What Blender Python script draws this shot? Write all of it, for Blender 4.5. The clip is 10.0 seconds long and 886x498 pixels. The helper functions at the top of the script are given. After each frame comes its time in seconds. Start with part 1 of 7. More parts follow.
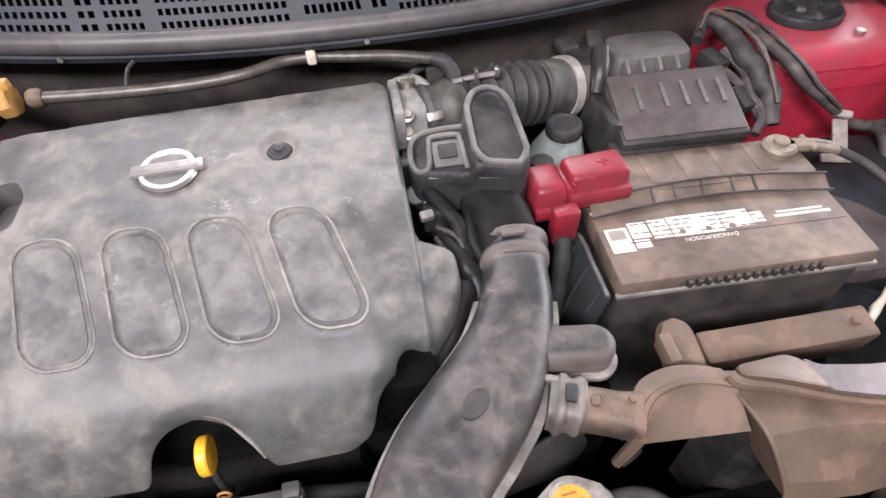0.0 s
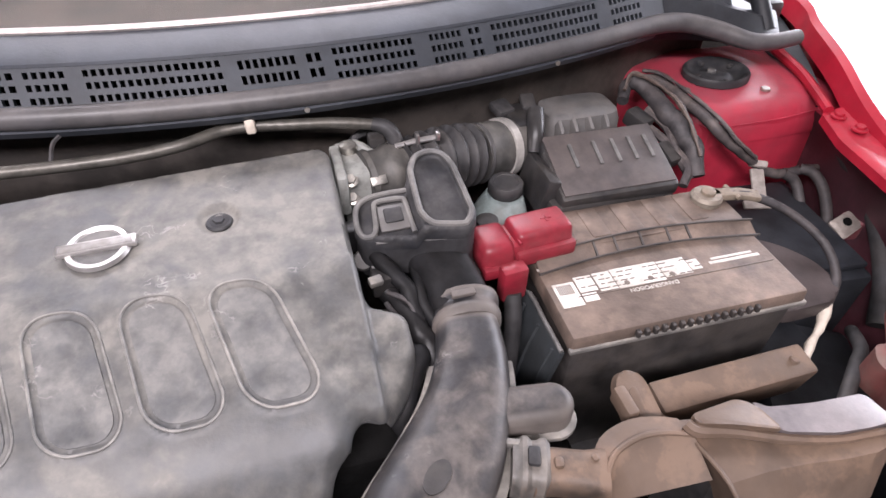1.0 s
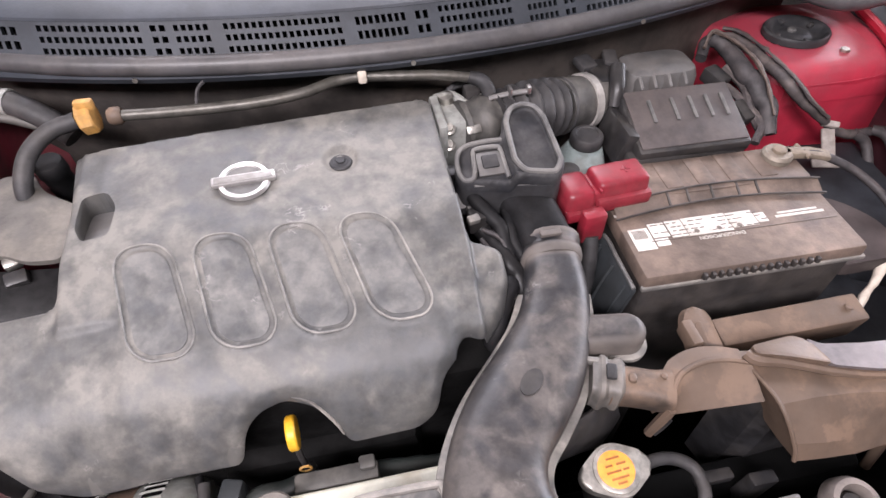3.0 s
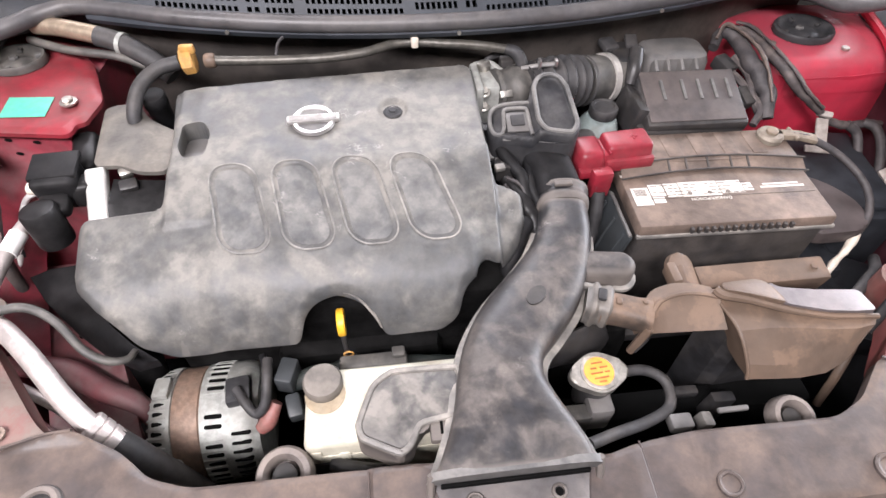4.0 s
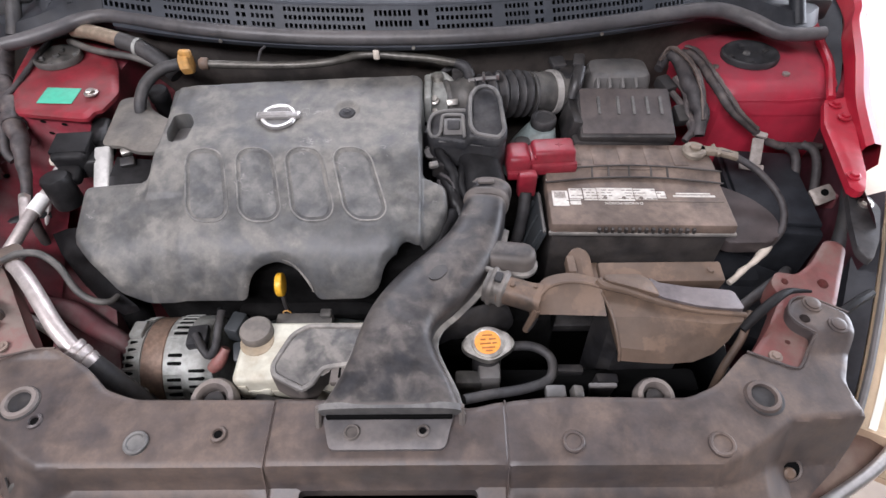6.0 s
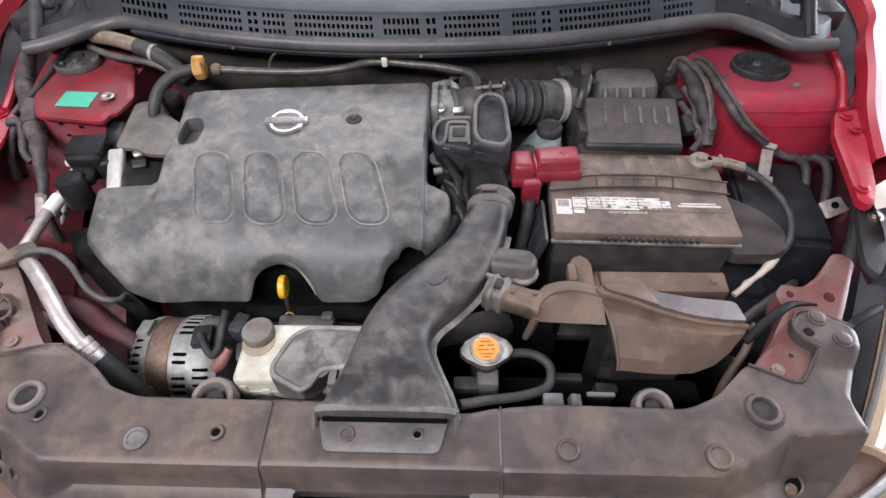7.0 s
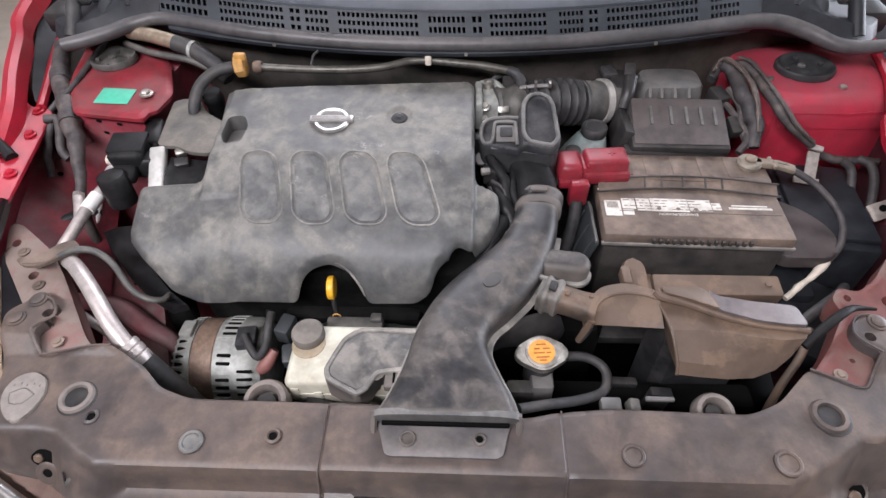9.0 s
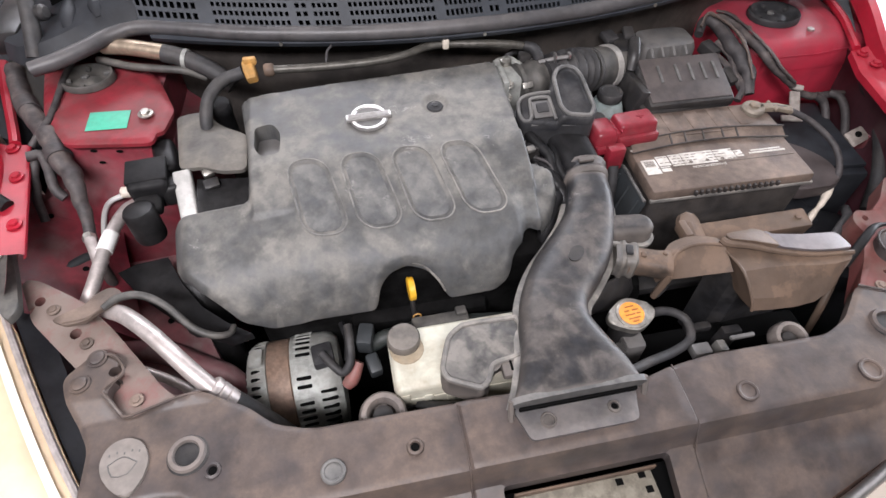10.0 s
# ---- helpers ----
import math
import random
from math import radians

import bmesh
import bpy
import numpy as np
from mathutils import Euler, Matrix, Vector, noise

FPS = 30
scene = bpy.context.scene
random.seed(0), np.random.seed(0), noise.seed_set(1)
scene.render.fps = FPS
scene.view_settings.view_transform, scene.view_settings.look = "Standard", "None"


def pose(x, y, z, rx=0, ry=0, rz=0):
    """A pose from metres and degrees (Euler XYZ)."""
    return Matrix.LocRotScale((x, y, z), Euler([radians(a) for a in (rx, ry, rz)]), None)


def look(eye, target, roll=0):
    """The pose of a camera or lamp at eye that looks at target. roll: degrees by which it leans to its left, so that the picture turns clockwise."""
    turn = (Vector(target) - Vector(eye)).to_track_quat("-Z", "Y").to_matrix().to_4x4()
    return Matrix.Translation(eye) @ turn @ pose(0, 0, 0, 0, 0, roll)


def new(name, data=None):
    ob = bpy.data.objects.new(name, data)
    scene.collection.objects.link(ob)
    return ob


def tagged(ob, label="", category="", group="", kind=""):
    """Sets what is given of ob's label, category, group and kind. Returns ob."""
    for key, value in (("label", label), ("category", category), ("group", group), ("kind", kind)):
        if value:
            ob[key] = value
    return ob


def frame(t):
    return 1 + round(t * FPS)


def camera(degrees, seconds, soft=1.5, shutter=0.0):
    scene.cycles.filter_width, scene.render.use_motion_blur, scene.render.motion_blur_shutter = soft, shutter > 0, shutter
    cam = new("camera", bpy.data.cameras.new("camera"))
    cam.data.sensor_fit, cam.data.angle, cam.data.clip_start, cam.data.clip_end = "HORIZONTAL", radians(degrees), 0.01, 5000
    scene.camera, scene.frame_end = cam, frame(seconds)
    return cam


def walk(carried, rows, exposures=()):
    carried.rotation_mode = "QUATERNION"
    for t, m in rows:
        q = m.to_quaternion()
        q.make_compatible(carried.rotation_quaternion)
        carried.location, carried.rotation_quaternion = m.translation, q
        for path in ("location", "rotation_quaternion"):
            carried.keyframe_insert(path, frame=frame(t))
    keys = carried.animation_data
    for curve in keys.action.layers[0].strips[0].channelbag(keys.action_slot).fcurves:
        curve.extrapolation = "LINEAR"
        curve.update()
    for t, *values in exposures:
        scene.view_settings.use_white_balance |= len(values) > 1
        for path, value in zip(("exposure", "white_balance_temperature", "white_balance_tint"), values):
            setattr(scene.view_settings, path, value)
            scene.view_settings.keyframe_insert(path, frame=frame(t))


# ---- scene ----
cam = camera(76.5, 10.0, 1.5)
PATH = [
    (0, (0.008, -0.038, 1.257), (0.207, 1.276, -0.237), -1.9),
    (0.5, (0.009, -0.018, 1.281), (0.334, 1.307, -0.181), 0.5),
    (1, (0.005, -0.027, 1.259), (0.429, 1.377, -0.101), 0.9),
    (1.5, (-0.012, -0.04, 1.284), (0.422, 1.336, -0.102), 1.5),
    (2, (0.0, -0.04, 1.284), (0.463, 1.331, -0.096), 2.7),
    (2.5, (-0.044, -0.061, 1.261), (0.3, 1.311, -0.154), 0.3),
    (2.7, (-0.06, -0.064, 1.279), (0.212, 1.26, -0.195), -1.1),
    (3.8, (-0.075, -0.152, 1.349), (0.144, 1.14, -0.162), 1.1),
    (4, (-0.097, -0.195, 1.361), (0.081, 1.085, -0.165), 1.4),
    (4.5, (-0.117, -0.318, 1.4), (-0.025, 0.964, -0.133), 0.5),
    (5, (-0.048, -0.343, 1.433), (0.072, 0.94, -0.096), 1.6),
    (5.5, (0.031, -0.336, 1.426), (0.029, 0.969, -0.09), -1.7),
    (6, (0.073, -0.307, 1.424), (0.054, 1.011, -0.08), -1.2),
    (7.5, (0.1, -0.323, 1.424), (-0.002, 1.025, -0.05), -2.3),
    (8, (0.108, -0.333, 1.422), (0.001, 1.018, -0.048), -2.2),
    (8.5, (0.099, -0.327, 1.422), (-0.015, 1.025, -0.047), -2.3),
    (9, (0.021, -0.307, 1.418), (-0.053, 1.034, -0.063), -1.5),
    (9.5, (-0.137, -0.275, 1.431), (-0.029, 1.021, -0.088), -0.8),
    (10, (-0.214, -0.272, 1.432), (0.047, 0.972, -0.112), 0.6),
]
walk(cam, [(t, look(eye, target, roll)) for t, eye, target, roll in PATH],
     [(0, 0.36, 6350, 19), (1, 0.26, 6350, 21), (2.5, 0.2, 6350, 22), (4, 0.56, 6350, 17), (4.5, 0.12, 6300, 19), (5, -0.24, 6150, 19), (5.5, -0.22, 6100, 17), (8.5, -0.13, 6100, 16), (10, -0.09, 6250, 15)])

# ---- light ----
world = bpy.data.worlds.new("garage_air")
scene.world = world
world.use_nodes = True
world.node_tree.nodes["Background"].inputs[0].default_value = (1.0, 0.98, 0.95, 1)
world.node_tree.nodes["Background"].inputs[1].default_value = 0.032
scene.view_settings.exposure = 0.0


def area_lamp(name, eye, target, sx, sy, watts, colour):
    data = bpy.data.lights.new(name, "AREA")
    data.shape, data.size, data.size_y, data.energy, data.color = "RECTANGLE", sx, sy, watts, colour
    ob = new(name, data)
    ob.matrix_world = look(eye, target)
    return ob


# added overhead lamps, no source seen, and daylight of the open shutter door
area_lamp("added_light_front", (-0.9, -1.15, 2.75), (-0.45, 0.2, 0.8), 2.4, 0.35, 112, (1.0, 0.97, 0.95))
# back lamp added to give upper surfaces a sheen
area_lamp("added_light_back", (-0.2, 2.4, 2.85), (-0.1, 0.4, 0.85), 2.6, 0.5, 68, (0.98, 0.98, 1.0))
area_lamp("shutter_daylight", (4.85, 2.2, 1.5), (0, 0.4, 0.8), 4.0, 2.6, 560, (0.92, 0.96, 1.0))


# sunlight on the floor inside the open shutter door
sun = bpy.data.lights.new("door_sun", "SUN")
sun.energy, sun.angle, sun.color = 4.0, radians(0.6), (1.0, 0.96, 0.90)
new("door_sun", sun).matrix_world = look((8.0, 2.6, 2.35), (5.0, 2.4, 0.0))


# ---- materials ----
def surface(name, base, rough=0.5, metal=0.0, dust=0.0, tone=(0.24, 0.20, 0.16), size=18.0, vary=0.25, bump=0.15, fine=260.0, spec=0.5, drift=0.5, edge=0.0, sharp=0.0, scuff=0.0, low=0.15, patchy=0.0):
    """A painted, moulded or metal surface with blotchy dust, grain and slight relief."""
    m = bpy.data.materials.new(name)
    m.use_nodes = True
    nt = m.node_tree
    nodes, link = nt.nodes, nt.links.new
    bsdf = nodes["Principled BSDF"]
    geo = nodes.new("ShaderNodeNewGeometry")

    def noise_node(scale, detail, rough_n=0.6, dist=0.0):
        n = nodes.new("ShaderNodeTexNoise")
        n.inputs["Scale"].default_value, n.inputs["Detail"].default_value = scale, detail
        n.inputs["Roughness"].default_value, n.inputs["Distortion"].default_value = rough_n, dist
        link(geo.outputs["Position"], n.inputs["Vector"])
        return n.outputs["Fac"]

    def maths(op, a, b, clamp=False):
        n = nodes.new("ShaderNodeMath")
        n.operation, n.use_clamp = op, clamp
        for i, v in enumerate((a, b)):
            if isinstance(v, (int, float)):
                n.inputs[i].default_value = v
            else:
                link(v, n.inputs[i])
        return n.outputs[0]

    def ranged(v, a, b, c, d):
        n = nodes.new("ShaderNodeMapRange")
        n.interpolation_type = "SMOOTHSTEP"
        for i, k in enumerate((a, b, c, d)):
            n.inputs[i + 1].default_value = k
        link(v, n.inputs[0])
        return n.outputs[0]

    def mixed(f, a, b):
        n = nodes.new("ShaderNodeMix")
        n.data_type = "RGBA"
        link(f, n.inputs[0])
        for i, v in ((6, a), (7, b)):
            if isinstance(v, tuple):
                n.inputs[i].default_value = (*v[:3], 1)
            else:
                link(v, n.inputs[i])
        return n.outputs[2]

    grain = noise_node(fine, 3)
    blot = maths("ADD", maths("MULTIPLY", noise_node(size * 0.42, 4, 0.55, 0.3), 0.5), maths("MULTIPLY", noise_node(size * 1.35, 4, 0.52, 0.4), 0.5))
    dark = tuple(c * (1 - vary) for c in base)
    light = tuple(min(1, c * (1 + vary)) for c in base)
    col = mixed(ranged(noise_node(size * 2.3, 4), 0.35, 0.65, 0, 1), dark, light)
    rough_out = None
    if dust > 0:
        sep = nodes.new("ShaderNodeSeparateXYZ")
        link(geo.outputs["Normal"], sep.inputs[0])
        up = ranged(sep.outputs["Z"], -0.3, 0.9, 1 - drift, 1.0)
        patch = ranged(blot, 0.38 + sharp, 0.62 - sharp, low, 1.0)
        speck = maths("MULTIPLY", ranged(grain, 0.3, 0.7, 0.9, 1.06), ranged(noise_node(75, 4, 0.6), 0.36, 0.64, 0.8, 1.1))
        fac = maths("MULTIPLY", maths("MULTIPLY", patch, up), maths("MULTIPLY", speck, dust), True)
        if patchy:
            wiped = ranged(noise_node(size * 0.8, 4, 0.5, 0.35), 0.50, 0.60, 1.0, 1.0 - patchy)
            caked = ranged(noise_node(size * 1.1, 4, 0.52, 0.4), 0.53, 0.62, 1.0, 1.0 + patchy * 0.6)
            fac = maths("MULTIPLY", maths("MULTIPLY", fac, wiped), caked, True)
        if edge:
            worn = ranged(geo.outputs["Pointiness"], 0.505, 0.56, 0.0, edge)
            fac = maths("MAXIMUM", fac, maths("MULTIPLY", worn, ranged(blot, 0.3, 0.6, 0.5, 1.0)), True)
        col = mixed(fac, col, tone)
        if scuff:
            wave = maths("ABSOLUTE", maths("SUBTRACT", noise_node(70, 3, 0.6, 0.6), 0.5), 0)
            line = maths("MULTIPLY", ranged(wave, 0.0, 0.05, 1.0, 0.0), ranged(noise_node(16, 4, 0.7), 0.60, 0.70, 0.0, scuff))
            col = mixed(line, col, (0.42, 0.40, 0.38))
        rough_out = maths("ADD", maths("MULTIPLY", fac, 0.64 - rough), rough, True)
    else:
        rough_out = maths("ADD", maths("MULTIPLY", maths("SUBTRACT", blot, 0.5), 0.3), rough, True)
    link(col, bsdf.inputs["Base Color"])
    link(rough_out, bsdf.inputs["Roughness"])
    bsdf.inputs["Metallic"].default_value = metal
    bsdf.inputs["Specular IOR Level"].default_value = spec
    if bump:
        b = nodes.new("ShaderNodeBump")
        b.inputs["Strength"].default_value, b.inputs["Distance"].default_value = bump, 0.0012
        link(grain, b.inputs["Height"])
        link(b.outputs[0], bsdf.inputs["Normal"])
    return m


def plain(name, col, rough=0.5, metal=0.0, emit=0.0, spec=0.5):
    m = bpy.data.materials.new(name)
    m.use_nodes = True
    b = m.node_tree.nodes["Principled BSDF"]
    b.inputs["Base Color"].default_value = (*col, 1)
    b.inputs["Roughness"].default_value, b.inputs["Metallic"].default_value = rough, metal
    b.inputs["Specular IOR Level"].default_value = spec
    if emit:
        b.inputs["Emission Color"].default_value = (*col, 1)
        b.inputs["Emission Strength"].default_value = emit
    return m


COVER = surface("cover_plastic", (0.033, 0.037, 0.043), 0.42, 0, 0.96, (0.206, 0.195, 0.175), 17, 0.35, 0.12, edge=0.6, sharp=0.02, scuff=0.45, low=0.32, patchy=0.38)
PANEL = surface("oval_panel_plastic", (0.033, 0.038, 0.046), 0.38, 0, 0.90, (0.194, 0.188, 0.176), 22, 0.3, 0.1, sharp=0.0, scuff=0.5, low=0.42, patchy=0.3)
RES = surface("resonator_plastic", (0.017, 0.018, 0.021), 0.45, 0, 0.5, (0.105, 0.100, 0.098), 30, 0.3, 0.1, edge=0.25, spec=0.22)
DUSTY_RUBBER = surface("dusty_rubber", (0.035, 0.035, 0.035), 0.5, 0, 0.75, (0.165, 0.152, 0.135), 28, 0.3, 0.15, low=0.3)
RIM_SOFT = surface("soft_dusty_edge", (0.055, 0.055, 0.056), 0.5, 0, 0.8, (0.205, 0.195, 0.182), 30, 0.3, 0.15, low=0.3)
RIM_MID = surface("dusty_fine_edge", (0.12, 0.117, 0.111), 0.5, 0, 0.9, (0.315, 0.297, 0.270), 30, 0.3, 0.15, low=0.2, patchy=0.5)
RIM = surface("dusty_plastic_rim", (0.09, 0.088, 0.086), 0.5, 0, 0.95, (0.33, 0.305, 0.27), 25, 0.3, 0.15, low=0.3, patchy=0.4)
DUCT = surface("duct_plastic", (0.017, 0.018, 0.021), 0.38, 0, 0.56, (0.158, 0.137, 0.122), 22, 0.35, 0.12, edge=0.9, sharp=0.03, scuff=0.3, low=0.14, patchy=0.6, spec=0.38)
SUPPORT = surface("support_plastic", (0.031, 0.030, 0.034), 0.36, 0, 0.78, (0.160, 0.115, 0.090), 13, 0.25, 0.12, edge=0.3, sharp=0.02, low=0.38, patchy=0.28)
BLACK = surface("black_plastic", (0.019, 0.019, 0.021), 0.38, 0, 0.3, (0.12, 0.105, 0.09), 25, 0.3, 0.15)
END_BLACK = surface("cowl_end_plastic", (0.016, 0.018, 0.022), 0.5, 0, 0.25, (0.07, 0.07, 0.075), 14, 0.3, 0.1, spec=0.25)
JET = surface("clean_black_plastic", (0.014, 0.0135, 0.014), 0.40, 0, 0.15, (0.035, 0.032, 0.031), 30, 0.3, 0.1, spec=0.25)
RUBBER = surface("black_rubber", (0.026, 0.026, 0.028), 0.6, 0, 0.30, (0.13, 0.113, 0.10), 30, 0.3, 0.15)
DIRTY = surface("dirty_black_plastic", (0.038, 0.032, 0.028), 0.48, 0, 0.92, (0.167, 0.111, 0.077), 19, 0.35, 0.2, edge=0.7, sharp=0.05, low=0.2, patchy=0.55)
LID = surface("lilac_sheen_plastic", (0.085, 0.073, 0.076), 0.35, 0, 0.6, (0.235, 0.20, 0.195), 18, 0.2, 0.1)
BATTERY_TOP = surface("dusty_battery_plastic", (0.075, 0.056, 0.046), 0.55, 0, 0.88, (0.245, 0.180, 0.142), 15, 0.3, 0.3, patchy=0.3)
BATTERY_CASE = surface("battery_case_plastic", (0.028, 0.026, 0.026), 0.5, 0, 0.5, (0.12, 0.10, 0.085), 20, 0.3, 0.25)
RED = surface("red_car_paint", (0.38, 0.013, 0.030), 0.28, 0, 0.25, (0.22, 0.052, 0.058), 9, 0.12, 0.05, drift=0.8, low=0.5, spec=0.32)
# dusty red whose pinkish tone also stands for haze over the tower
RED_TOWER = surface("dusty_hazy_tower_red", (0.44, 0.020, 0.045), 0.28, 0, 0.5, (0.27, 0.105, 0.125), 9, 0.12, 0.05, drift=0.7, low=0.45)
RED_DUSTY = surface("dusty_red_paint", (0.21, 0.022, 0.036), 0.34, 0, 0.85, (0.205, 0.105, 0.108), 14, 0.25, 0.1, sharp=0.03, patchy=0.3)
RED_SHELF = surface("dusty_tower_paint", (0.245, 0.014, 0.026), 0.36, 0, 0.75, (0.150, 0.070, 0.068), 12, 0.2, 0.1, low=0.3, spec=0.35, patchy=0.3)
RED_CAP = surface("red_cap_plastic", (0.22, 0.014, 0.026), 0.36, 0, 0.35, (0.25, 0.08, 0.08), 26, 0.15, 0.1)
SEAL = surface("seal_rubber", (0.046, 0.046, 0.051), 0.34, 0, 0.55, (0.165, 0.150, 0.142), 14, 0.25, 0.1, low=0.4)
SLEEVE = surface("dark_sleeve_rubber", (0.009, 0.009, 0.010), 0.55, 0, 0.2, (0.06, 0.056, 0.054), 30, 0.3, 0.1, spec=0.18)
SMOKY = surface("smoky_grey_plastic", (0.075, 0.078, 0.080), 0.36, 0, 0.6, (0.21, 0.19, 0.175), 24, 0.25, 0.1, edge=0.5, low=0.4)
ALU = surface("cast_aluminium", (0.33, 0.34, 0.32), 0.5, 0.15, 0.7, (0.28, 0.27, 0.245), 40, 0.2, 0.3)
PIPE = surface("bright_aluminium_pipe", (0.58, 0.53, 0.51), 0.40, 0.6, 0.40, (0.38, 0.32, 0.29), 30, 0.15, 0.1, low=0.4, patchy=0.3)
STEEL = surface("zinc_steel", (0.52, 0.50, 0.46), 0.36, 0.9, 0.35, (0.27, 0.235, 0.20), 50, 0.2, 0.15)
CHROME = surface("chrome", (0.62, 0.60, 0.59), 0.28, 0.9, 0.45, (0.36, 0.34, 0.32), 60, 0.05, 0.03)
COPPER = surface("copper_brown_stator", (0.22, 0.145, 0.105), 0.55, 0.2, 0.5, (0.20, 0.15, 0.12), 60, 0.2, 0.4)
BAND_WHITE = surface("white_pipe_band", (0.78, 0.77, 0.75), 0.4, 0, 0.15, (0.5, 0.46, 0.42), 40, 0.05, 0.05)
WHITE = surface("aged_white_plastic", (0.54, 0.53, 0.44), 0.45, 0, 0.5, (0.30, 0.235, 0.16), 22, 0.1, 0.1, sharp=0.06)
MILKY = surface("pale_translucent_plastic", (0.22, 0.27, 0.265), 0.36, 0, 0.5, (0.15, 0.145, 0.13), 25, 0.2, 0.1)
YELLOW = surface("yellow_plastic", (0.78, 0.42, 0.02), 0.4, 0, 0.12, (0.4, 0.3, 0.15), 50, 0.1, 0.05)
TAN = surface("ochre_plastic", (0.50, 0.265, 0.07), 0.5, 0, 0.4, (0.33, 0.24, 0.15), 50, 0.15, 0.1)
ORANGE = surface("orange_label", (0.80, 0.30, 0.035), 0.45, 0, 0.2, (0.5, 0.32, 0.2), 50, 0.12, 0.0)
GREEN = surface("green_sticker", (0.06, 0.42, 0.28), 0.5, 0, 0.18, (0.25, 0.3, 0.25), 40, 0.08, 0.0)
PAPER = surface("white_label_paper", (0.62, 0.59, 0.54), 0.6, 0, 0.4, (0.27, 0.22, 0.18), 60, 0.1, 0.0, sharp=0.06)
INK = surface("label_ink", (0.09, 0.07, 0.06), 0.6, 0, 0.3, (0.3, 0.25, 0.2), 60, 0.2, 0.0)
FELT = surface("black_insulation", (0.034, 0.029, 0.026), 0.9, 0, 0.75, (0.115, 0.092, 0.075), 9, 0.4, 0.7, fine=90, low=0.05, patchy=0.5)
# engine metal with the shade under the cover put into its colour
BLOCK = surface("shaded_engine_metal", (0.006, 0.006, 0.006), 0.8, 0.0, 0.2, (0.016, 0.014, 0.013), 20, 0.4, 0.4, spec=0.1)
COWL = surface("cowl_plastic", (0.041, 0.047, 0.058), 0.46, 0, 0.35, (0.115, 0.117, 0.126), 7, 0.2, 0.15, spec=0.4)
# cowl plastic darkened for the shade on the recessed grille
GRILLE = surface("shaded_grille_plastic", (0.030, 0.035, 0.043), 0.5, 0, 0.3, (0.085, 0.088, 0.096), 10, 0.2, 0.15, spec=0.3)
SHIELD = surface("blue_black_plastic", (0.018, 0.022, 0.026), 0.4, 0, 0.45, (0.075, 0.080, 0.082), 24, 0.3, 0.12, edge=0.4)
TAPE = surface("harness_tape", (0.030, 0.028, 0.030), 0.6, 0, 0.5, (0.12, 0.10, 0.095), 45, 0.3, 0.5, fine=180)
BROWN_TAPE = surface("brown_dusty_tape", (0.040, 0.035, 0.037), 0.6, 0, 0.75, (0.155, 0.125, 0.112), 40, 0.3, 0.5, fine=180, patchy=0.4)
BONE = surface("bone_white_sleeve", (0.66, 0.59, 0.50), 0.5, 0, 0.3, (0.36, 0.29, 0.23), 40, 0.1, 0.1)
CONCRETE = surface("pale_concrete", (0.47, 0.40, 0.33), 0.8, 0, 0.4, (0.38, 0.30, 0.24), 1.5, 0.12, 0.2, fine=40)
SPLASH = surface("grey_splash_plastic", (0.022, 0.024, 0.029), 0.5, 0, 0.5, (0.066, 0.066, 0.070), 16, 0.3, 0.15)
WALLS = surface("painted_block_wall", (0.26, 0.255, 0.25), 0.8, 0, 0.2, (0.22, 0.21, 0.20), 1.2, 0.08, 0.2, fine=50)
DASH = surface("dark_brown_trim", (0.050, 0.030, 0.025), 0.7, 0, 0.3, (0.085, 0.058, 0.048), 6, 0.3, 0.2)
LENS_BACK = surface("headlight_reflector", (0.58, 0.43, 0.30), 0.35, 0.25, 0.3, (0.5, 0.36, 0.25), 8, 0.1, 0.0)
PEARL = surface("reflection_white_bezel", (0.66, 0.63, 0.57), 0.3, 0, 0.1, (0.7, 0.66, 0.6), 20, 0.04, 0.0)
# near-black that stands for shade inside holes, gaps and the bay
SHADE_BLACK = plain("shade_black", (0.005, 0.005, 0.005), 0.9, spec=0.05)

GLASS = bpy.data.materials.new("windscreen_glass")
GLASS.use_nodes = True
GLASS.node_tree.nodes["Principled BSDF"].inputs["Transmission Weight"].default_value = 1.0
GLASS.node_tree.nodes["Principled BSDF"].inputs["Roughness"].default_value = 0.02
GLASS.node_tree.nodes["Principled BSDF"].inputs["Base Color"].default_value = (0.8, 0.88, 0.86, 1)
GLASS.node_tree.nodes["Principled BSDF"].inputs["IOR"].default_value = 1.45


# ---- mesh helpers ----
BASE = {}


def finish(me, deg=38):
    for p in me.polygons:
        p.use_smooth = True
    me.set_sharp_from_angle(angle=radians(deg))


def thing(name, base, label, category, group="", kind=""):
    ob = new(name)
    ob.location = base
    ob.empty_display_size = 0.02
    BASE[ob.name] = Vector(base)
    return tagged(ob, label, category, group, kind)


def part(name, shape, material, parent=None, label="", deg=38):
    """One mesh object from a bmesh or a mesh in world places, under a thing or a part."""
    if isinstance(shape, bmesh.types.BMesh):
        bmesh.ops.recalc_face_normals(shape, faces=shape.faces)
        me = bpy.data.meshes.new(name)
        shape.to_mesh(me)
        shape.free()
    else:
        me = shape
    off = BASE.get(parent.name, Vector()) if parent else Vector()
    me.transform(Matrix.Translation(-off))
    me.materials.append(material)
    finish(me, deg)
    ob = new(name, me)
    if parent:
        ob.parent = parent
        BASE[ob.name] = off
    return tagged(ob, label)


def solo(name, shape, material, label, category, group="", kind="", deg=38):
    return tagged(part(name, shape, material, None, "", deg), label, category, group, kind)


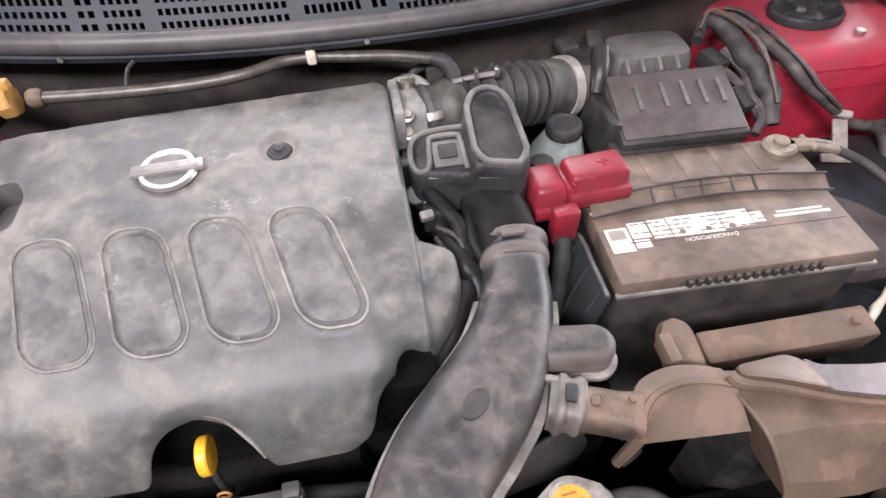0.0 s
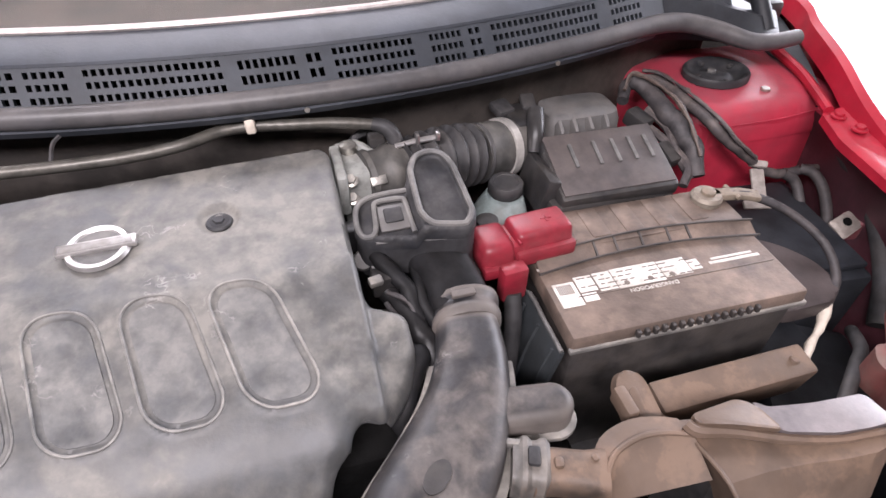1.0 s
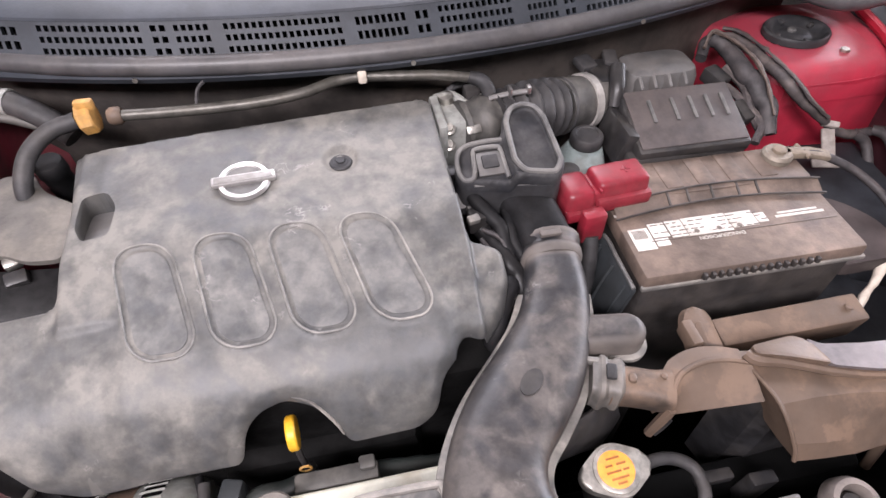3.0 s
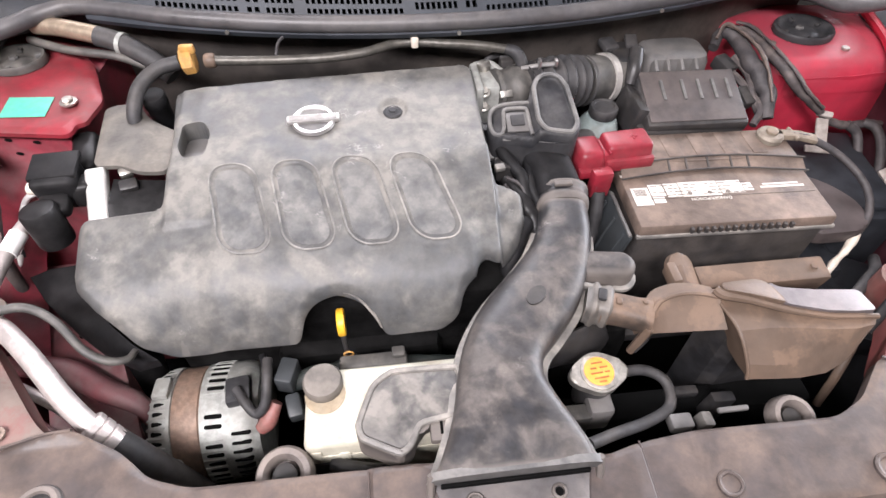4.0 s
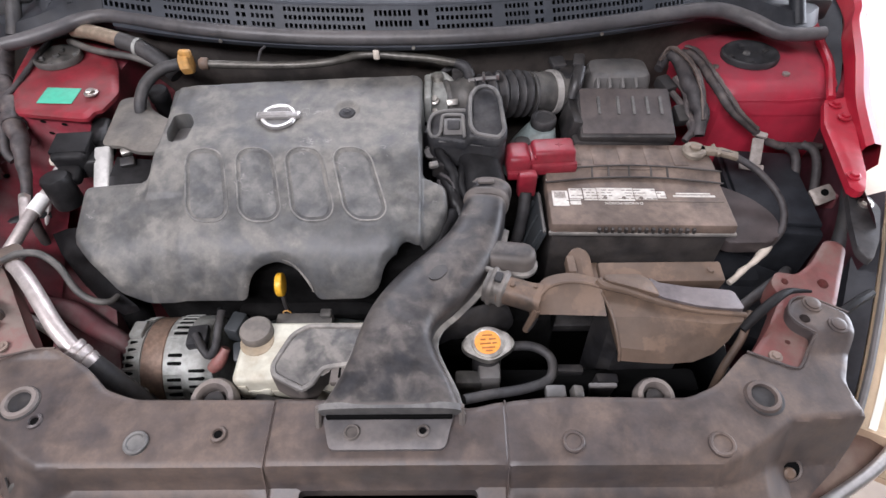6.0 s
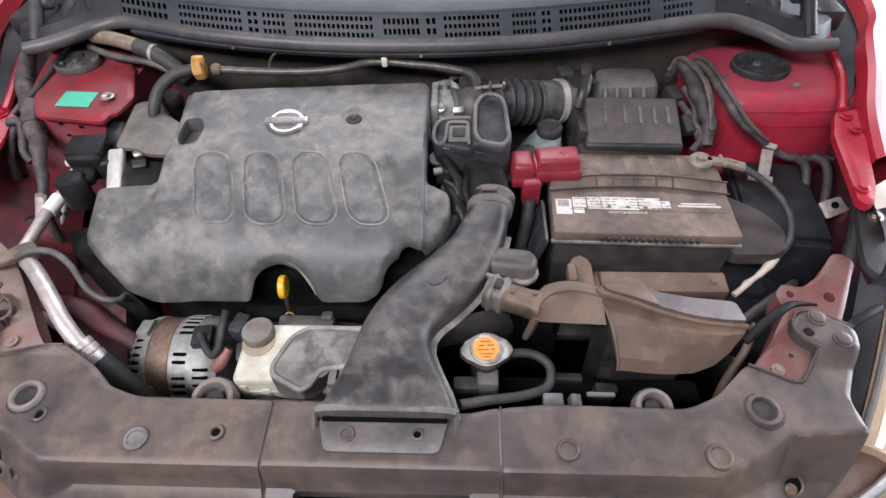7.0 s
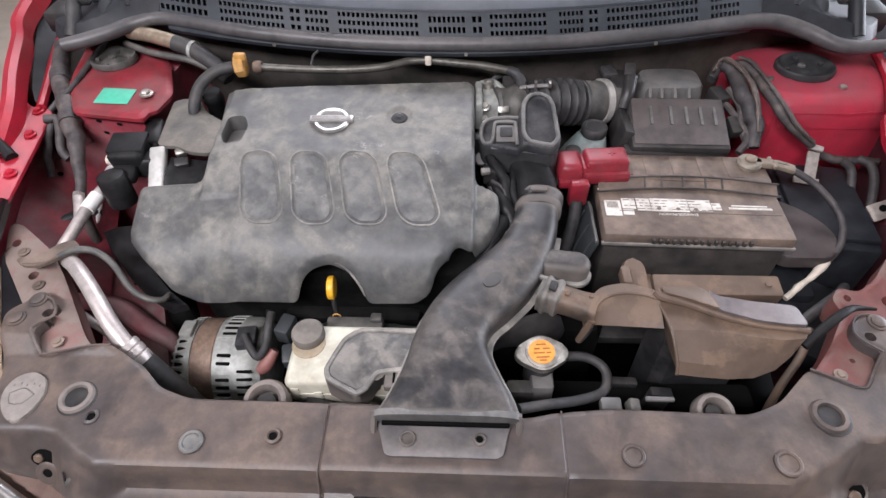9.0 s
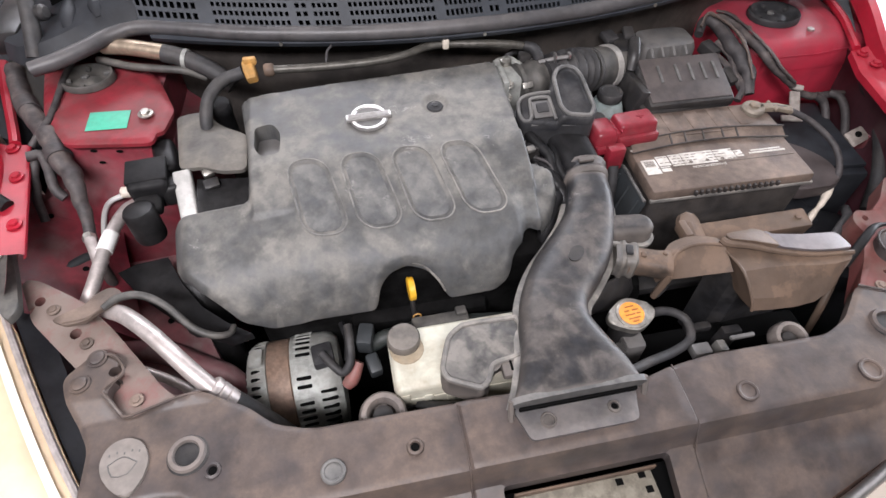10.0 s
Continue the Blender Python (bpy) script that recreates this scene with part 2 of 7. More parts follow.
def raw(verts, faces):
    bm = bmesh.new()
    vs = [bm.verts.new(v) for v in verts]
    for f in faces:
        bm.faces.new([vs[i] for i in f])
    return bm


def join(*bms):
    out = bms[0]
    for b in bms[1:]:
        tmp = bpy.data.meshes.new("tmp")
        b.to_mesh(tmp)
        b.free()
        out.from_mesh(tmp)
        bpy.data.meshes.remove(tmp)
    return out


def turned(bm, m):
    bmesh.ops.transform(bm, matrix=m, verts=bm.verts)
    return bm


def box(c, s, r=0.003, rot=(0, 0, 0), top=(1, 1), seg=2):
    """A rounded box with centre c and size s; top scales its upper face."""
    bm = bmesh.new()
    bmesh.ops.create_cube(bm, size=1)
    for v in bm.verts:
        k = top if v.co.z > 0 else (1, 1)
        v.co = Vector((v.co.x * s[0] * k[0], v.co.y * s[1] * k[1], v.co.z * s[2]))
    if r:
        bmesh.ops.bevel(bm, geom=bm.edges[:], offset=min(r, min(s) * 0.45), segments=seg, profile=0.5, affect="EDGES")
    return turned(bm, pose(*c, *rot))


def lathe(profile, c, way=(0, 0, 1), n=24, squash=1.0):
    """A turned shape: profile of (radius, height) about an axis through c along way."""
    verts, faces = [], []
    for r, h in profile:
        for i in range(n):
            a = 2 * math.pi * i / n
            verts.append((r * math.cos(a), r * squash * math.sin(a), h))
    for j in range(len(profile) - 1):
        for i in range(n):
            k = (i + 1) % n
            faces.append((j * n + i, j * n + k, (j + 1) * n + k, (j + 1) * n + i))
    faces.append(tuple(range(n - 1, -1, -1)))
    faces.append(tuple((len(profile) - 1) * n + i for i in range(n)))
    q = Vector(way).to_track_quat("Z", "Y").to_matrix().to_4x4()
    return turned(raw(verts, faces), Matrix.Translation(c) @ q)


def spline(pts, sub=6):
    P = [np.array(p, float) for p in pts]
    P = [2 * P[0] - P[1]] + P + [2 * P[-1] - P[-2]]
    out = []
    for i in range(1, len(P) - 2):
        a, b, c, d = P[i - 1:i + 3]
        for k in range(sub):
            t = k / sub
            out.append(0.5 * (2 * b + (c - a) * t + (2 * a - 5 * b + 4 * c - d) * t * t + (3 * b - a - 3 * c + d) * t ** 3))
    out.append(P[-2])
    return out


def tube(pts, r, n=12, sub=6, ripple=None, wobble=0.0):
    """A hose or cable through pts; r a radius or one for each point; ripple (depth, count) for bellows."""
    rs = r if isinstance(r, (list, tuple)) else [r] * len(pts)
    line = spline([(*p, k) for p, k in zip(pts, rs)], sub)
    C = [Vector(p[:3]) for p in line]
    R = [p[3] for p in line]
    if ripple:
        R = [k + ripple[0] * math.cos(2 * math.pi * ripple[1] * i / (len(R) - 1)) for i, k in enumerate(R)]
    if wobble:
        R = [k * (1 + wobble * noise.noise(Vector(c) * 70)) for k, c in zip(R, C)]
        C = [c + Vector((noise.noise(c * 45), noise.noise(c * 45 + Vector((7, 0, 0))), noise.noise(c * 45 + Vector((0, 9, 0))))) * 0.35 * k for c, k in zip(C, R)]
    verts, faces = [], []
    side = None
    for i, p in enumerate(C):
        d = (C[min(i + 1, len(C) - 1)] - C[max(i - 1, 0)]).normalized()
        if side is None:
            side = d.cross(Vector((0, 0, 1)) if abs(d.z) < 0.9 else Vector((1, 0, 0))).normalized()
        side = (side - d * side.dot(d)).normalized()
        up = d.cross(side)
        for k in range(n):
            a = 2 * math.pi * k / n
            verts.append(p + (side * math.cos(a) + up * math.sin(a)) * R[i])
    for i in range(len(C) - 1):
        for k in range(n):
            l = (k + 1) % n
            faces.append((i * n + k, i * n + l, (i + 1) * n + l, (i + 1) * n + k))
    faces.append(tuple(range(n - 1, -1, -1)))
    faces.append(tuple((len(C) - 1) * n + k for k in range(n)))
    return raw(verts, faces)


def fillet(pts, r, n=4):
    """The outline pts with its corners rounded."""
    out = []
    N = len(pts)
    for i in range(N):
        a, b, c = (np.array(pts[j % N], float) for j in (i - 1, i, i + 1))
        u, v = a - b, c - b
        lu, lv = np.linalg.norm(u), np.linalg.norm(v)
        k = min(r, 0.45 * lu, 0.45 * lv)
        p, q = b + u / lu * k, b + v / lv * k
        for t in np.linspace(0, 1, n + 1):
            out.append(tuple((1 - t) ** 2 * p + 2 * t * (1 - t) * b + t * t * q))
    return out


def prism(pts, z0, z1, r=0.002, m=None, seg=2):
    """A flat outline drawn up from z0 to z1, its upper edge rounded."""
    bm = bmesh.new()
    lo = [bm.verts.new((p[0], p[1], z0)) for p in pts]
    hi = [bm.verts.new((p[0], p[1], z1)) for p in pts]
    N = len(pts)
    bm.faces.new(lo[::-1])
    topf = bm.faces.new(hi)
    for i in range(N):
        bm.faces.new((lo[i], lo[(i + 1) % N], hi[(i + 1) % N], hi[i]))
    if r:
        bmesh.ops.bevel(bm, geom=topf.edges[:], offset=r, segments=seg, profile=0.5, affect="EDGES", clamp_overlap=True)
    return turned(bm, m) if m else bm


def loft(rings):
    n = len(rings[0])
    verts = [v for ring in rings for v in ring]
    faces = []
    for j in range(len(rings) - 1):
        for i in range(n):
            k = (i + 1) % n
            faces.append((j * n + i, j * n + k, (j + 1) * n + k, (j + 1) * n + i))
    faces.append(tuple(range(n - 1, -1, -1)))
    faces.append(tuple((len(rings) - 1) * n + i for i in range(n)))
    return raw(verts, faces)


def oval(c, side, up, w, h, p=2.6, n=24):
    """A ring like a rounded rectangle about c, w and h its half sizes."""
    out = []
    for i in range(n):
        a = 2 * math.pi * i / n
        ca, sa = math.cos(a), math.sin(a)
        x = math.copysign(abs(ca) ** (2 / p), ca) * w
        y = math.copysign(abs(sa) ** (2 / p), sa) * h
        out.append(Vector(c) + Vector(side) * x + Vector(up) * y)
    return out


def inside(poly, X, Y):
    res = np.zeros(X.shape, bool)
    N = len(poly)
    for i in range(N):
        (x0, y0), (x1, y1) = poly[i], poly[(i + 1) % N]
        if y0 == y1:
            continue
        res ^= ((y0 > Y) != (y1 > Y)) & (X < (x1 - x0) * (Y - y0) / (y1 - y0) + x0)
    return res


def nearest(poly, X, Y):
    """Distance to an outline, and the nearest places on it."""
    best = np.full(X.shape, 9.0)
    NX, NY = X.copy(), Y.copy()
    N = len(poly)
    for i in range(N):
        (x0, y0), (x1, y1) = poly[i], poly[(i + 1) % N]
        dx, dy = x1 - x0, y1 - y0
        L = dx * dx + dy * dy
        if L == 0:
            continue
        t = np.clip(((X - x0) * dx + (Y - y0) * dy) / L, 0, 1)
        px, py = x0 + t * dx, y0 + t * dy
        d = np.hypot(X - px, Y - py)
        m = d < best
        best[m], NX[m], NY[m] = d[m], px[m], py[m]
    return best, NX, NY


def sheet(name, outline, step, height, skirt, holes=(), r=0.0):
    """A moulded shell over an outline: height(x, y) above it, its rim rounded by r and turned down by skirt."""
    xs = np.arange(min(p[0] for p in outline) - step, max(p[0] for p in outline) + 2 * step, step)
    ys = np.arange(min(p[1] for p in outline) - step, max(p[1] for p in outline) + 2 * step, step)
    X, Y = np.meshgrid(xs, ys, indexing="ij")
    ok = inside(outline, X, Y)
    for h in holes:
        ok &= ~inside(h, X, Y)
    cell = ok[:-1, :-1] & ok[1:, :-1] & ok[:-1, 1:] & ok[1:, 1:]
    used = np.zeros(X.shape, bool)
    full = np.ones(X.shape, bool)
    for a in (slice(None, -1), slice(1, None)):
        for b in (slice(None, -1), slice(1, None)):
            used[a, b] |= cell
    pad = np.zeros((X.shape[0] + 1, X.shape[1] + 1), bool)
    pad[1:-1, 1:-1] = cell
    full = pad[:-1, :-1] & pad[1:, :-1] & pad[:-1, 1:] & pad[1:, 1:]
    rim = used & ~full
    lines = [outline, *holes]
    D = np.stack([nearest(l, X[rim], Y[rim]) for l in lines])
    pick = D[:, 0].argmin(0)
    idx = np.arange(pick.size)
    X[rim], Y[rim] = D[pick, 1, idx], D[pick, 2, idx]
    Z = height(X, Y)
    if r:
        d = nearest(outline, X, Y)[0]
        d = np.where(rim & (d < 1e-6), 0, d)
        k = np.clip(r - d, 0, r)
        Z = Z - (r - np.sqrt(np.maximum(r * r - k * k, 0)))
    num = np.full(X.shape, -1)
    num[used] = np.arange(used.sum())
    verts = np.stack([X[used], Y[used], Z[used]], 1)
    I, J = np.nonzero(cell)
    faces = np.stack([num[I, J], num[I + 1, J], num[I + 1, J + 1], num[I, J + 1]], 1).tolist()
    count = {}
    for f in faces:
        for a, b in zip(f, f[1:] + f[:1]):
            count[(a, b)] = True
    edges = [(a, b) for a, b in count if (b, a) not in count]
    low = {}
    extra = []
    for e in edges:
        for v in e:
            if v not in low:
                low[v] = len(verts) + len(extra)
                x, y, z = verts[v]
                extra.append((x, y, z - (skirt(x, y) if callable(skirt) else skirt)))
    faces += [(b, a, low[a], low[b]) for a, b in edges]
    me = bpy.data.meshes.new(name)
    me.from_pydata(verts.tolist() + extra, [], faces)
    me.update()
    return me


def circle(x, y, r, n=20, k=1.0):
    return [(x + r * math.cos(2 * math.pi * i / n), y + r * k * math.sin(2 * math.pi * i / n)) for i in range(n)]


def bolt(name, c, r, material, parent, way=(0, 0, 1), h=0.006):
    """A hexagon bolt head on its flange."""
    ob = part(name, join(lathe([(r * 1.5, -0.001), (r * 1.5, 0.0012), (r * 1.2, 0.002)], c, way, 20), lathe([(r, 0.001), (r, h - 0.001), (r * 0.86, h)], c, way, 6)), material, parent)
    return ob


def clip(name, c, r, material, parent, way=(0, 0, 1)):
    """A round push clip with a raised rim and a sunk middle."""
    return part(name, lathe([(r, -0.003), (r, 0.002), (r * 0.88, 0.0035), (r * 0.72, 0.003), (r * 0.66, 0.0012), (r * 0.2, 0.001)], c, way, 24), material, parent)


def grommet(name, c, r, material, parent, hole=None, way=(0, 0, 1)):
    """A washer-like rim round a dark hole."""
    ob = part(name, lathe([(r * 0.5, -0.012), (r * 0.5, 0.001), (r * 0.62, 0.003), (r * 0.9, 0.002), (r, -0.001)], c, way, 22), material, parent)
    # black disc paints the shade inside the hole
    part("hole", lathe([(r * 0.49, -0.003), (r * 0.49, 0.0004), (r * 0.3, 0.0005)], c, way, 18), SHADE_BLACK, ob)
    return ob


def lettering(name, words, c, size, material, parent, turn=0.0, tilt=0.0):
    """Flat lettering lying on a surface, turned about the upright axis."""
    data = bpy.data.curves.new(name, "FONT")
    data.body, data.size, data.extrude, data.align_x, data.align_y = words, size, 0.0002, "CENTER", "CENTER"
    tmp = bpy.data.objects.new("tmp", data)
    scene.collection.objects.link(tmp)
    bpy.context.view_layer.update()
    me = bpy.data.meshes.new_from_object(tmp.evaluated_get(bpy.context.evaluated_depsgraph_get()))
    bpy.data.objects.remove(tmp)
    me.transform(pose(*c, tilt, 0, turn))
    me.materials.clear()
    return part(name, me, material, parent)


# ---- garage ----
solo("floor", box((0, 1, -0.05), (10.6, 12.6, 0.1), 0), CONCRETE, "pale dusty concrete garage floor", "floor", kind="structure")
solo("wall_front", box((0, -5.1, 1.6), (10.6, 0.2, 3.4), 0), WALLS, "plain pale painted garage wall", "wall", kind="structure")
solo("wall_back", box((0, 7.1, 1.6), (10.6, 0.2, 3.4), 0), WALLS, "plain pale painted garage wall", "wall", kind="structure")
solo("wall_left", box((-5.1, 1, 1.6), (0.2, 12.2, 3.4), 0), WALLS, "plain pale painted garage wall", "wall", kind="structure")
solo("wall_right", join(box((5.1, -2.4, 1.6), (0.2, 5.2, 3.4), 0), box((5.1, 5.7, 1.6), (0.2, 2.6, 3.4), 0), box((5.1, 2.3, 3.05), (0.2, 4.2, 0.5), 0)), WALLS,
     "plain pale painted garage wall with an open shutter doorway", "wall", kind="structure")
solo("ceiling", box((0, 1, 3.35), (10.6, 12.6, 0.1), 0), WALLS, "plain pale garage ceiling", "ceiling", kind="structure")


# ---- car body ----
body = thing("car_body", (0, 0.6, 0.0), "dusty red car body shell round the open engine bay", "car body")


def cowl_y(x, dy=0.0):
    return 0.545 + 0.34 * x * x + dy


def strip(rows, x0, x1, n=40):
    """A panel drawn across the car: rows of (offset back, height) along the cowl's curve."""
    verts, faces = [], []
    for i in range(n + 1):
        x = x0 + (x1 - x0) * i / n
        for dy, z in rows:
            verts.append((x, cowl_y(x, dy), z))
    m = len(rows)
    for i in range(n):
        for j in range(m - 1):
            faces.append((i * m + j, i * m + j + 1, (i + 1) * m + j + 1, (i + 1) * m + j))
    return raw(verts, faces)


part("firewall", strip([(0.045, 0.30), (0.045, 0.90), (0.03, 0.955), (0.05, 0.955), (0.065, 0.90), (0.065, 0.30)], -0.70, 0.70), FELT, body, "black felt-lined bulkhead")
# unseen black sheet, added so the bay stays dark below
part("closing_sheet", join(box((0, 0.00, 0.30), (1.06, 0.16, 0.02), 0.004), box((0, 0.42, 0.30), (1.40, 0.66, 0.02), 0.004)), SHADE_BLACK, body, "added black sheet closing the bay from below")

# strut towers: a level shelf on one side, a rounded dome on the other
shelf = fillet([(-0.665, 0.53), (-0.624, 0.457), (-0.500, 0.438), (-0.497, 0.460), (-0.487, 0.463), (-0.474, 0.508), (-0.503, 0.588), (-0.545, 0.645), (-0.60, 0.70), (-0.70, 0.70)], 0.010)
part("strut_tower", sheet("strut_tower", shelf, 0.004, lambda x, y: 0.899 + 0.008 * np.clip((y - 0.47) / 0.1, 0, 1), 0.006, r=0.004), RED_SHELF, body, "dusty red painted strut tower shelf")
part("tower_face", loft([[Vector((-0.630, 0.470, z)), Vector((-0.510, 0.452, z)), Vector((-0.49, 0.70, z)), Vector((-0.645, 0.70, z))] for z in (0.896, 0.825)] +
                        [[Vector((-0.70, y, z)), Vector((-0.50, y, z)), Vector((-0.46, 0.70, z)), Vector((-0.70, 0.70, z))] for y, z in ((0.445, 0.80), (0.43, 0.77), (0.425, 0.35))]), RED_DUSTY, body, "dusty dark red wheel house")
for hx, hy, hz in ((-0.594, 0.4640, 0.874), (-0.557, 0.4582, 0.872), (-0.591, 0.4635, 0.851)):
    part("slot", lathe([(0.0050, 0), (0.0050, 0.0008), (0.003, 0.0009)], (hx, hy, hz), (-0.15, -1, 0), 16, 0.55), SHADE_BLACK, body)


def dome(x, y):
    d = np.hypot((x - 0.614) / 1.25, y - 0.613)
    return 0.885 - 0.010 * np.clip((d - 0.08) / 0.05, 0, 1) - 0.25 * np.clip(0.545 - y, 0, 1) ** 1.2


tower_r = fillet([(0.505, 0.64), (0.518, 0.560), (0.545, 0.514), (0.66, 0.512), (0.73, 0.52), (0.80, 0.52), (0.80, 0.74), (0.495, 0.74)], 0.03)
part("strut_tower", sheet("strut_tower", tower_r, 0.004, dome, 0.02, r=0.024), RED_TOWER, body, "red painted domed strut tower")
part("tower_face", loft([[Vector((0.508, 0.641, z)), Vector((0.521, 0.562, z)), Vector((0.547, 0.5160, z)), Vector((0.66, 0.5140, z)), Vector((0.73, 0.5220, z)), Vector((0.79, 0.5220, z)), Vector((0.79, 0.73, z)), Vector((0.4975, 0.73, z))] for z in (0.862, 0.60, 0.32)]), RED_TOWER, body, "red painted wheel house")

for side, cx, cy, cz, r in ((-1, -0.609, 0.598, 0.9140, 0.041), (1, 0.614, 0.613, 0.8925, 0.050)):
    mount_ring = part("strut_mount", lathe([(r, -0.006), (r, 0.002), (r * 0.95, 0.005), (r * 0.87, 0.004), (r * 0.79, -0.001), (r * 0.62, -0.005), (r * 0.50, -0.0055), (r * 0.40, -0.003), (r * 0.26, -0.0015), (r * 0.10, -0.0015)], (cx, cy, cz), n=40, squash=0.86), RES if side > 0 else DUSTY_RUBBER, body, "dished strut mount ring")
    part("strut_nut", lathe([(0.007, 0.0), (0.007, 0.003), (0.005, 0.0045)], (cx - 0.005, cy + 0.004, cz - 0.002), n=6), RIM_SOFT, mount_ring)
    for a in (0.4, 1.7, 3.3, 4.6):
        part("mount_lug", box((cx + 0.72 * r * math.cos(a), cy + 0.62 * r * math.sin(a), cz - 0.001), (0.011, 0.007, 0.006), 0.002, (0, 0, math.degrees(a))), RIM_SOFT if side < 0 else RUBBER, mount_ring)
bolt("strut_bolt", (-0.512, 0.496, 0.906), 0.0075, STEEL, body, h=0.006)
bolt("strut_bolt", (0.657, 0.556, 0.8795), 0.0068, STEEL, body, h=0.010)
bolt("strut_bolt", (0.545, 0.582, 0.882), 0.0055, STEEL, body, h=0.008)

# inner wings
def inner_wing(side):
    """The dusty wall under the wing flange, from the headlamp back to the strut tower."""
    rows = [(z, [(side * (xf + (xb - xf) * (0.25 + 0.75 * k / 6)), 0.2375 + 0.2925 * k / 6, z) for k in range(7)]) for z, xf, xb in ((0.862, 0.640, 0.728), (0.82, 0.672, 0.742), (0.76, 0.690, 0.748), (0.68, 0.682, 0.735), (0.32, 0.665, 0.715))]
    pts = [p for _, r_ in rows for p in r_]
    return raw(pts, [(j * 7 + i, j * 7 + i + 1, (j + 1) * 7 + i + 1, (j + 1) * 7 + i) for j in range(len(rows) - 1) for i in range(6)])


part("inner_wing", inner_wing(-1), RED_DUSTY, body, "dusty dark red inner wing")
slope = [[(-0.735, 0.475, 0.815), (-0.725, 0.40, 0.80), (-0.712, 0.33, 0.785), (-0.695, 0.26, 0.77)], [(-0.700, 0.472, 0.792), (-0.690, 0.40, 0.778), (-0.676, 0.33, 0.763), (-0.655, 0.26, 0.745)], [(-0.655, 0.462, 0.775), (-0.642, 0.39, 0.757), (-0.625, 0.32, 0.735), (-0.605, 0.25, 0.715)], [(-0.610, 0.452, 0.735), (-0.595, 0.38, 0.720), (-0.580, 0.31, 0.700), (-0.565, 0.24, 0.680)]]
part("wing_slope", raw([p for r_ in slope for p in r_], [(j * 4 + i, j * 4 + i + 1, (j + 1) * 4 + i + 1, (j + 1) * 4 + i) for j in range(3) for i in range(3)]), RED_DUSTY, body, "dusty red sloping wheel house panel", 80)
for c in ((-0.700, 0.345, 0.7755), (-0.690, 0.430, 0.786), (-0.640, 0.345, 0.748)):
    part("slope_hole", lathe([(0.0045, 0), (0.0045, 0.001), (0.002, 0.0012)], c, (0.4, 0, 1), 14), SHADE_BLACK, body)
# right wall gets a darker red that stands for its shade
part("inner_wing", inner_wing(1), surface("shaded_wing_red", (0.075, 0.020, 0.028), 0.5, 0, 0.6, (0.070, 0.045, 0.052), 14, 0.25, 0.1), body, "inner wing, its red darkened for shade")


def rail(side, x_in, y0, y1, z, lean):
    """The wing's bolted flange along the top of the bay."""
    n = 24
    verts, faces = [], []
    for i in range(n + 1):
        t = i / n
        y = y0 + (y1 - y0) * t
        xi = x_in + lean * t
        prof = [(xi + side * 0.006, z - 0.012), (xi, z - 0.008), (xi, z - 0.003), (xi + side * 0.004, z), (xi + side * 0.028, z + 0.002), (xi + side * 0.036, z + 0.008), (xi + side * 0.040, z + 0.020)]
        verts += [(px, y, pz) for px, pz in prof]
    m = 7
    for i in range(n):
        for j in range(m - 1):
            faces.append((i * m + j, i * m + j + 1, (i + 1) * m + j + 1, (i + 1) * m + j))
    return raw(verts, faces)


flange_r = fillet([(0.695, 0.488), (0.733, 0.489), (0.722, 0.455), (0.711, 0.423), (0.690, 0.360), (0.672, 0.303), (0.654, 0.266), (0.637, 0.272), (0.646, 0.320), (0.658, 0.380), (0.666, 0.423)], 0.008)
part("wing_flange", sheet("wing_flange", flange_r, 0.005, lambda x, y: 0.884 + 0.25 * np.clip(x - (0.664 + 0.26 * (y - 0.303)), 0, 1) - 0.02 * np.clip(0.33 - y, 0, 1), 0.012, r=0.003), RED, body, "bright red wing flange")
part("wing_flange", rail(-1, -0.646, 0.275, 0.50, 0.872, -0.047), RED, body, "bright red wing flange")
for c in ((0.701, 0.467, 0.886), (0.698, 0.430, 0.888), (0.650, 0.297, 0.884)):
    bolt("flange_bolt", c, 0.0065, RED, body)
for c in ((-0.712, 0.490, 0.875), (-0.690, 0.424, 0.875), (-0.668, 0.327, 0.875)):
    bolt("flange_bolt", c, 0.0065, RED, body)
# upper edge behind the flange, towards the hinge
part("hinge_flange", tube([(0.703, 0.485, 0.884), (0.722, 0.530, 0.886), (0.744, 0.587, 0.888), (0.757, 0.665, 0.893), (0.765, 0.72, 0.90)], [0.007, 0.0075, 0.0075, 0.008, 0.008], 8), RED, body, "bright red edge")
part("hinge_flange", tube([(-0.710, 0.498, 0.876), (-0.718, 0.525, 0.878), (-0.735, 0.575, 0.880), (-0.756, 0.640, 0.884), (-0.776, 0.71, 0.888)], [0.008, 0.008, 0.008, 0.009, 0.009], 8), RED, body, "bright red edge")


def wing(side):
    """The outer wing, from the bonnet gap down to the arch."""
    rows = []
    knots = spline([(0.36, 0.698, 0.885), (0.45, 0.716, 0.905), (0.54, 0.748, 0.925), (0.63, 0.778, 0.938), (0.72, 0.815, 0.947), (1.0, 0.85, 0.965), (1.3, 0.86, 0.97)], 5)
    for y, xg, zg in knots:
        rows.append([(side * (xg - 0.003), y, zg - 0.03), (side * xg, y, zg), (side * (xg + 0.010), y, zg + 0.006), (side * (xg + 0.022), y, zg + 0.002), (side * (xg + 0.036), y, zg - 0.03), (side * (xg + 0.038), y, zg - 0.035 - 0.42 * min(1.0, (y - 0.36) / 0.20))])
    m = 6
    return raw([v for r_ in rows for v in r_], [(i * m + j, i * m + j + 1, (i + 1) * m + j + 1, (i + 1) * m + j) for i in range(len(rows) - 1) for j in range(m - 1)])


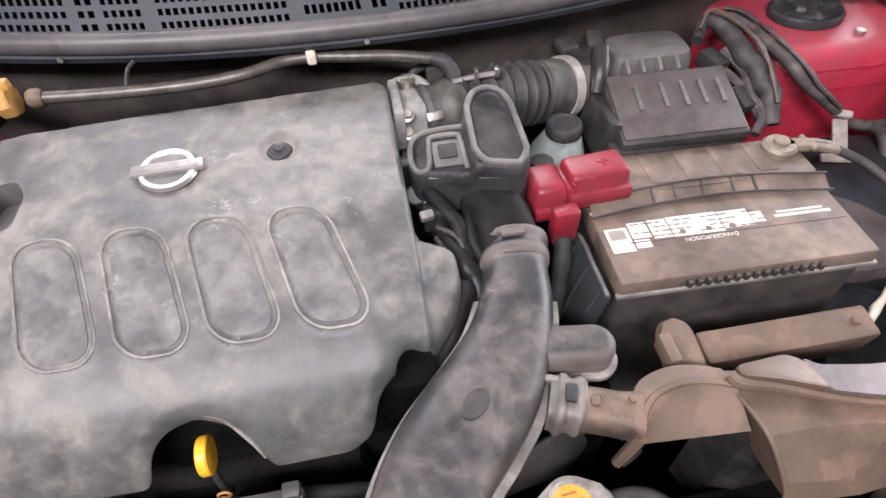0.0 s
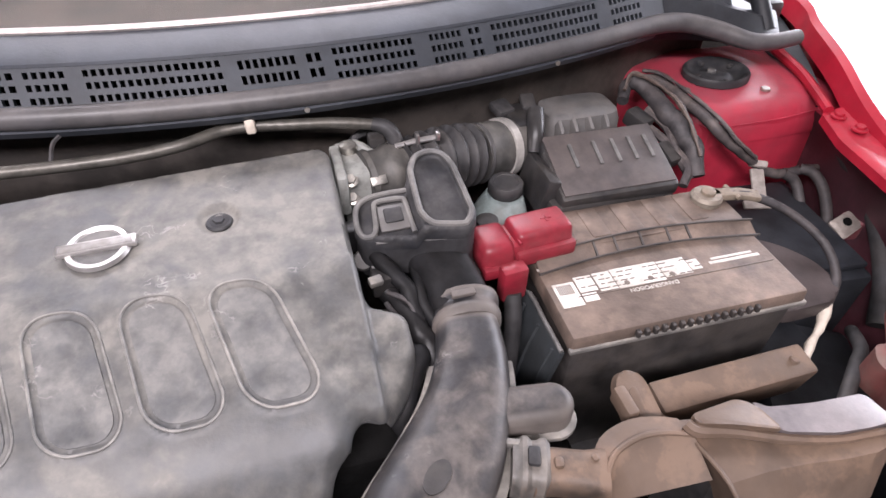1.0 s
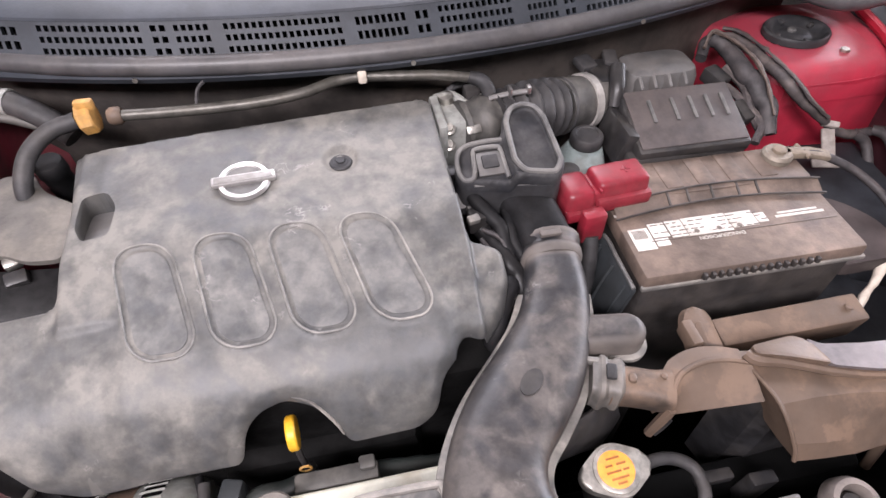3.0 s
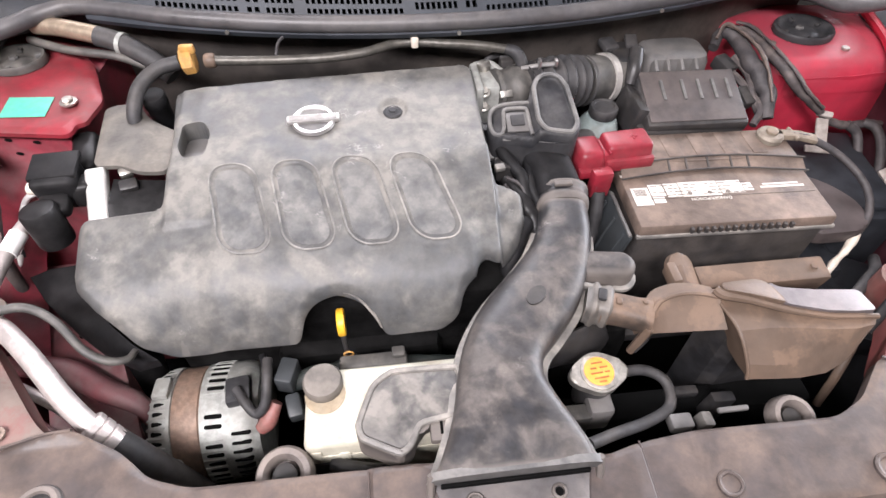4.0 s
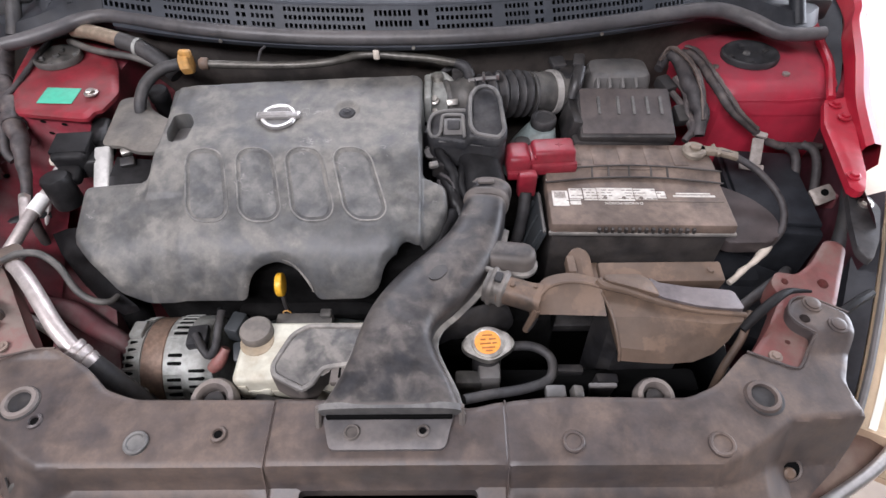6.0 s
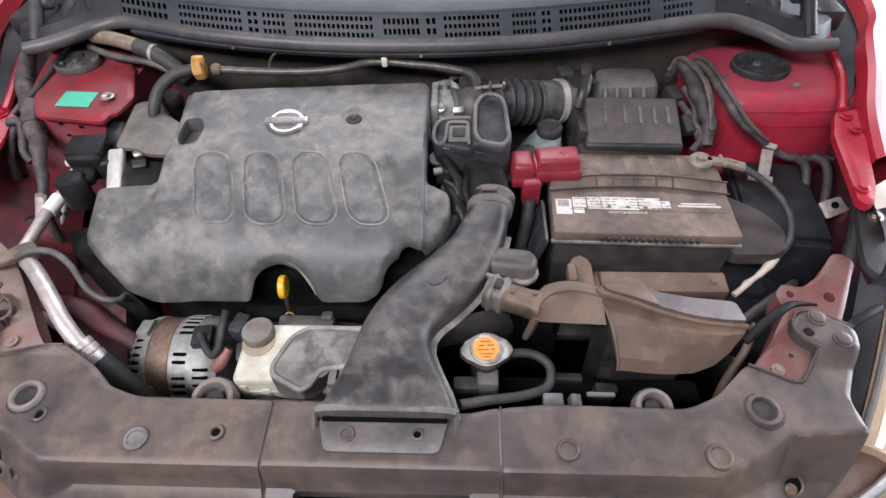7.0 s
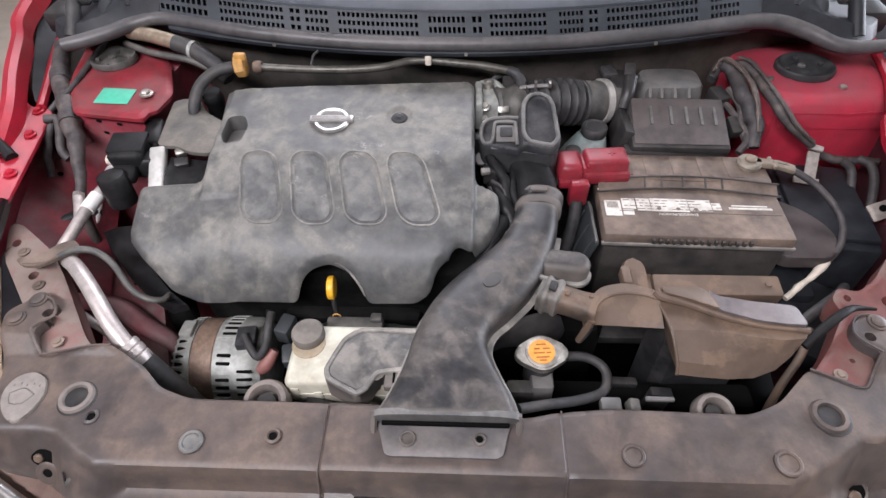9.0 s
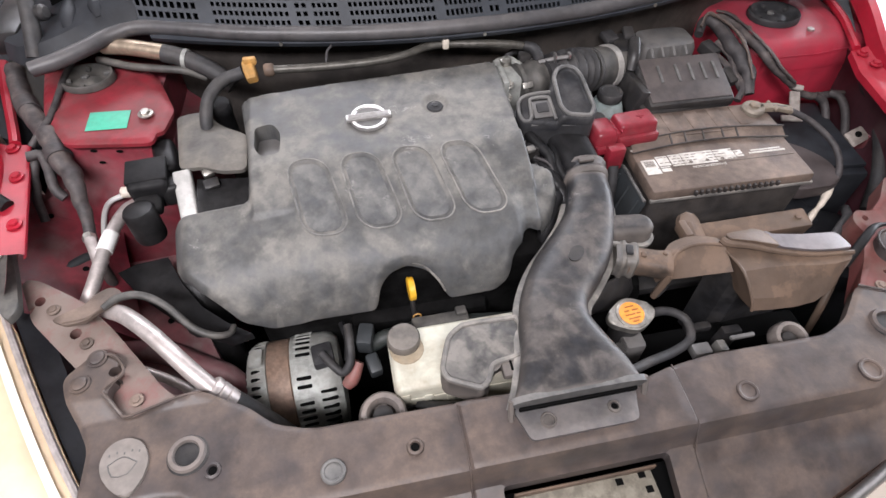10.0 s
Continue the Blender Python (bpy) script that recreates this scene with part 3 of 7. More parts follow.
part("wing_panel", wing(1), RED, body, "glossy red front wing")
part("wing_panel", wing(-1), RED, body, "glossy red front wing")
for s in (1, -1):
    # dark panel added to stand for shade between flange and wing
    part("wing_gap_shade", loft([[Vector((s * (x - 0.045), y, z - 0.03)), Vector((s * x, y, z)), Vector((s * x, y, 0.4)), Vector((s * (x - 0.045), y, 0.4))] for x, y, z in ((0.738, 0.525, 0.872), (0.752, 0.55, 0.88), (0.785, 0.63, 0.895), (0.82, 0.72, 0.905), (0.845, 0.82, 0.92), (0.85, 1.2, 0.93))]), END_BLACK, body, "added black filler for the shade in the wing gap")

# side members of the radiator support
side_r = fillet([(0.455, 0.060), (0.497, 0.036), (0.548, 0.045), (0.580, 0.105), (0.612, 0.163), (0.645, 0.225), (0.638, 0.238), (0.619, 0.240), (0.588, 0.203), (0.560, 0.184), (0.533, 0.190), (0.520, 0.172), (0.527, 0.150), (0.497, 0.106)], 0.008)
part("side_member", sheet("side_member", side_r, 0.003, lambda x, y: 0.7915 + 0.026 * np.clip((y - 0.10) / 0.16, 0, 1), 0.04, [circle(0.538, 0.171, 0.0050, 14), circle(0.589, 0.167, 0.0075, 14), circle(0.511, 0.081, 0.0035, 12)], 0.004), surface("faded_red_paint", (0.16, 0.030, 0.030), 0.40, 0, 0.95, (0.165, 0.108, 0.090), 14, 0.25, 0.15, sharp=0.02, edge=0.5, low=0.45, patchy=0.45), body, "dusty faded red side member")
side_l = fillet([(-0.530, 0.048), (-0.440, 0.064), (-0.474, 0.084), (-0.489, 0.100), (-0.553, 0.186), (-0.590, 0.230), (-0.662, 0.282), (-0.686, 0.288), (-0.657, 0.215), (-0.586, 0.132)], 0.010)
part("side_member", sheet("side_member", side_l, 0.005, lambda x, y: 0.792 + 0.02 * np.clip((y - 0.10) / 0.16, 0, 1), 0.04, [circle(-0.650, 0.243, 0.0070, 14), circle(-0.598, 0.187, 0.0075, 14)], 0.004),
     surface("dust_caked_red_paint", (0.19, 0.03, 0.034), 0.45, 0, 1.4, (0.195, 0.150, 0.128), 9, 0.25, 0.15, sharp=0.02, edge=0.5, low=0.62, patchy=0.2), body, "dust-caked red side member")
for c in ((0.486, 0.059, 0.7935), (-0.512, 0.081, 0.796), (-0.582, 0.170, 0.802), (-0.630, 0.226, 0.809)):
    bolt("member_bolt", c, 0.0055, BATTERY_TOP, body, h=0.0035)

MAROON = surface("dusty_maroon_rail", (0.17, 0.038, 0.046), 0.42, 0, 0.95, (0.215, 0.145, 0.142), 14, 0.25, 0.15, sharp=0.03, low=0.3, patchy=0.4)
rail_l = part("chassis_rail", loft([[Vector((x0, y, z)), Vector((x1, y, z + 0.006)), Vector((x1 + 0.004, y, z - 0.09)), Vector((x0 - 0.004, y, z - 0.09))] for y, x0, x1, z in ((0.02, -0.52, -0.40, 0.655), (0.12, -0.535, -0.425, 0.665), (0.24, -0.575, -0.475, 0.675), (0.40, -0.62, -0.52, 0.685))]), MAROON, body, "dusty maroon chassis rail")
for rx, ry, rz in ((-0.470, 0.085, 0.668), (-0.485, 0.175, 0.676), (-0.53, 0.27, 0.684)):
    part("rail_hole", lathe([(0.0052, 0), (0.0052, 0.0012), (0.002, 0.0013)], (rx, ry, rz), n=16), SHADE_BLACK, rail_l)
part("rail_fold", tube([(-0.640, 0.240, 0.676), (-0.580, 0.228, 0.682), (-0.531, 0.213, 0.683), (-0.482, 0.185, 0.680), (-0.440, 0.165, 0.672), (-0.415, 0.140, 0.655)], [0.012, 0.015, 0.017, 0.016, 0.014, 0.010], 14), MAROON, rail_l, "pressed maroon arch fold")
part("rail_fold", tube([(-0.555, 0.150, 0.668), (-0.510, 0.110, 0.670), (-0.478, 0.060, 0.668), (-0.465, 0.02, 0.662)], [0.006, 0.009, 0.009, 0.007], 12), MAROON, rail_l)
# front panel below the bonnet edge
nose = fillet([(-0.68, 0.10), (-0.58, 0.02), (-0.45, -0.04), (-0.30, -0.08), (0, -0.10), (0.30, -0.08), (0.45, -0.04), (0.58, 0.02), (0.68, 0.10), (0.665, -0.005), (0.606, -0.048), (0.514, -0.094), (0.431, -0.133), (0.385, -0.153), (0.28, -0.186), (0.15, -0.212), (0, -0.222), (-0.15, -0.212), (-0.28, -0.186), (-0.385, -0.153), (-0.431, -0.133), (-0.514, -0.094), (-0.606, -0.048), (-0.665, -0.005)], 0.02)
# brown holds both the dust and the shade on the red bumper
part("bumper", sheet("bumper", nose, 0.012, lambda x, y: 0.685 + 0.0 * x, 0.45, r=0.01), surface("dusty_shaded_bumper", (0.09, 0.045, 0.036), 0.5, 0, 1.0, (0.160, 0.110, 0.082), 12, 0.25, 0.1), body, "dusty bumper top, its red browned for shade")
part("bumper_trim", tube([(0.72, 0.050, 0.70), (0.667, -0.007, 0.692), (0.608, -0.050, 0.690), (0.516, -0.096, 0.690), (0.433, -0.135, 0.690), (0.387, -0.155, 0.690), (0.28, -0.188, 0.690), (0.15, -0.214, 0.690), (0, -0.224, 0.690), (-0.15, -0.214, 0.690), (-0.28, -0.188, 0.690), (-0.387, -0.155, 0.690), (-0.433, -0.135, 0.690), (-0.516, -0.096, 0.690), (-0.608, -0.050, 0.690), (-0.667, -0.007, 0.692), (-0.72, 0.050, 0.70)], 0.008, 10, 5), CHROME, body, "chrome trim along the bumper edge")
# added black panel, its colour stands for shade behind the bumper
part("front_close", box((0, -0.04, 0.50), (1.0, 0.03, 0.30), 0.01), SHADE_BLACK, body, "added black panel for the shade behind the bumper")


for s in (-1, 1):
    part("splash_panel", box((s * 0.650, 0.150, 0.46), (0.03, 0.30, 0.42), 0.006, (0, s * 8, s * -27)), SPLASH, body, "dull splash panel inside the wing")
# made-up black blocks, put in to darken the space beside the battery
part("shade_filler", join(box((0.560, 0.235, 0.660), (0.150, 0.150, 0.05), 0.012, (6, 10, -20)), box((0.530, 0.30, 0.68), (0.10, 0.10, 0.05), 0.012)), END_BLACK, body, "added black blocks for the shade low beside the battery")
part("prop_rod", tube([(-0.685, 0.362, 0.876), (-0.715, 0.385, 0.890), (-0.76, 0.415, 0.915), (-0.82, 0.45, 0.95)], [0.010, 0.009, 0.009, 0.009], 10), SLEEVE, body, "black support rod")
for s in (-1, 1):
    end_line = fillet([(s * 0.674, 0.316), (s * 0.700, 0.308), (s * 0.704, 0.276), (s * 0.670, 0.214), (s * 0.642, 0.176), (s * 0.633, 0.196), (s * 0.648, 0.246)], 0.010)
    part("wing_end", prism([(p[0] - (0.022 if s < 0 else 0.0), p[1] + (0.020 if s < 0 else 0.0)) for p in end_line][::s], 0.826, 0.838, 0.003), DUSTY_RUBBER if s < 0 else RUBBER, body, "grey wing end bracket")
    bolt("wing_end_bolt", (s * 0.686 - (0.022 if s < 0 else 0.0), 0.286 + (0.020 if s < 0 else 0.0), 0.839), 0.007, STEEL, body)

# ---- headlights ----
def headlight(side):
    h = thing("headlight", (side * 0.66, 0.05, 0.60), "headlamp with clear lens and pale reflector beside the wing", "headlight", "headlights")
    rows = []
    for t in np.linspace(0.10, 1, 14):
        y = -0.03 + 0.39 * t
        x = 0.572 + (0.180 if side < 0 else 0.212) * t ** 0.82
        z = 0.700 + 0.105 * t
        rows.append([Vector((side * x, y, z - 0.10)), Vector((side * x, y, z)), Vector((side * (x + 0.012), y - 0.006, z + 0.006)), Vector((side * (x + 0.07), y - 0.03, z - 0.002)), Vector((side * (x + 0.15), y - 0.06, z - 0.05)), Vector((side * (x + 0.16), y - 0.07, z - 0.12))])
    part("reflector", loft([[v - Vector((0, 0, 0.014)) for v in r_] for r_ in rows]), LENS_BACK, h, "pale warm reflector")
    part("lens_rim", tube([r_[1] + Vector((side * 0.003, 0, 0.002)) for r_ in rows[::2]], 0.005, 8, 3), SMOKY if side > 0 else PIPE, h, "lens rim")
    # white strip paints the bright reflection along the lens edge
    part("bezel", raw([r_[2] * (1 - k) + r_[3] * k - Vector((0, 0, 0.008)) for r_ in rows for k in (0.08, 0.24)], [(2 * i, 2 * i + 1, 2 * i + 3, 2 * i + 2) for i in range(len(rows) - 1)]), PEARL, h, "inner bezel, white for its bright reflection")
    lens = part("lens", loft([[v for v in r_] for r_ in rows]), GLASS, h, "clear lens")
    lens.visible_shadow = False
    part("housing", loft([[Vector((side * (r_[1].x * side - 0.030), r_[1].y + 0.01, r_[1].z - 0.035)), r_[1] - Vector((side * 0.004, 0, 0.01)), r_[0], Vector((side * (r_[0].x * side - 0.030), r_[0].y + 0.01, r_[0].z))] for r_ in rows]), SPLASH, h, "dusty grey housing")


headlight(-1)
headlight(1)

# ---- cowl, seal, windscreen ----
cowl = thing("cowl_grille", (0, 0.6, 0.98), "dark grey plastic cowl panel with slotted air grilles", "cowl")
part("lower_panel", strip([(0.012, 0.950), (0.004, 0.962), (-0.004, 0.972), (-0.0025, 0.978)], -0.66, 0.66), COWL, cowl)
part("upper_panel", strip([(0.0295, 1.0085), (0.0235, 1.0105), (0.0245, 1.0135), (0.029, 1.0155), (0.062, 1.027), (0.068, 1.026), (0.071, 1.01)], -0.54, 0.54), COWL, cowl)
# slot groups: from, to, columns, rows
groups = [(-0.520, -0.418, 10, 2), (-0.394, -0.280, 14, 3), (-0.268, -0.251, 2, 3), (-0.242, -0.204, 5, 3), (-0.187, -0.057, 17, 3), (-0.040, 0.018, 8, 2), (0.030, 0.045, 2, 2), (0.058, 0.147, 12, 3), (0.168, 0.206, 6, 3), (0.216, 0.230, 2, 3), (0.245, 0.396, 20, 3), (0.419, 0.469, 7, 3)]
ROWS = {2: [(0.0, 0.24, False), (0.24, 0.46, True), (0.46, 0.62, False), (0.62, 0.84, True), (0.84, 1.0, False)],
        3: [(0.0, 0.13, False), (0.13, 0.29, True), (0.29, 0.44, False), (0.44, 0.60, True), (0.60, 0.74, False), (0.74, 0.90, True), (0.90, 1.0, False)]}
cols, x = [], -0.545
for g0, g1, n, rows_n in groups:
    pitch = (g1 - g0) / (n - 0.35)
    cols.append((x, g0, False, rows_n))
    for k in range(n):
        a = g0 + k * pitch
        cols.append((a, a + 0.62 * pitch, True, rows_n))
        if k < n - 1:
            cols.append((a + 0.62 * pitch, a + pitch, False, rows_n))
    x = cols[-1][1]
cols.append((x, 0.545, False, 3))
gverts, gfaces = [], []


def grille_point(x, v, deep=0.0):
    return (x - 0.004 * (v - 0.5), cowl_y(x, -0.0025 + 0.027 * v + deep), 0.978 + 0.032 * v - 0.6 * deep)


for a, b, slot, rows_n in cols:
    steps = max(1, int((b - a) / 0.03))
    for st in range(steps):
        p, q = a + (b - a) * st / steps, a + (b - a) * (st + 1) / steps
        for v0, v1, open_row in ROWS[rows_n]:
            k = len(gverts)
            corners = [(p, v0), (q, v0), (q, v1), (p, v1)]
            if slot and open_row:
                gverts += [grille_point(*c) for c in corners] + [grille_point(*c, 0.006) for c in corners]
                gfaces += [(k + i, k + (i + 1) % 4, k + 4 + (i + 1) % 4, k + 4 + i) for i in range(4)]
            else:
                gverts += [grille_point(*c) for c in corners]
                gfaces.append((k, k + 1, k + 2, k + 3))
gm = bpy.data.meshes.new("grille")
gm.from_pydata(gverts, [], gfaces)
part("grille", gm, GRILLE, cowl, "slotted grille bars")
for s in (-1, 1):
    rings = []
    for xe, yf, zf, zt in ((0.512, 0.630, 0.978, 1.028), (0.545, 0.628, 0.976, 1.024), (0.580, 0.616, 0.968, 1.010), (0.615, 0.600, 0.960, 0.996), (0.650, 0.592, 0.952, 0.980), (0.690, 0.600, 0.944, 0.965), (0.725, 0.640, 0.935, 0.952)):
        yb = 0.545 + 0.34 * xe * xe
        rings.append([Vector((s * xe, yf, zf)), Vector((s * xe, yf + 0.018, zf + 0.020)), Vector((s * (xe + 0.004), max(yb + 0.01, yf + 0.05), zt - 0.006)), Vector((s * xe, yb + 0.072, zt)), Vector((s * xe, yb + 0.22, zt + 0.02)), Vector((s * xe, yb + 0.22, 0.90)), Vector((s * xe, yf + 0.03, 0.93))])
    end = part("cowl_end", loft(rings), END_BLACK, cowl, "black moulded cowl end")
    for k, xe in enumerate((0.566, 0.610)):
        part("end_fold", tube([(s * xe, 0.640 - 0.014 * k, 0.984 - 0.012 * k), (s * (xe + 0.006), 0.668 - 0.006 * k, 0.995 - 0.012 * k), (s * (xe + 0.002), 0.730, 1.006 - 0.014 * k)], [0.008, 0.013, 0.010], 12), END_BLACK, end)
# black strip gives the slots their inner shade
part("slot_backing", strip([(0.020, 0.955), (0.046, 1.006)], -0.66, 0.66), SHADE_BLACK, cowl, "black backing for the shade behind the slots")

seal_pts = [(-0.664, 0.566, 0.955), (-0.630, 0.577, 0.958), (-0.591, 0.600, 0.962), (-0.553, 0.626, 0.966), (-0.50, 0.631, 0.970), (-0.35, 0.585, 0.970), (-0.18, 0.553, 0.970), (0, 0.543, 0.970),
            (0.18, 0.553, 0.970), (0.35, 0.585, 0.970), (0.48, 0.618, 0.970), (0.541, 0.627, 0.966), (0.590, 0.613, 0.956), (0.629, 0.590, 0.946), (0.664, 0.583, 0.944), (0.706, 0.584, 0.946)]
seal = thing("bonnet_seal", (0, 0.56, 0.97), "long black rubber bonnet seal along the cowl edge", "rubber seal")
part("bulb", tube(seal_pts, [0.011] + [0.012] * 9 + [0.0125, 0.013, 0.013, 0.012, 0.0115, 0.0105], 12, 8), SEAL, seal)
part("lip", strip([(-0.006, 0.968), (-0.009, 0.957), (-0.004, 0.949), (0.010, 0.944)], -0.50, 0.50), COWL, seal, "dark plastic lip below the seal")
for sx in (-0.30, 0.02, 0.33):
    part("seal_clip", lathe([(0.003, 0), (0.003, 0.002)], (sx, cowl_y(sx, -0.010), 0.957), (0, -1, 0), 10), STEEL, seal)

screen = thing("windscreen", (0, 0.64, 1.03), "raked windscreen glass with a pale lower trim", "windscreen", kind="structure")
part("trim", tube([(x, cowl_y(x, 0.068), 1.029) for x in (-0.68, -0.45, -0.2, 0, 0.2, 0.45, 0.68)], 0.004, 8), PIPE, screen, "pale trim line")
gl = part("glass", strip([(0.070, 1.029), (0.60, 1.36), (0.603, 1.356), (0.073, 1.025)], -0.68, 0.68, 24), GLASS, screen)
gl.visible_shadow = False
solo("dashboard", strip([(0.095, 0.99), (0.095, 1.012), (0.50, 1.05), (0.62, 1.04), (0.62, 0.80)], -0.68, 0.68, 16), DASH, "brown dashboard top behind the glass", "dashboard")
for s in (-1, 1):
    part("wiper_pivot", lathe([(0.014, 0), (0.013, 0.012), (0.008, 0.018)], (s * 0.60, 0.70, 1.0), n=16), BLACK, cowl)

for s in (-1, 1):
    hinge = part("hinge", box((s * 0.735, 0.74, 0.94), (0.05, 0.13, 0.04), 0.008), BLACK, body, "dark grey bonnet hinge")
    part("hinge_arm", tube([(s * 0.668, 0.606, 0.950), (s * 0.664, 0.640, 0.990), (s * 0.668, 0.690, 1.030), (s * 0.675, 0.760, 1.075)], [0.013, 0.012, 0.012, 0.013], 12), RUBBER if s < 0 else END_BLACK, hinge, "dull hinge arm")
    part("pivot", lathe([(0.012, 0), (0.012, 0.012), (0.008, 0.016)], (s * 0.655, 0.655, 0.995), (-s, -0.3, 0.2), 16), BLACK, hinge)

# ---- radiator support cover ----
def fold(x):
    return np.interp(x, [-0.60, -0.480, -0.455, -0.422, -0.395, 0.375, 0.40, 0.441, 0.473, 0.566], [-0.042, -0.040, -0.043, -0.064, -0.077, -0.077, -0.069, -0.047, -0.029, -0.022])


def support_height(x, y):
    d = fold(x) - y
    wide = 0.009 + np.where(x < 0, 0.030, 0.011) * np.clip((np.abs(x) - 0.365) / 0.05, 0, 1)
    z = 0.797 + 0.003 * (np.abs(x) < 0.137) - 0.05 * np.clip(-y - 0.02, 0, 0.05)
    z = z - 0.003 * np.clip((d + 0.006) / 0.006, 0, 1) - 0.036 * np.clip(d / wide, 0, 1) - 0.42 * np.clip(d - wide, 0, 1)
    z = z - 0.04 * np.clip(d / (wide + 0.004), 0, 1) * np.clip((np.abs(x) - 0.44) / 0.05, 0, 1)
    z = z - 0.006 * np.clip((0.012 - np.abs(np.abs(x) - 0.137)) / 0.012, 0, 1) * (d < 0) * 0.3
    z = z + 0.013 * np.clip((y - 0.060) / 0.025, 0, 1)
    z = z - 0.006 * np.exp(-((d - 0.032) / 0.012) ** 2) * np.clip((0.43 - np.abs(x)) / 0.05, 0, 1) * np.clip((np.abs(x) - 0.145) / 0.02, 0, 1)
    return z


sup = thing("radiator_support_cover", (0, -0.03, 0.78), "dusty black plastic cover over the radiator support", "engine bay trim")
outline = fillet([(-0.598, 0.120), (-0.564, 0.152), (-0.534, 0.137), (-0.525, 0.113), (-0.546, 0.094), (-0.526, 0.064), (-0.515, 0.060), (-0.464, 0.073), (-0.436, 0.076), (-0.385, 0.050), (-0.352, 0.020), (-0.31, 0.006), (-0.10, 0.004), (0.10, -0.010), (0.14, 0.0), (0.20, 0.006), (0.36, 0.003), (0.40, 0.020), (0.450, 0.066),
                  (0.506, 0.038), (0.541, 0.084), (0.524, 0.095), (0.516, 0.112), (0.526, 0.134), (0.544, 0.141), (0.562, 0.136), (0.597, 0.113), (0.590, 0.082), (0.575, 0.056), (0.555, 0.020), (0.560, -0.016), (0.562, -0.044), (0.50, -0.092), (0.40, -0.138), (0.27, -0.176), (0.13, -0.202), (0.0, -0.208), (-0.13, -0.202), (-0.27, -0.176), (-0.385, -0.142), (-0.412, -0.112), (-0.463, -0.086), (-0.494, -0.070), (-0.546, -0.064), (-0.562, -0.050), (-0.560, -0.016), (-0.559, 0.030), (-0.582, 0.075), (-0.592, 0.098)], 0.012)
latch_hole = fillet([(-0.102, -0.165), (0.104, -0.165), (0.104, -0.090), (-0.102, -0.090)], 0.006)
sup_holes = [latch_hole, circle(-0.537, 0.117, 0.0068, 14), circle(0.5345, 0.105, 0.0068, 14), circle(-0.195, -0.040, 0.006, 14), circle(-0.418, -0.022, 0.006, 14), circle(-0.447, 0.002, 0.0185, 24), circle(0.447, 0.002, 0.0185, 24)]
part("panel", sheet("panel", outline, 0.003, support_height, 0.018, sup_holes, 0.003), SUPPORT, sup, deg=35)
for sx in (-0.1385, 0.1385):
    ys = np.array([0.001, -0.02, -0.045, -0.064, -0.071, -0.078, -0.095, -0.12])
    part("seam", tube([(sx, y, float(z) + 0.0002) for y, z in zip(ys, support_height(np.full(8, sx), ys))], 0.0012, 6, 3), SUPPORT, sup)
for c, r in (((-0.288, -0.049, 0.797), 0.014), ((0.213, -0.051, 0.797), 0.013), ((0.380, -0.055, 0.797), 0.015)):
    clip("push_clip", c, r, RIM_SOFT if c[0] < 0 else SUPPORT, sup)
for c in ((-0.195, -0.040, 0.798), (-0.418, -0.022, 0.797)):
    grommet("screw_hole", c, 0.0100, SUPPORT, sup)
for sx in (-0.447, 0.447):
    part("buffer_rim", lathe([(0.0132, -0.014), (0.0134, 0.0), (0.0150, 0.0034), (0.0195, 0.0030), (0.0220, -0.0015)], (sx, 0.002, 0.7985), n=36), surface("pale_dusty_rim", (0.12, 0.108, 0.10), 0.5, 0, 0.9, (0.215, 0.178, 0.158), 30, 0.2, 0.15, low=0.5) if sx < 0 else SUPPORT, sup)
    part("buffer_pit", lathe([(0.0131, 0.0), (0.0131, 0.001), (0.004, 0.0012)], (sx, 0.002, 0.7855), n=24), SHADE_BLACK, sup)
    part("rubber_buffer", lathe([(0.0118, -0.016), (0.0118, -0.0035), (0.0110, -0.0020), (0.004, -0.0018)], (sx + 0.0012 * (1 if sx > 0 else -1), 0.0030, 0.7985), n=28), surface("brown_buffer_rubber", (0.060, 0.054, 0.050), 0.6, 0, 0.8, (0.120, 0.100, 0.088), 40, 0.25, 0.2, low=0.5), sup, "dusty rubber bonnet buffer")
    # thin black ring draws the shade round the buffer rim
    part("rim_shade", lathe([(0.0220, -0.004), (0.0230, -0.0006), (0.0218, -0.0003)], (sx + 0.001, 0.0008, 0.7985), n=30), BLACK, sup)
for c in ((-0.574, 0.107, 0.811), (-0.560, 0.139, 0.811), (0.553, 0.127, 0.811), (0.572, 0.094, 0.811)):
    part("cover_bolt", lathe([(0.0125, -0.001), (0.0120, 0.0010), (0.0092, 0.0012), (0.0088, 0.0034), (0.0070, 0.0044), (0.003, 0.0046)], c, n=22), SUPPORT, sup, "dusty flat bolt head")
part("edge_lip", tube([(0.450, 0.064, 0.7975), (0.476, 0.052, 0.7975), (0.499, 0.0410, 0.7975), (0.5095, 0.0430, 0.7975), (0.525, 0.063, 0.7990), (0.5395, 0.0835, 0.8085)], 0.0018, 6, 4), SUPPORT, sup)
part("edge_lip", tube([(0.5405, 0.0845, 0.8090), (0.5255, 0.0955, 0.8105), (0.5175, 0.112, 0.8105), (0.527, 0.1325, 0.8105), (0.544, 0.1395, 0.8105), (0.562, 0.1345, 0.8105), (0.594, 0.1135, 0.8105)], 0.0016, 6, 4), SUPPORT, sup)
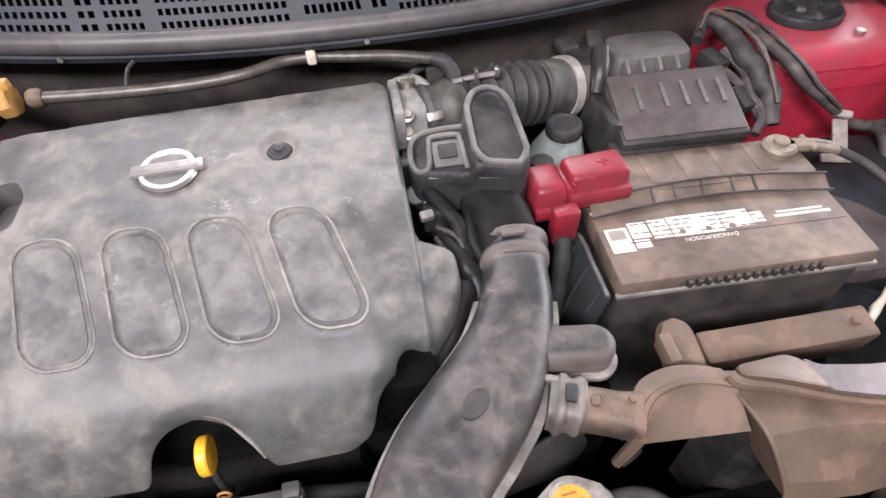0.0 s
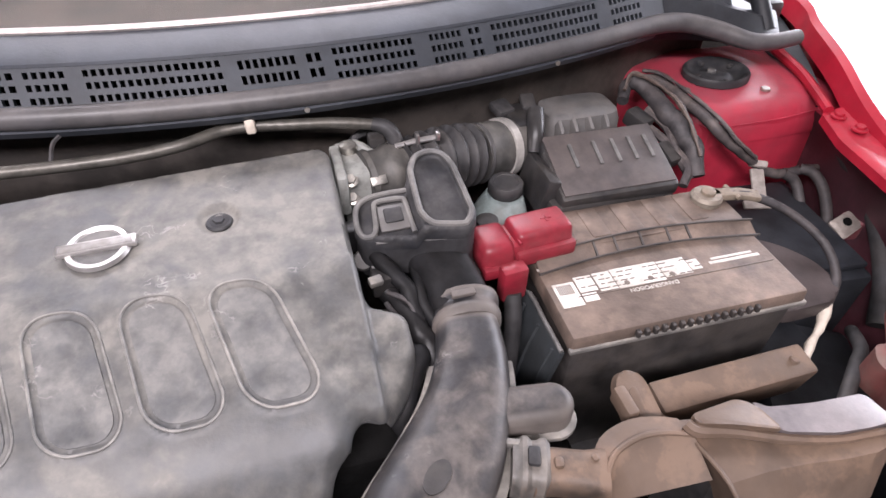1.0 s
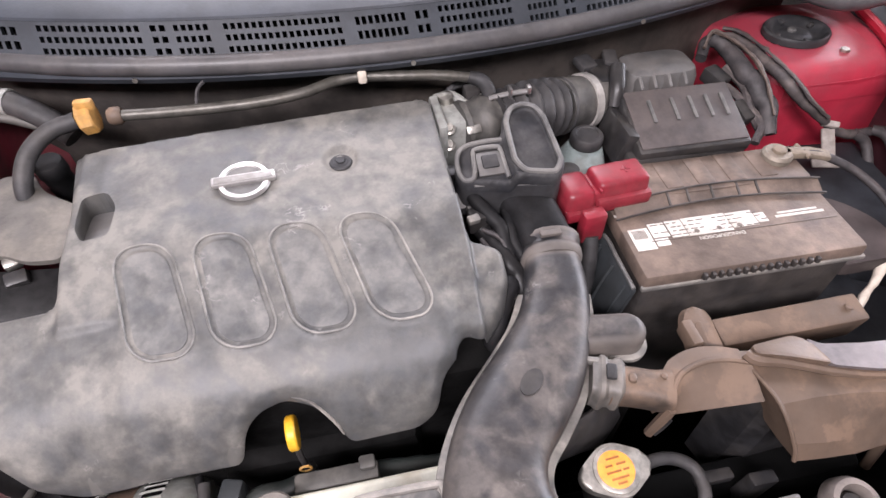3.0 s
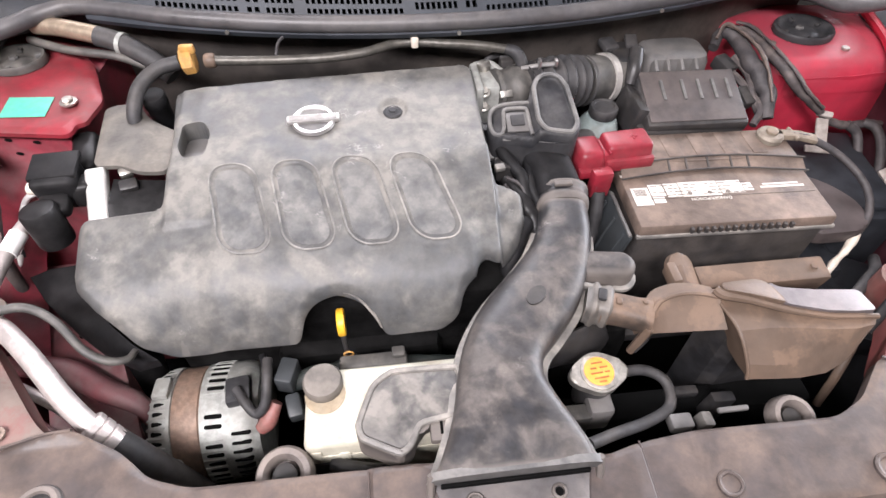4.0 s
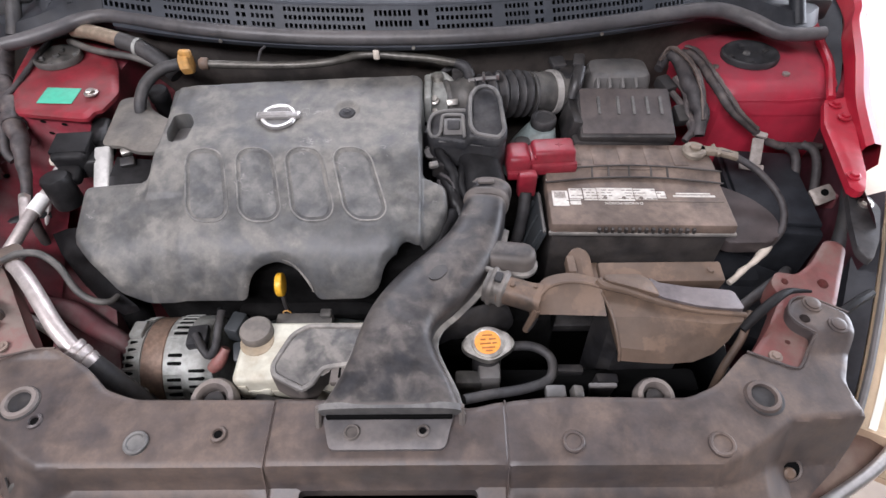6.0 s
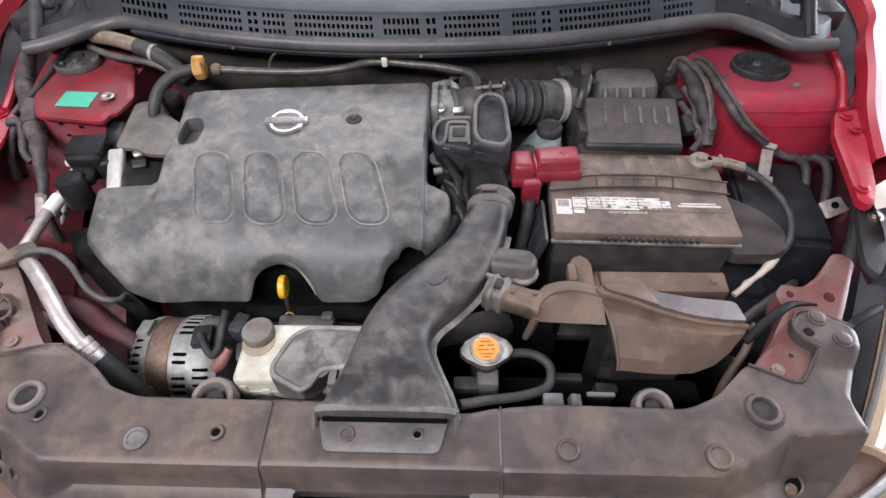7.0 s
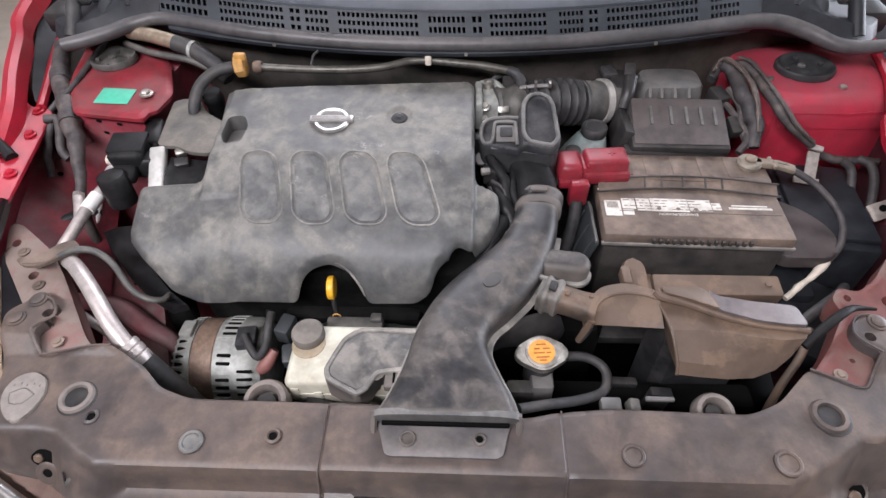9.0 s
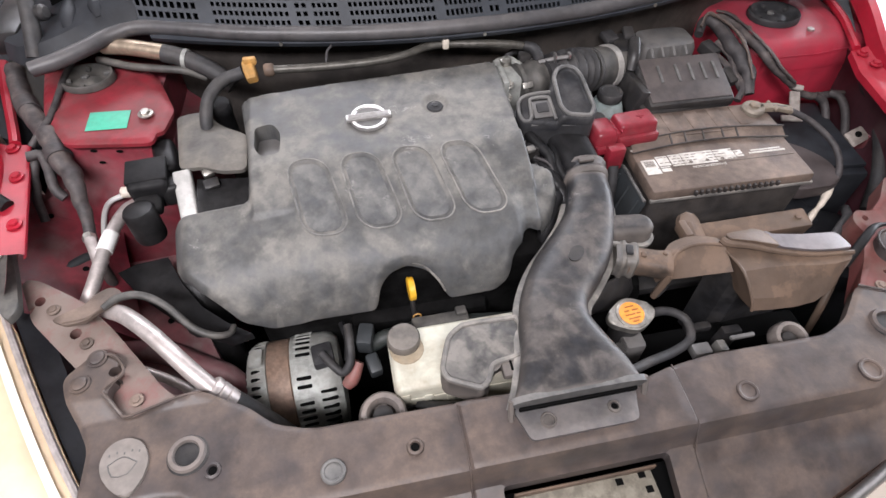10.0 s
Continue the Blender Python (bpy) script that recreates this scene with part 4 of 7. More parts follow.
part("edge_lip", tube([(-0.548, 0.143, 0.811), (-0.536, 0.135, 0.811), (-0.526, 0.113, 0.811), (-0.546, 0.094, 0.811), (-0.537, 0.080, 0.808), (-0.526, 0.065, 0.799), (-0.515, 0.061, 0.799), (-0.464, 0.073, 0.801), (-0.436, 0.075, 0.801)], 0.0020, 6, 4), SUPPORT, sup)
# sunk screw seats at the two front corners
part("slot_rim", lathe([(0.012, -0.01), (0.012, 0.002), (0.0145, 0.003), (0.017, 0.0)], (0.492, -0.054, 0.716), (0, -0.6, 0.8), 20), SUPPORT, sup)
part("slot_pit", lathe([(0.0125, 0), (0.0125, 0.001), (0.004, 0.0012)], (0.492, -0.054, 0.7165), (0, -0.6, 0.8), 18), SHADE_BLACK, sup)
part("slot_bolt", lathe([(0.0075, -0.004), (0.0075, 0.004), (0.005, 0.006)], (0.490, -0.058, 0.714), (0, -0.6, 0.8), 14), DIRTY, sup)
grommet("screw_hole", (0.450, -0.084, 0.722), 0.009, SUPPORT, sup, way=(0, -0.5, 0.85))
part("slot_pit", lathe([(0.0190, -0.004), (0.0190, 0.0012), (0.0170, 0.0018), (0.004, 0.0020)], (-0.470, -0.0600, 0.7645), (0, -0.84, 0.54), 26, 0.62), SHADE_BLACK, sup)
seat = part("slot_tab", lathe([(0.0150, -0.004), (0.0148, 0.0030), (0.0125, 0.0042), (0.0062, 0.0036), (0.0052, 0.0020)], (-0.470, -0.0705, 0.7495), (0, -0.80, 0.60), 26), SUPPORT, sup, "round screw tab")
part("tab_hole", lathe([(0.0055, 0), (0.0055, 0.0008), (0.003, 0.0010)], (-0.470, -0.0722, 0.7508), (0, -0.80, 0.60), 16), SHADE_BLACK, seat)
part("slot_bolt", lathe([(0.0060, -0.004), (0.0060, 0.004), (0.004, 0.006)], (-0.478, -0.0590, 0.7660), (0, -0.84, 0.54), 12), DIRTY, sup)
part("front_clip", lathe([(0.0125, -0.002), (0.0125, 0.0025), (0.0100, 0.0035), (0.004, 0.0030)], (-0.424, -0.088, 0.7585), (0, -0.84, 0.54), 22), DUSTY_RUBBER, sup, "dusty round push clip")
part("clip_groove", tube([(-0.437, -0.079, 0.774), (-0.4345, -0.090, 0.758), (-0.424, -0.0975, 0.745), (-0.414, -0.094, 0.750)], 0.0014, 6, 4), BLACK, sup)

latch = thing("bonnet_latch", (0, -0.125, 0.70), "grimy zinc bonnet latch plate sunk in the cover", "latch")
part("plate", prism(fillet([(-0.082, -0.175), (0.088, -0.175), (0.088, -0.094), (-0.082, -0.094)], 0.004), 0.716, 0.722, 0.001), surface("grimy_olive_zinc", (0.34, 0.31, 0.25), 0.5, 0.3, 0.6, (0.17, 0.15, 0.12), 30, 0.3, 0.3), latch)
part("back_edge", box((0.003, -0.0955, 0.7275), (0.18, 0.003, 0.012), 0.001), DIRTY, latch, "grimy plate edge")
for lx, ly in ((-0.075, -0.105), (-0.072, -0.118), (0.045, -0.103), (0.075, -0.10), (0.078, -0.118)):
    part("latch_hole", box((lx, ly, 0.7222), (0.009, 0.008, 0.001), 0.0003), SHADE_BLACK, latch)
# black floor puts shade into the latch recess
part("pit", box((0, -0.13, 0.70), (0.24, 0.09, 0.01), 0.002), SHADE_BLACK, latch)

cap = thing("washer_filler_cap", (-0.514, 0.004, 0.79), "dusty grey washer filler cap with a spray symbol", "filler cap")
cap_line = fillet([(-0.540, 0.012), (-0.532, 0.028), (-0.514, 0.034), (-0.496, 0.026), (-0.486, 0.004), (-0.492, -0.020), (-0.506, -0.036), (-0.524, -0.024), (-0.537, -0.006)], 0.012, 6)
part("lid", prism(cap_line, 0.790, 0.8015, 0.0040, seg=3), surface("dusty_cap_plastic", (0.20, 0.178, 0.160), 0.6, 0, 0.8, (0.245, 0.210, 0.188), 25, 0.15, 0.15), cap)
part("recess", prism([(p[0] + 0.0015 + (p[0] + 0.514) * 0.08, p[1] + 0.003 + p[1] * 0.05) for p in cap_line], 0.780, 0.7964, 0.001), BLACK, cap, "dark seat round the cap")
part("symbol", join(tube([(-0.530, 0.004, 0.8014), (-0.515, 0.011, 0.8014), (-0.499, 0.003, 0.8014)], 0.0008, 6), tube([(-0.530, 0.004, 0.8014), (-0.524, -0.009, 0.8014), (-0.508, -0.009, 0.8014), (-0.499, 0.003, 0.8014)], 0.0008, 6, 2),
                    *[box((-0.530 + 0.008 * k, 0.015 + 0.002 * (k % 2), 0.8015), (0.0016, 0.003, 0.0008), 0.0004) for k in range(5)]), SMOKY, cap, "embossed spray symbol")

# ---- engine ----
eng = thing("engine", (-0.18, 0.33, 0.35), "dirty engine block under the plastic cover, near-black for shade", "engine")
part("block", box((-0.17, 0.34, 0.58), (0.44, 0.26, 0.42), 0.02), BLOCK, eng)
part("manifold", box((-0.15, 0.215, 0.63), (0.22, 0.06, 0.16), 0.02), BLOCK, eng)
part("gearbox", box((0.14, 0.33, 0.52), (0.24, 0.24, 0.26), 0.04), BLOCK, eng)
part("cam_cover", box((-0.17, 0.37, 0.80), (0.36, 0.18, 0.10), 0.02), BLOCK, eng)
bundle = [((0.085, 0.33, 0.80), (0.075, 0.28, 0.82), (0.05, 0.24, 0.78), (0.055, 0.18, 0.70)), ((0.065, 0.36, 0.84), (0.085, 0.31, 0.83), (0.098, 0.27, 0.79), (0.085, 0.22, 0.70)), ((0.10, 0.34, 0.80), (0.11, 0.26, 0.77), (0.06, 0.20, 0.74))]
for pts in bundle:
    part("loom", tube(pts, 0.011, 12, 8, wobble=0.2), SLEEVE if pts[0][0] == 0.085 else JET, eng)
for pts, r in ((((0.052, 0.40, 0.868), (0.066, 0.372, 0.862), (0.082, 0.345, 0.850), (0.086, 0.310, 0.825), (0.072, 0.275, 0.80)), 0.0085), (((0.098, 0.372, 0.850), (0.094, 0.335, 0.842), (0.106, 0.300, 0.815), (0.092, 0.25, 0.78)), 0.0075),
               (((0.058, 0.34, 0.845), (0.070, 0.31, 0.835), (0.066, 0.28, 0.815), (0.046, 0.245, 0.785)), 0.003), (((0.062, 0.35, 0.85), (0.082, 0.33, 0.845), (0.080, 0.295, 0.815), (0.062, 0.24, 0.77)), 0.003)):
    part("wire", tube(pts, r, 10, 8, wobble=0.15), SLEEVE if r > 0.005 else TAPE, eng)
part("wire_clip", box((0.060, 0.262, 0.806), (0.006, 0.022, 0.006), 0.0015, (20, 0, 25)), STEEL, eng, "bright wire clip")
part("wire_clip", box((0.052, 0.352, 0.866), (0.014, 0.010, 0.008), 0.002, (10, 0, 10)), RIM, eng)
for k, (a, b) in enumerate((((0.05, 0.33, 0.83), (0.02, 0.018, 0.02)), ((0.06, 0.365, 0.85), (0.022, 0.02, 0.025)), ((0.045, 0.43, 0.86), (0.03, 0.02, 0.03)))):
    part("connector", box(a, b, 0.003), BLACK, eng)

cover = thing("engine_cover", (-0.18, 0.33, 0.83), "dusty grey plastic engine cover with four oval panels and a badge", "engine cover")
PROFILE_Y = [0.14, 0.155, 0.165, 0.18, 0.20, 0.22, 0.245, 0.30, 0.343, 0.40, 0.50, 0.55]
PROFILE_Z = [0.738, 0.765, 0.785, 0.817, 0.841, 0.855, 0.867, 0.889, 0.906, 0.910, 0.922, 0.926]
PILLS, LEANS = [-0.2725, -0.1990, -0.1260, -0.0540], [0.20, 0.21, 0.24, 0.30]


def cover_height(x, y):
    z = np.interp(y, PROFILE_Y, PROFILE_Z)
    z = (z + np.interp(y + 0.006, PROFILE_Y, PROFILE_Z) + np.interp(y - 0.006, PROFILE_Y, PROFILE_Z)) / 3
    z = z - 0.10 * np.clip(-0.33 - x, 0, 1) * np.clip((y - 0.14) / 0.1, 0, 1) - 0.040 * np.clip((-0.446 - x) / 0.032, 0, 1.2) ** 2 - 0.25 * np.clip(x - 0.03, 0, 1) - 0.014 * np.clip((x - 0.0335) / 0.0035, 0, 1)
    z = z - 0.30 * np.clip(x + 0.005, 0, 1) * np.clip((0.30 - y) / 0.06, 0, 1)
    deck = np.minimum(np.minimum(x + 0.362, 0.034 - x), y - (0.276 + 0.02 * np.clip((x + 0.30) / 0.02, 0, 1)))
    z = z - 0.004 * np.clip(1 - deck / 0.005, 0, 1) * np.clip(-(x + 0.30) / 0.02, 0, 1)
    for cx, lean in zip(PILLS, LEANS):
        u = np.abs(x - cx + lean * (y - 0.292)) - (0.0050 - 0.030 * (y - 0.292))
        v = np.abs(y - 0.292) - 0.0300
        s = np.hypot(np.maximum(u, 0), np.maximum(v, 0)) + np.minimum(np.maximum(u, v), 0) - 0.0240
        z = z + 0.0014 * np.exp(-((s - 0.0006) / 0.0022) ** 2) - 0.0024 * np.clip(-s / 0.0026, 0, 1) + 0.0014 * np.clip(-(s + 0.003) / 0.006, 0, 1) - 0.0030 * np.clip(-(s + 0.006) / 0.022, 0, 1)
    z = z - 0.0045 * np.clip((0.277 - 0.25 * (x - 0.03) - y) / 0.006, 0, 1) * np.clip((x + 0.012) / 0.022, 0, 1)
    # sunk bolt seat and filler pocket
    z = z - 0.005 * np.clip(1.15 - np.hypot(x + 0.082, (y - 0.428)) / 0.0165, 0, 0.15) / 0.15
    z = z + 0.0007 * np.sin(31 * x + 17 * y) * np.sin(23 * y - 9 * x)
    return z


cover_line = fillet([(-0.372, 0.494), (0.026, 0.515), (0.036, 0.503), (0.035, 0.368), (0.036, 0.316), (0.070, 0.307), (0.073, 0.278), (0.061, 0.252), (0.038, 0.227), (0.030, 0.222), (0.014, 0.226), (0.004, 0.217), (0.000, 0.204), (-0.016, 0.192), (-0.024, 0.174), (-0.045, 0.167), (-0.112, 0.166), (-0.122, 0.176), (-0.140, 0.190), (-0.165, 0.197),
                     (-0.190, 0.192), (-0.205, 0.182), (-0.213, 0.166), (-0.355, 0.166), (-0.394, 0.174), (-0.434, 0.203), (-0.464, 0.234), (-0.478, 0.260), (-0.477, 0.306), (-0.365, 0.306), (-0.362, 0.340), (-0.364, 0.410)], 0.008)
pocket = fillet([(-0.350, 0.424), (-0.324, 0.426), (-0.313, 0.405), (-0.316, 0.366), (-0.342, 0.364), (-0.352, 0.385)], 0.008)
part("shell", sheet("shell", cover_line, 0.0027, cover_height, lambda x, y: 0.003 if y < 0.205 else 0.007 if x > -0.035 and y < 0.27 else 0.006 + (0.035 if x > -0.38 else 0.010) * float(np.clip((y - 0.19) / 0.1, 0, 1)), [pocket], r=0.007), COVER, cover, deg=60)


def pill(cx, lean, grow):
    """The outline of an oval panel, grown by grow."""
    out = []
    for qx, qy, a0 in ((1, 1, 0), (-1, 1, 90), (-1, -1, 180), (1, -1, 270)):
        for k in range(7):
            a = radians(a0 + 15 * k)
            dy = qy * 0.0300 + (0.0240 + grow) * math.sin(a)
            out.append((cx - lean * dy + qx * (0.0050 - 0.030 * dy) + (0.0240 + grow) * math.cos(a), 0.292 + dy))
        if qx * qy < 0:
            for k in (0.25, 0.5, 0.75):
                dy = qy * 0.0300 * (1 - 2 * k)
                out.append((cx - lean * dy + qx * (0.0290 - 0.030 * dy + grow), 0.292 + dy))
    return out


def on_cover(pts, lift):
    P = np.array(pts)
    return [(p[0], p[1], float(z) + lift) for p, z in zip(pts, cover_height(P[:, 0], P[:, 1]))]


for cx, lean in zip(PILLS, LEANS):
    ring_line = pill(cx, lean, 0.0)
    part("panel_rim", tube(on_cover(ring_line + ring_line[:1], -0.0002), 0.0013, 6, 2), RIM_MID, cover, "dusty rim")
    part("oval_panel", sheet("oval_panel", pill(cx, lean, -0.0062), 0.0018, lambda x, y: cover_height(x, y) + 0.0007, 0.0012), PANEL, cover, "smooth dusty oval panel", 60)
part("arch_lip", tube(on_cover([(-0.158, 0.1960), (-0.148, 0.1935), (-0.138, 0.1885), (-0.124, 0.1775), (-0.117, 0.170)], -0.0055), [0.0004, 0.0010, 0.0015, 0.0018, 0.0012], 6, 4), RIM, cover, "worn pale lip of the arch")
part("pocket_floor", box((-0.334, 0.395, 0.880), (0.05, 0.075, 0.012), 0.003), SMOKY, cover)
bolt("cover_bolt", (-0.082, 0.428, 0.909), 0.0058, RES, cover, h=0.004)
part("bolt_washer", lathe([(0.013, -0.004), (0.013, 0.002), (0.0115, 0.0035), (0.009, 0.003)], (-0.082, 0.428, 0.907), n=24), RES, cover)
tilt = Matrix.Translation((-0.1845, 0.412, 0.9135)) @ pose(0, 0, 0, 6.5, 0, 1.5)
badge = part("badge", turned(lathe([(0.0205, 0.0), (0.0205, 0.0025), (0.0220, 0.0042), (0.0262, 0.0040), (0.0278, 0.0)], (0, 0, 0), n=44, squash=0.97), tilt), CHROME, cover, "round chrome badge ring")
part("badge_field", turned(lathe([(0.0206, 0.0), (0.0206, 0.0026), (0.004, 0.0027)], (0, 0, 0), n=36), tilt), RIM_SOFT, badge, "dusty grey field inside the ring")
part("badge_bar", turned(box((0, 0, 0.0038), (0.0665, 0.0135, 0.0055), 0.0018), tilt), CHROME, badge, "chrome bar across the ring")
part("badge_bar_face", turned(box((0, 0, 0.0064), (0.0600, 0.0092, 0.001), 0.0004), tilt), surface("brushed_grey_face", (0.30, 0.29, 0.28), 0.45, 0.5, 0.5, (0.24, 0.22, 0.20), 60, 0.2, 0.1), badge)

# dipstick in the arch
dip = thing("dipstick", (-0.164, 0.178, 0.76), "yellow looped oil dipstick handle", "dipstick")
DM = Matrix.Translation((-0.164, 0.177, 0.799)) @ Vector((1.0, 0.05, 0.0)).to_track_quat("Z", "Y").to_matrix().to_4x4()
ring = part("handle", turned(lathe([(0.0125, -0.0042), (0.0155, -0.0045), (0.0168, -0.003), (0.0168, 0.003), (0.0155, 0.0045), (0.0125, 0.0042)], (0, 0, 0), n=28), DM), YELLOW, dip)
part("web", turned(lathe([(0.0128, -0.0015), (0.0128, 0.0015), (0.003, 0.0017)], (0, 0, 0), n=24), DM), surface("amber_plastic", (0.55, 0.22, 0.02), 0.45, 0, 0.15, (0.4, 0.25, 0.1), 50, 0.1, 0.05), dip, "amber middle")
part("rod", tube([(-0.164, 0.175, 0.784), (-0.163, 0.168, 0.760), (-0.158, 0.165, 0.70)], 0.0035, 8), BLACK, dip)
part("guide_tube", tube([(-0.158, 0.166, 0.740), (-0.158, 0.164, 0.70), (-0.160, 0.162, 0.66)], 0.006, 10), JET, dip)
part("collar_ring", tube([(-0.160 + 0.0055 * math.cos(a), 0.158, 0.757 + 0.0055 * math.sin(a)) for a in np.linspace(0, 2 * math.pi, 13)], 0.0012, 6, 2), TAN, dip)

# ---- intake duct ----
duct = thing("intake_duct", (0.03, 0.1, 0.80), "dusty black plastic air intake duct with a wide flat mouth", "air duct")
stations = [((0.004, -0.020), (1, 0), 0.080, 0.014, 0.816), ((0.007, 0.010), (1, 0), 0.068, 0.020, 0.818), ((0.006, 0.045), (1, -0.02), 0.054, 0.026, 0.818), ((0.006, 0.078), (0.99, -0.12), 0.046, 0.029, 0.817), ((0.018, 0.112), (0.93, -0.36), 0.044, 0.030, 0.816), ((0.044, 0.146), (0.84, -0.54), 0.046, 0.030, 0.816),
            ((0.078, 0.183), (0.80, -0.60), 0.044, 0.029, 0.818), ((0.104, 0.222), (0.90, -0.42), 0.038, 0.028, 0.822), ((0.121, 0.262), (0.97, -0.22), 0.034, 0.028, 0.826), ((0.129, 0.300), (0.99, -0.10), 0.031, 0.028, 0.828)]
rows = spline([(c[0], c[1], s[0], s[1], w, h, z) for c, s, w, h, z in stations], 5)
part("duct_shell", loft([oval((r_[0], r_[1], r_[6]), Vector((r_[2], r_[3], 0)).normalized(), (0, 0, 1), r_[4], r_[5], 2.8, 32) for r_ in rows]), DUCT, duct)
part("seam_flange", loft([oval((r_[0], r_[1], r_[6] - 0.012), Vector((r_[2], r_[3], 0)).normalized(), (0, 0, 1), r_[4] + 0.0075, 0.0018, 5, 20) for r_ in rows[:-4]]), RIM, duct, "moulded seam flange")
part("mouth_rim", loft([oval((0.004, y, 0.818), (1, 0, 0), (0, 0, 1), 0.083, 0.012, 3.2, 28) for y in (-0.024, -0.016)]), RIM_SOFT, duct)
# shadow between rim and tongue, drawn as a black strip
part("mouth_shade", box((0.003, -0.0258, 0.8105), (0.146, 0.004, 0.0075), 0.0015), SHADE_BLACK, duct, "black strip for the shadow under the mouth")
part("mouth_post", tube([(0.086, -0.018, 0.822), (0.087, -0.028, 0.800), (0.085, -0.032, 0.792)], 0.004, 6), DUCT, duct)
part("mouth_post", tube([(-0.078, -0.018, 0.822), (-0.080, -0.030, 0.800), (-0.079, -0.034, 0.792)], 0.004, 6), DUCT, duct)
tongue = fillet([(-0.064, -0.061), (0.067, -0.061), (0.072, -0.040), (0.079, -0.018), (-0.077, -0.018), (-0.070, -0.040)], 0.007)
part("mount_tongue", sheet("mount_tongue", tongue, 0.004, lambda x, y: 0.8055 + 0.0 * x + 0.15 * np.clip(y + 0.03, 0, 1), 0.005, [circle(0.042, -0.041, 0.0045, 12)], 0.002), surface("grey_duct_plastic", (0.075, 0.072, 0.075), 0.5, 0, 0.6, (0.20, 0.175, 0.16), 20, 0.25, 0.2), duct, "flat grey mounting tongue")
clip("push_clip", (-0.039, -0.042, 0.805), 0.0095, DUCT, duct)
part("round_mark", lathe([(0.0150, -0.004), (0.0148, 0.0002), (0.004, 0.0004)], (0.0595, 0.158, 0.8474), (0.02, -0.02, 1.0), 28, 0.62), BLACK, duct, "dark round moulding mark")
grommet("screw_hole", (0.042, -0.041, 0.806), 0.008, DUCT, duct)
lobe = fillet([(-0.030, 0.104), (-0.110, 0.106), (-0.132, 0.092), (-0.150, 0.045), (-0.147, 0.030), (-0.106, 0.008), (-0.094, 0.016), (-0.084, 0.040), (-0.040, 0.046)], 0.012)
part("side_lobe", prism(lobe, 0.770, 0.806, 0.006, seg=3), DUCT, duct, "flat side resonator lobe")
lobe_in = [(-0.09 + (p[0] + 0.09) * 0.94, 0.06 + (p[1] - 0.06) * 0.93) for p in lobe]
part("lobe_rim", tube([(*p, 0.8060) for p in lobe_in[:: 2]] + [(*lobe_in[0], 0.8060)], 0.0036, 8, 3), RIM, duct)
part("lobe_face", prism([(-0.09 + (p[0] + 0.09) * 0.88, 0.06 + (p[1] - 0.06) * 0.84) for p in lobe], 0.800, 0.8066, 0.0003), surface("dusty_lobe_plastic", (0.045, 0.045, 0.046), 0.45, 0, 0.95, (0.215, 0.198, 0.178), 30, 0.3, 0.15, sharp=0.04, low=0.15, patchy=0.4), duct, "dust-filled lobe face")
part("lobe_tab", box((-0.062, 0.034, 0.800), (0.024, 0.026, 0.012), 0.003), DUCT, duct)
part("lobe_slot", box((-0.062, 0.034, 0.8065), (0.003, 0.014, 0.001), 0.0005), SHADE_BLACK, duct)
def capsule(x0, y0, x1, y1, r):
    """A rounded bar's outline in plan, from one end to the other."""
    a = math.atan2(y1 - y0, x1 - x0)
    out = [(x1 + r * math.cos(a + t), y1 + r * math.sin(a + t)) for t in np.linspace(-1.45, 1.45, 11)]
    return out + [(x0 + r * math.cos(a + math.pi + t), y0 + r * math.sin(a + math.pi + t)) for t in np.linspace(-1.45, 1.45, 9)]



part("side_stub", prism(capsule(0.120, 0.211, 0.176, 0.203, 0.0195), 0.806, 0.838, 0.011, seg=4), DUCT, duct, "closed side stub with a rounded end")
part("stub_flange", prism(capsule(0.118, 0.208, 0.177, 0.199, 0.0218), 0.8075, 0.8125, 0.001), RIM, duct, "pale moulded flange")
part("collar", loft([oval((0.1295 + 0.001 * k, 0.298 + 0.005 * k, 0.829), (0.99, -0.10, 0), (0, 0, 1), w, w * 0.92, 2.4, 28) for k, w in enumerate((0.031, 0.035, 0.035, 0.0325, 0.0325, 0.0355, 0.0355, 0.031))]), DUCT, duct, "ribbed collar")
part("collar_latch", box((0.130, 0.318, 0.862), (0.024, 0.008, 0.005), 0.0015), DUCT, duct)
neck_rows = [((0.132, 0.325), 0.031, 0.830), ((0.130, 0.345), 0.032, 0.833), ((0.126, 0.370), 0.033, 0.838), ((0.120, 0.395), 0.034, 0.843), ((0.115, 0.420), 0.034, 0.848)]
solo("rubber_sleeve", loft([oval((*c, z), (1, 0, 0), Vector((0, -0.35, 0.94)), w, w * 0.9, 3, 28) for c, w, z in neck_rows]), SLEEVE, "black rubber sleeve joining the duct to the throttle", "hose")
part("lower_chamber", loft([oval(c, (0.80, 0.60, 0), (0, 0, 1), w, w * 0.8, 2.6, 24) for c, w in (((0.070, 0.110, 0.775), 0.024), ((0.092, 0.126, 0.775), 0.032), ((0.115, 0.134, 0.770), 0.034), ((0.135, 0.138, 0.760), 0.030), ((0.150, 0.138, 0.742), 0.020))]), BLACK, duct, "dark rounded chamber below the duct")
clamp = thing("duct_joint", (0.14, 0.158, 0.80), "grey plastic joint between duct and air box", "pipe joint")
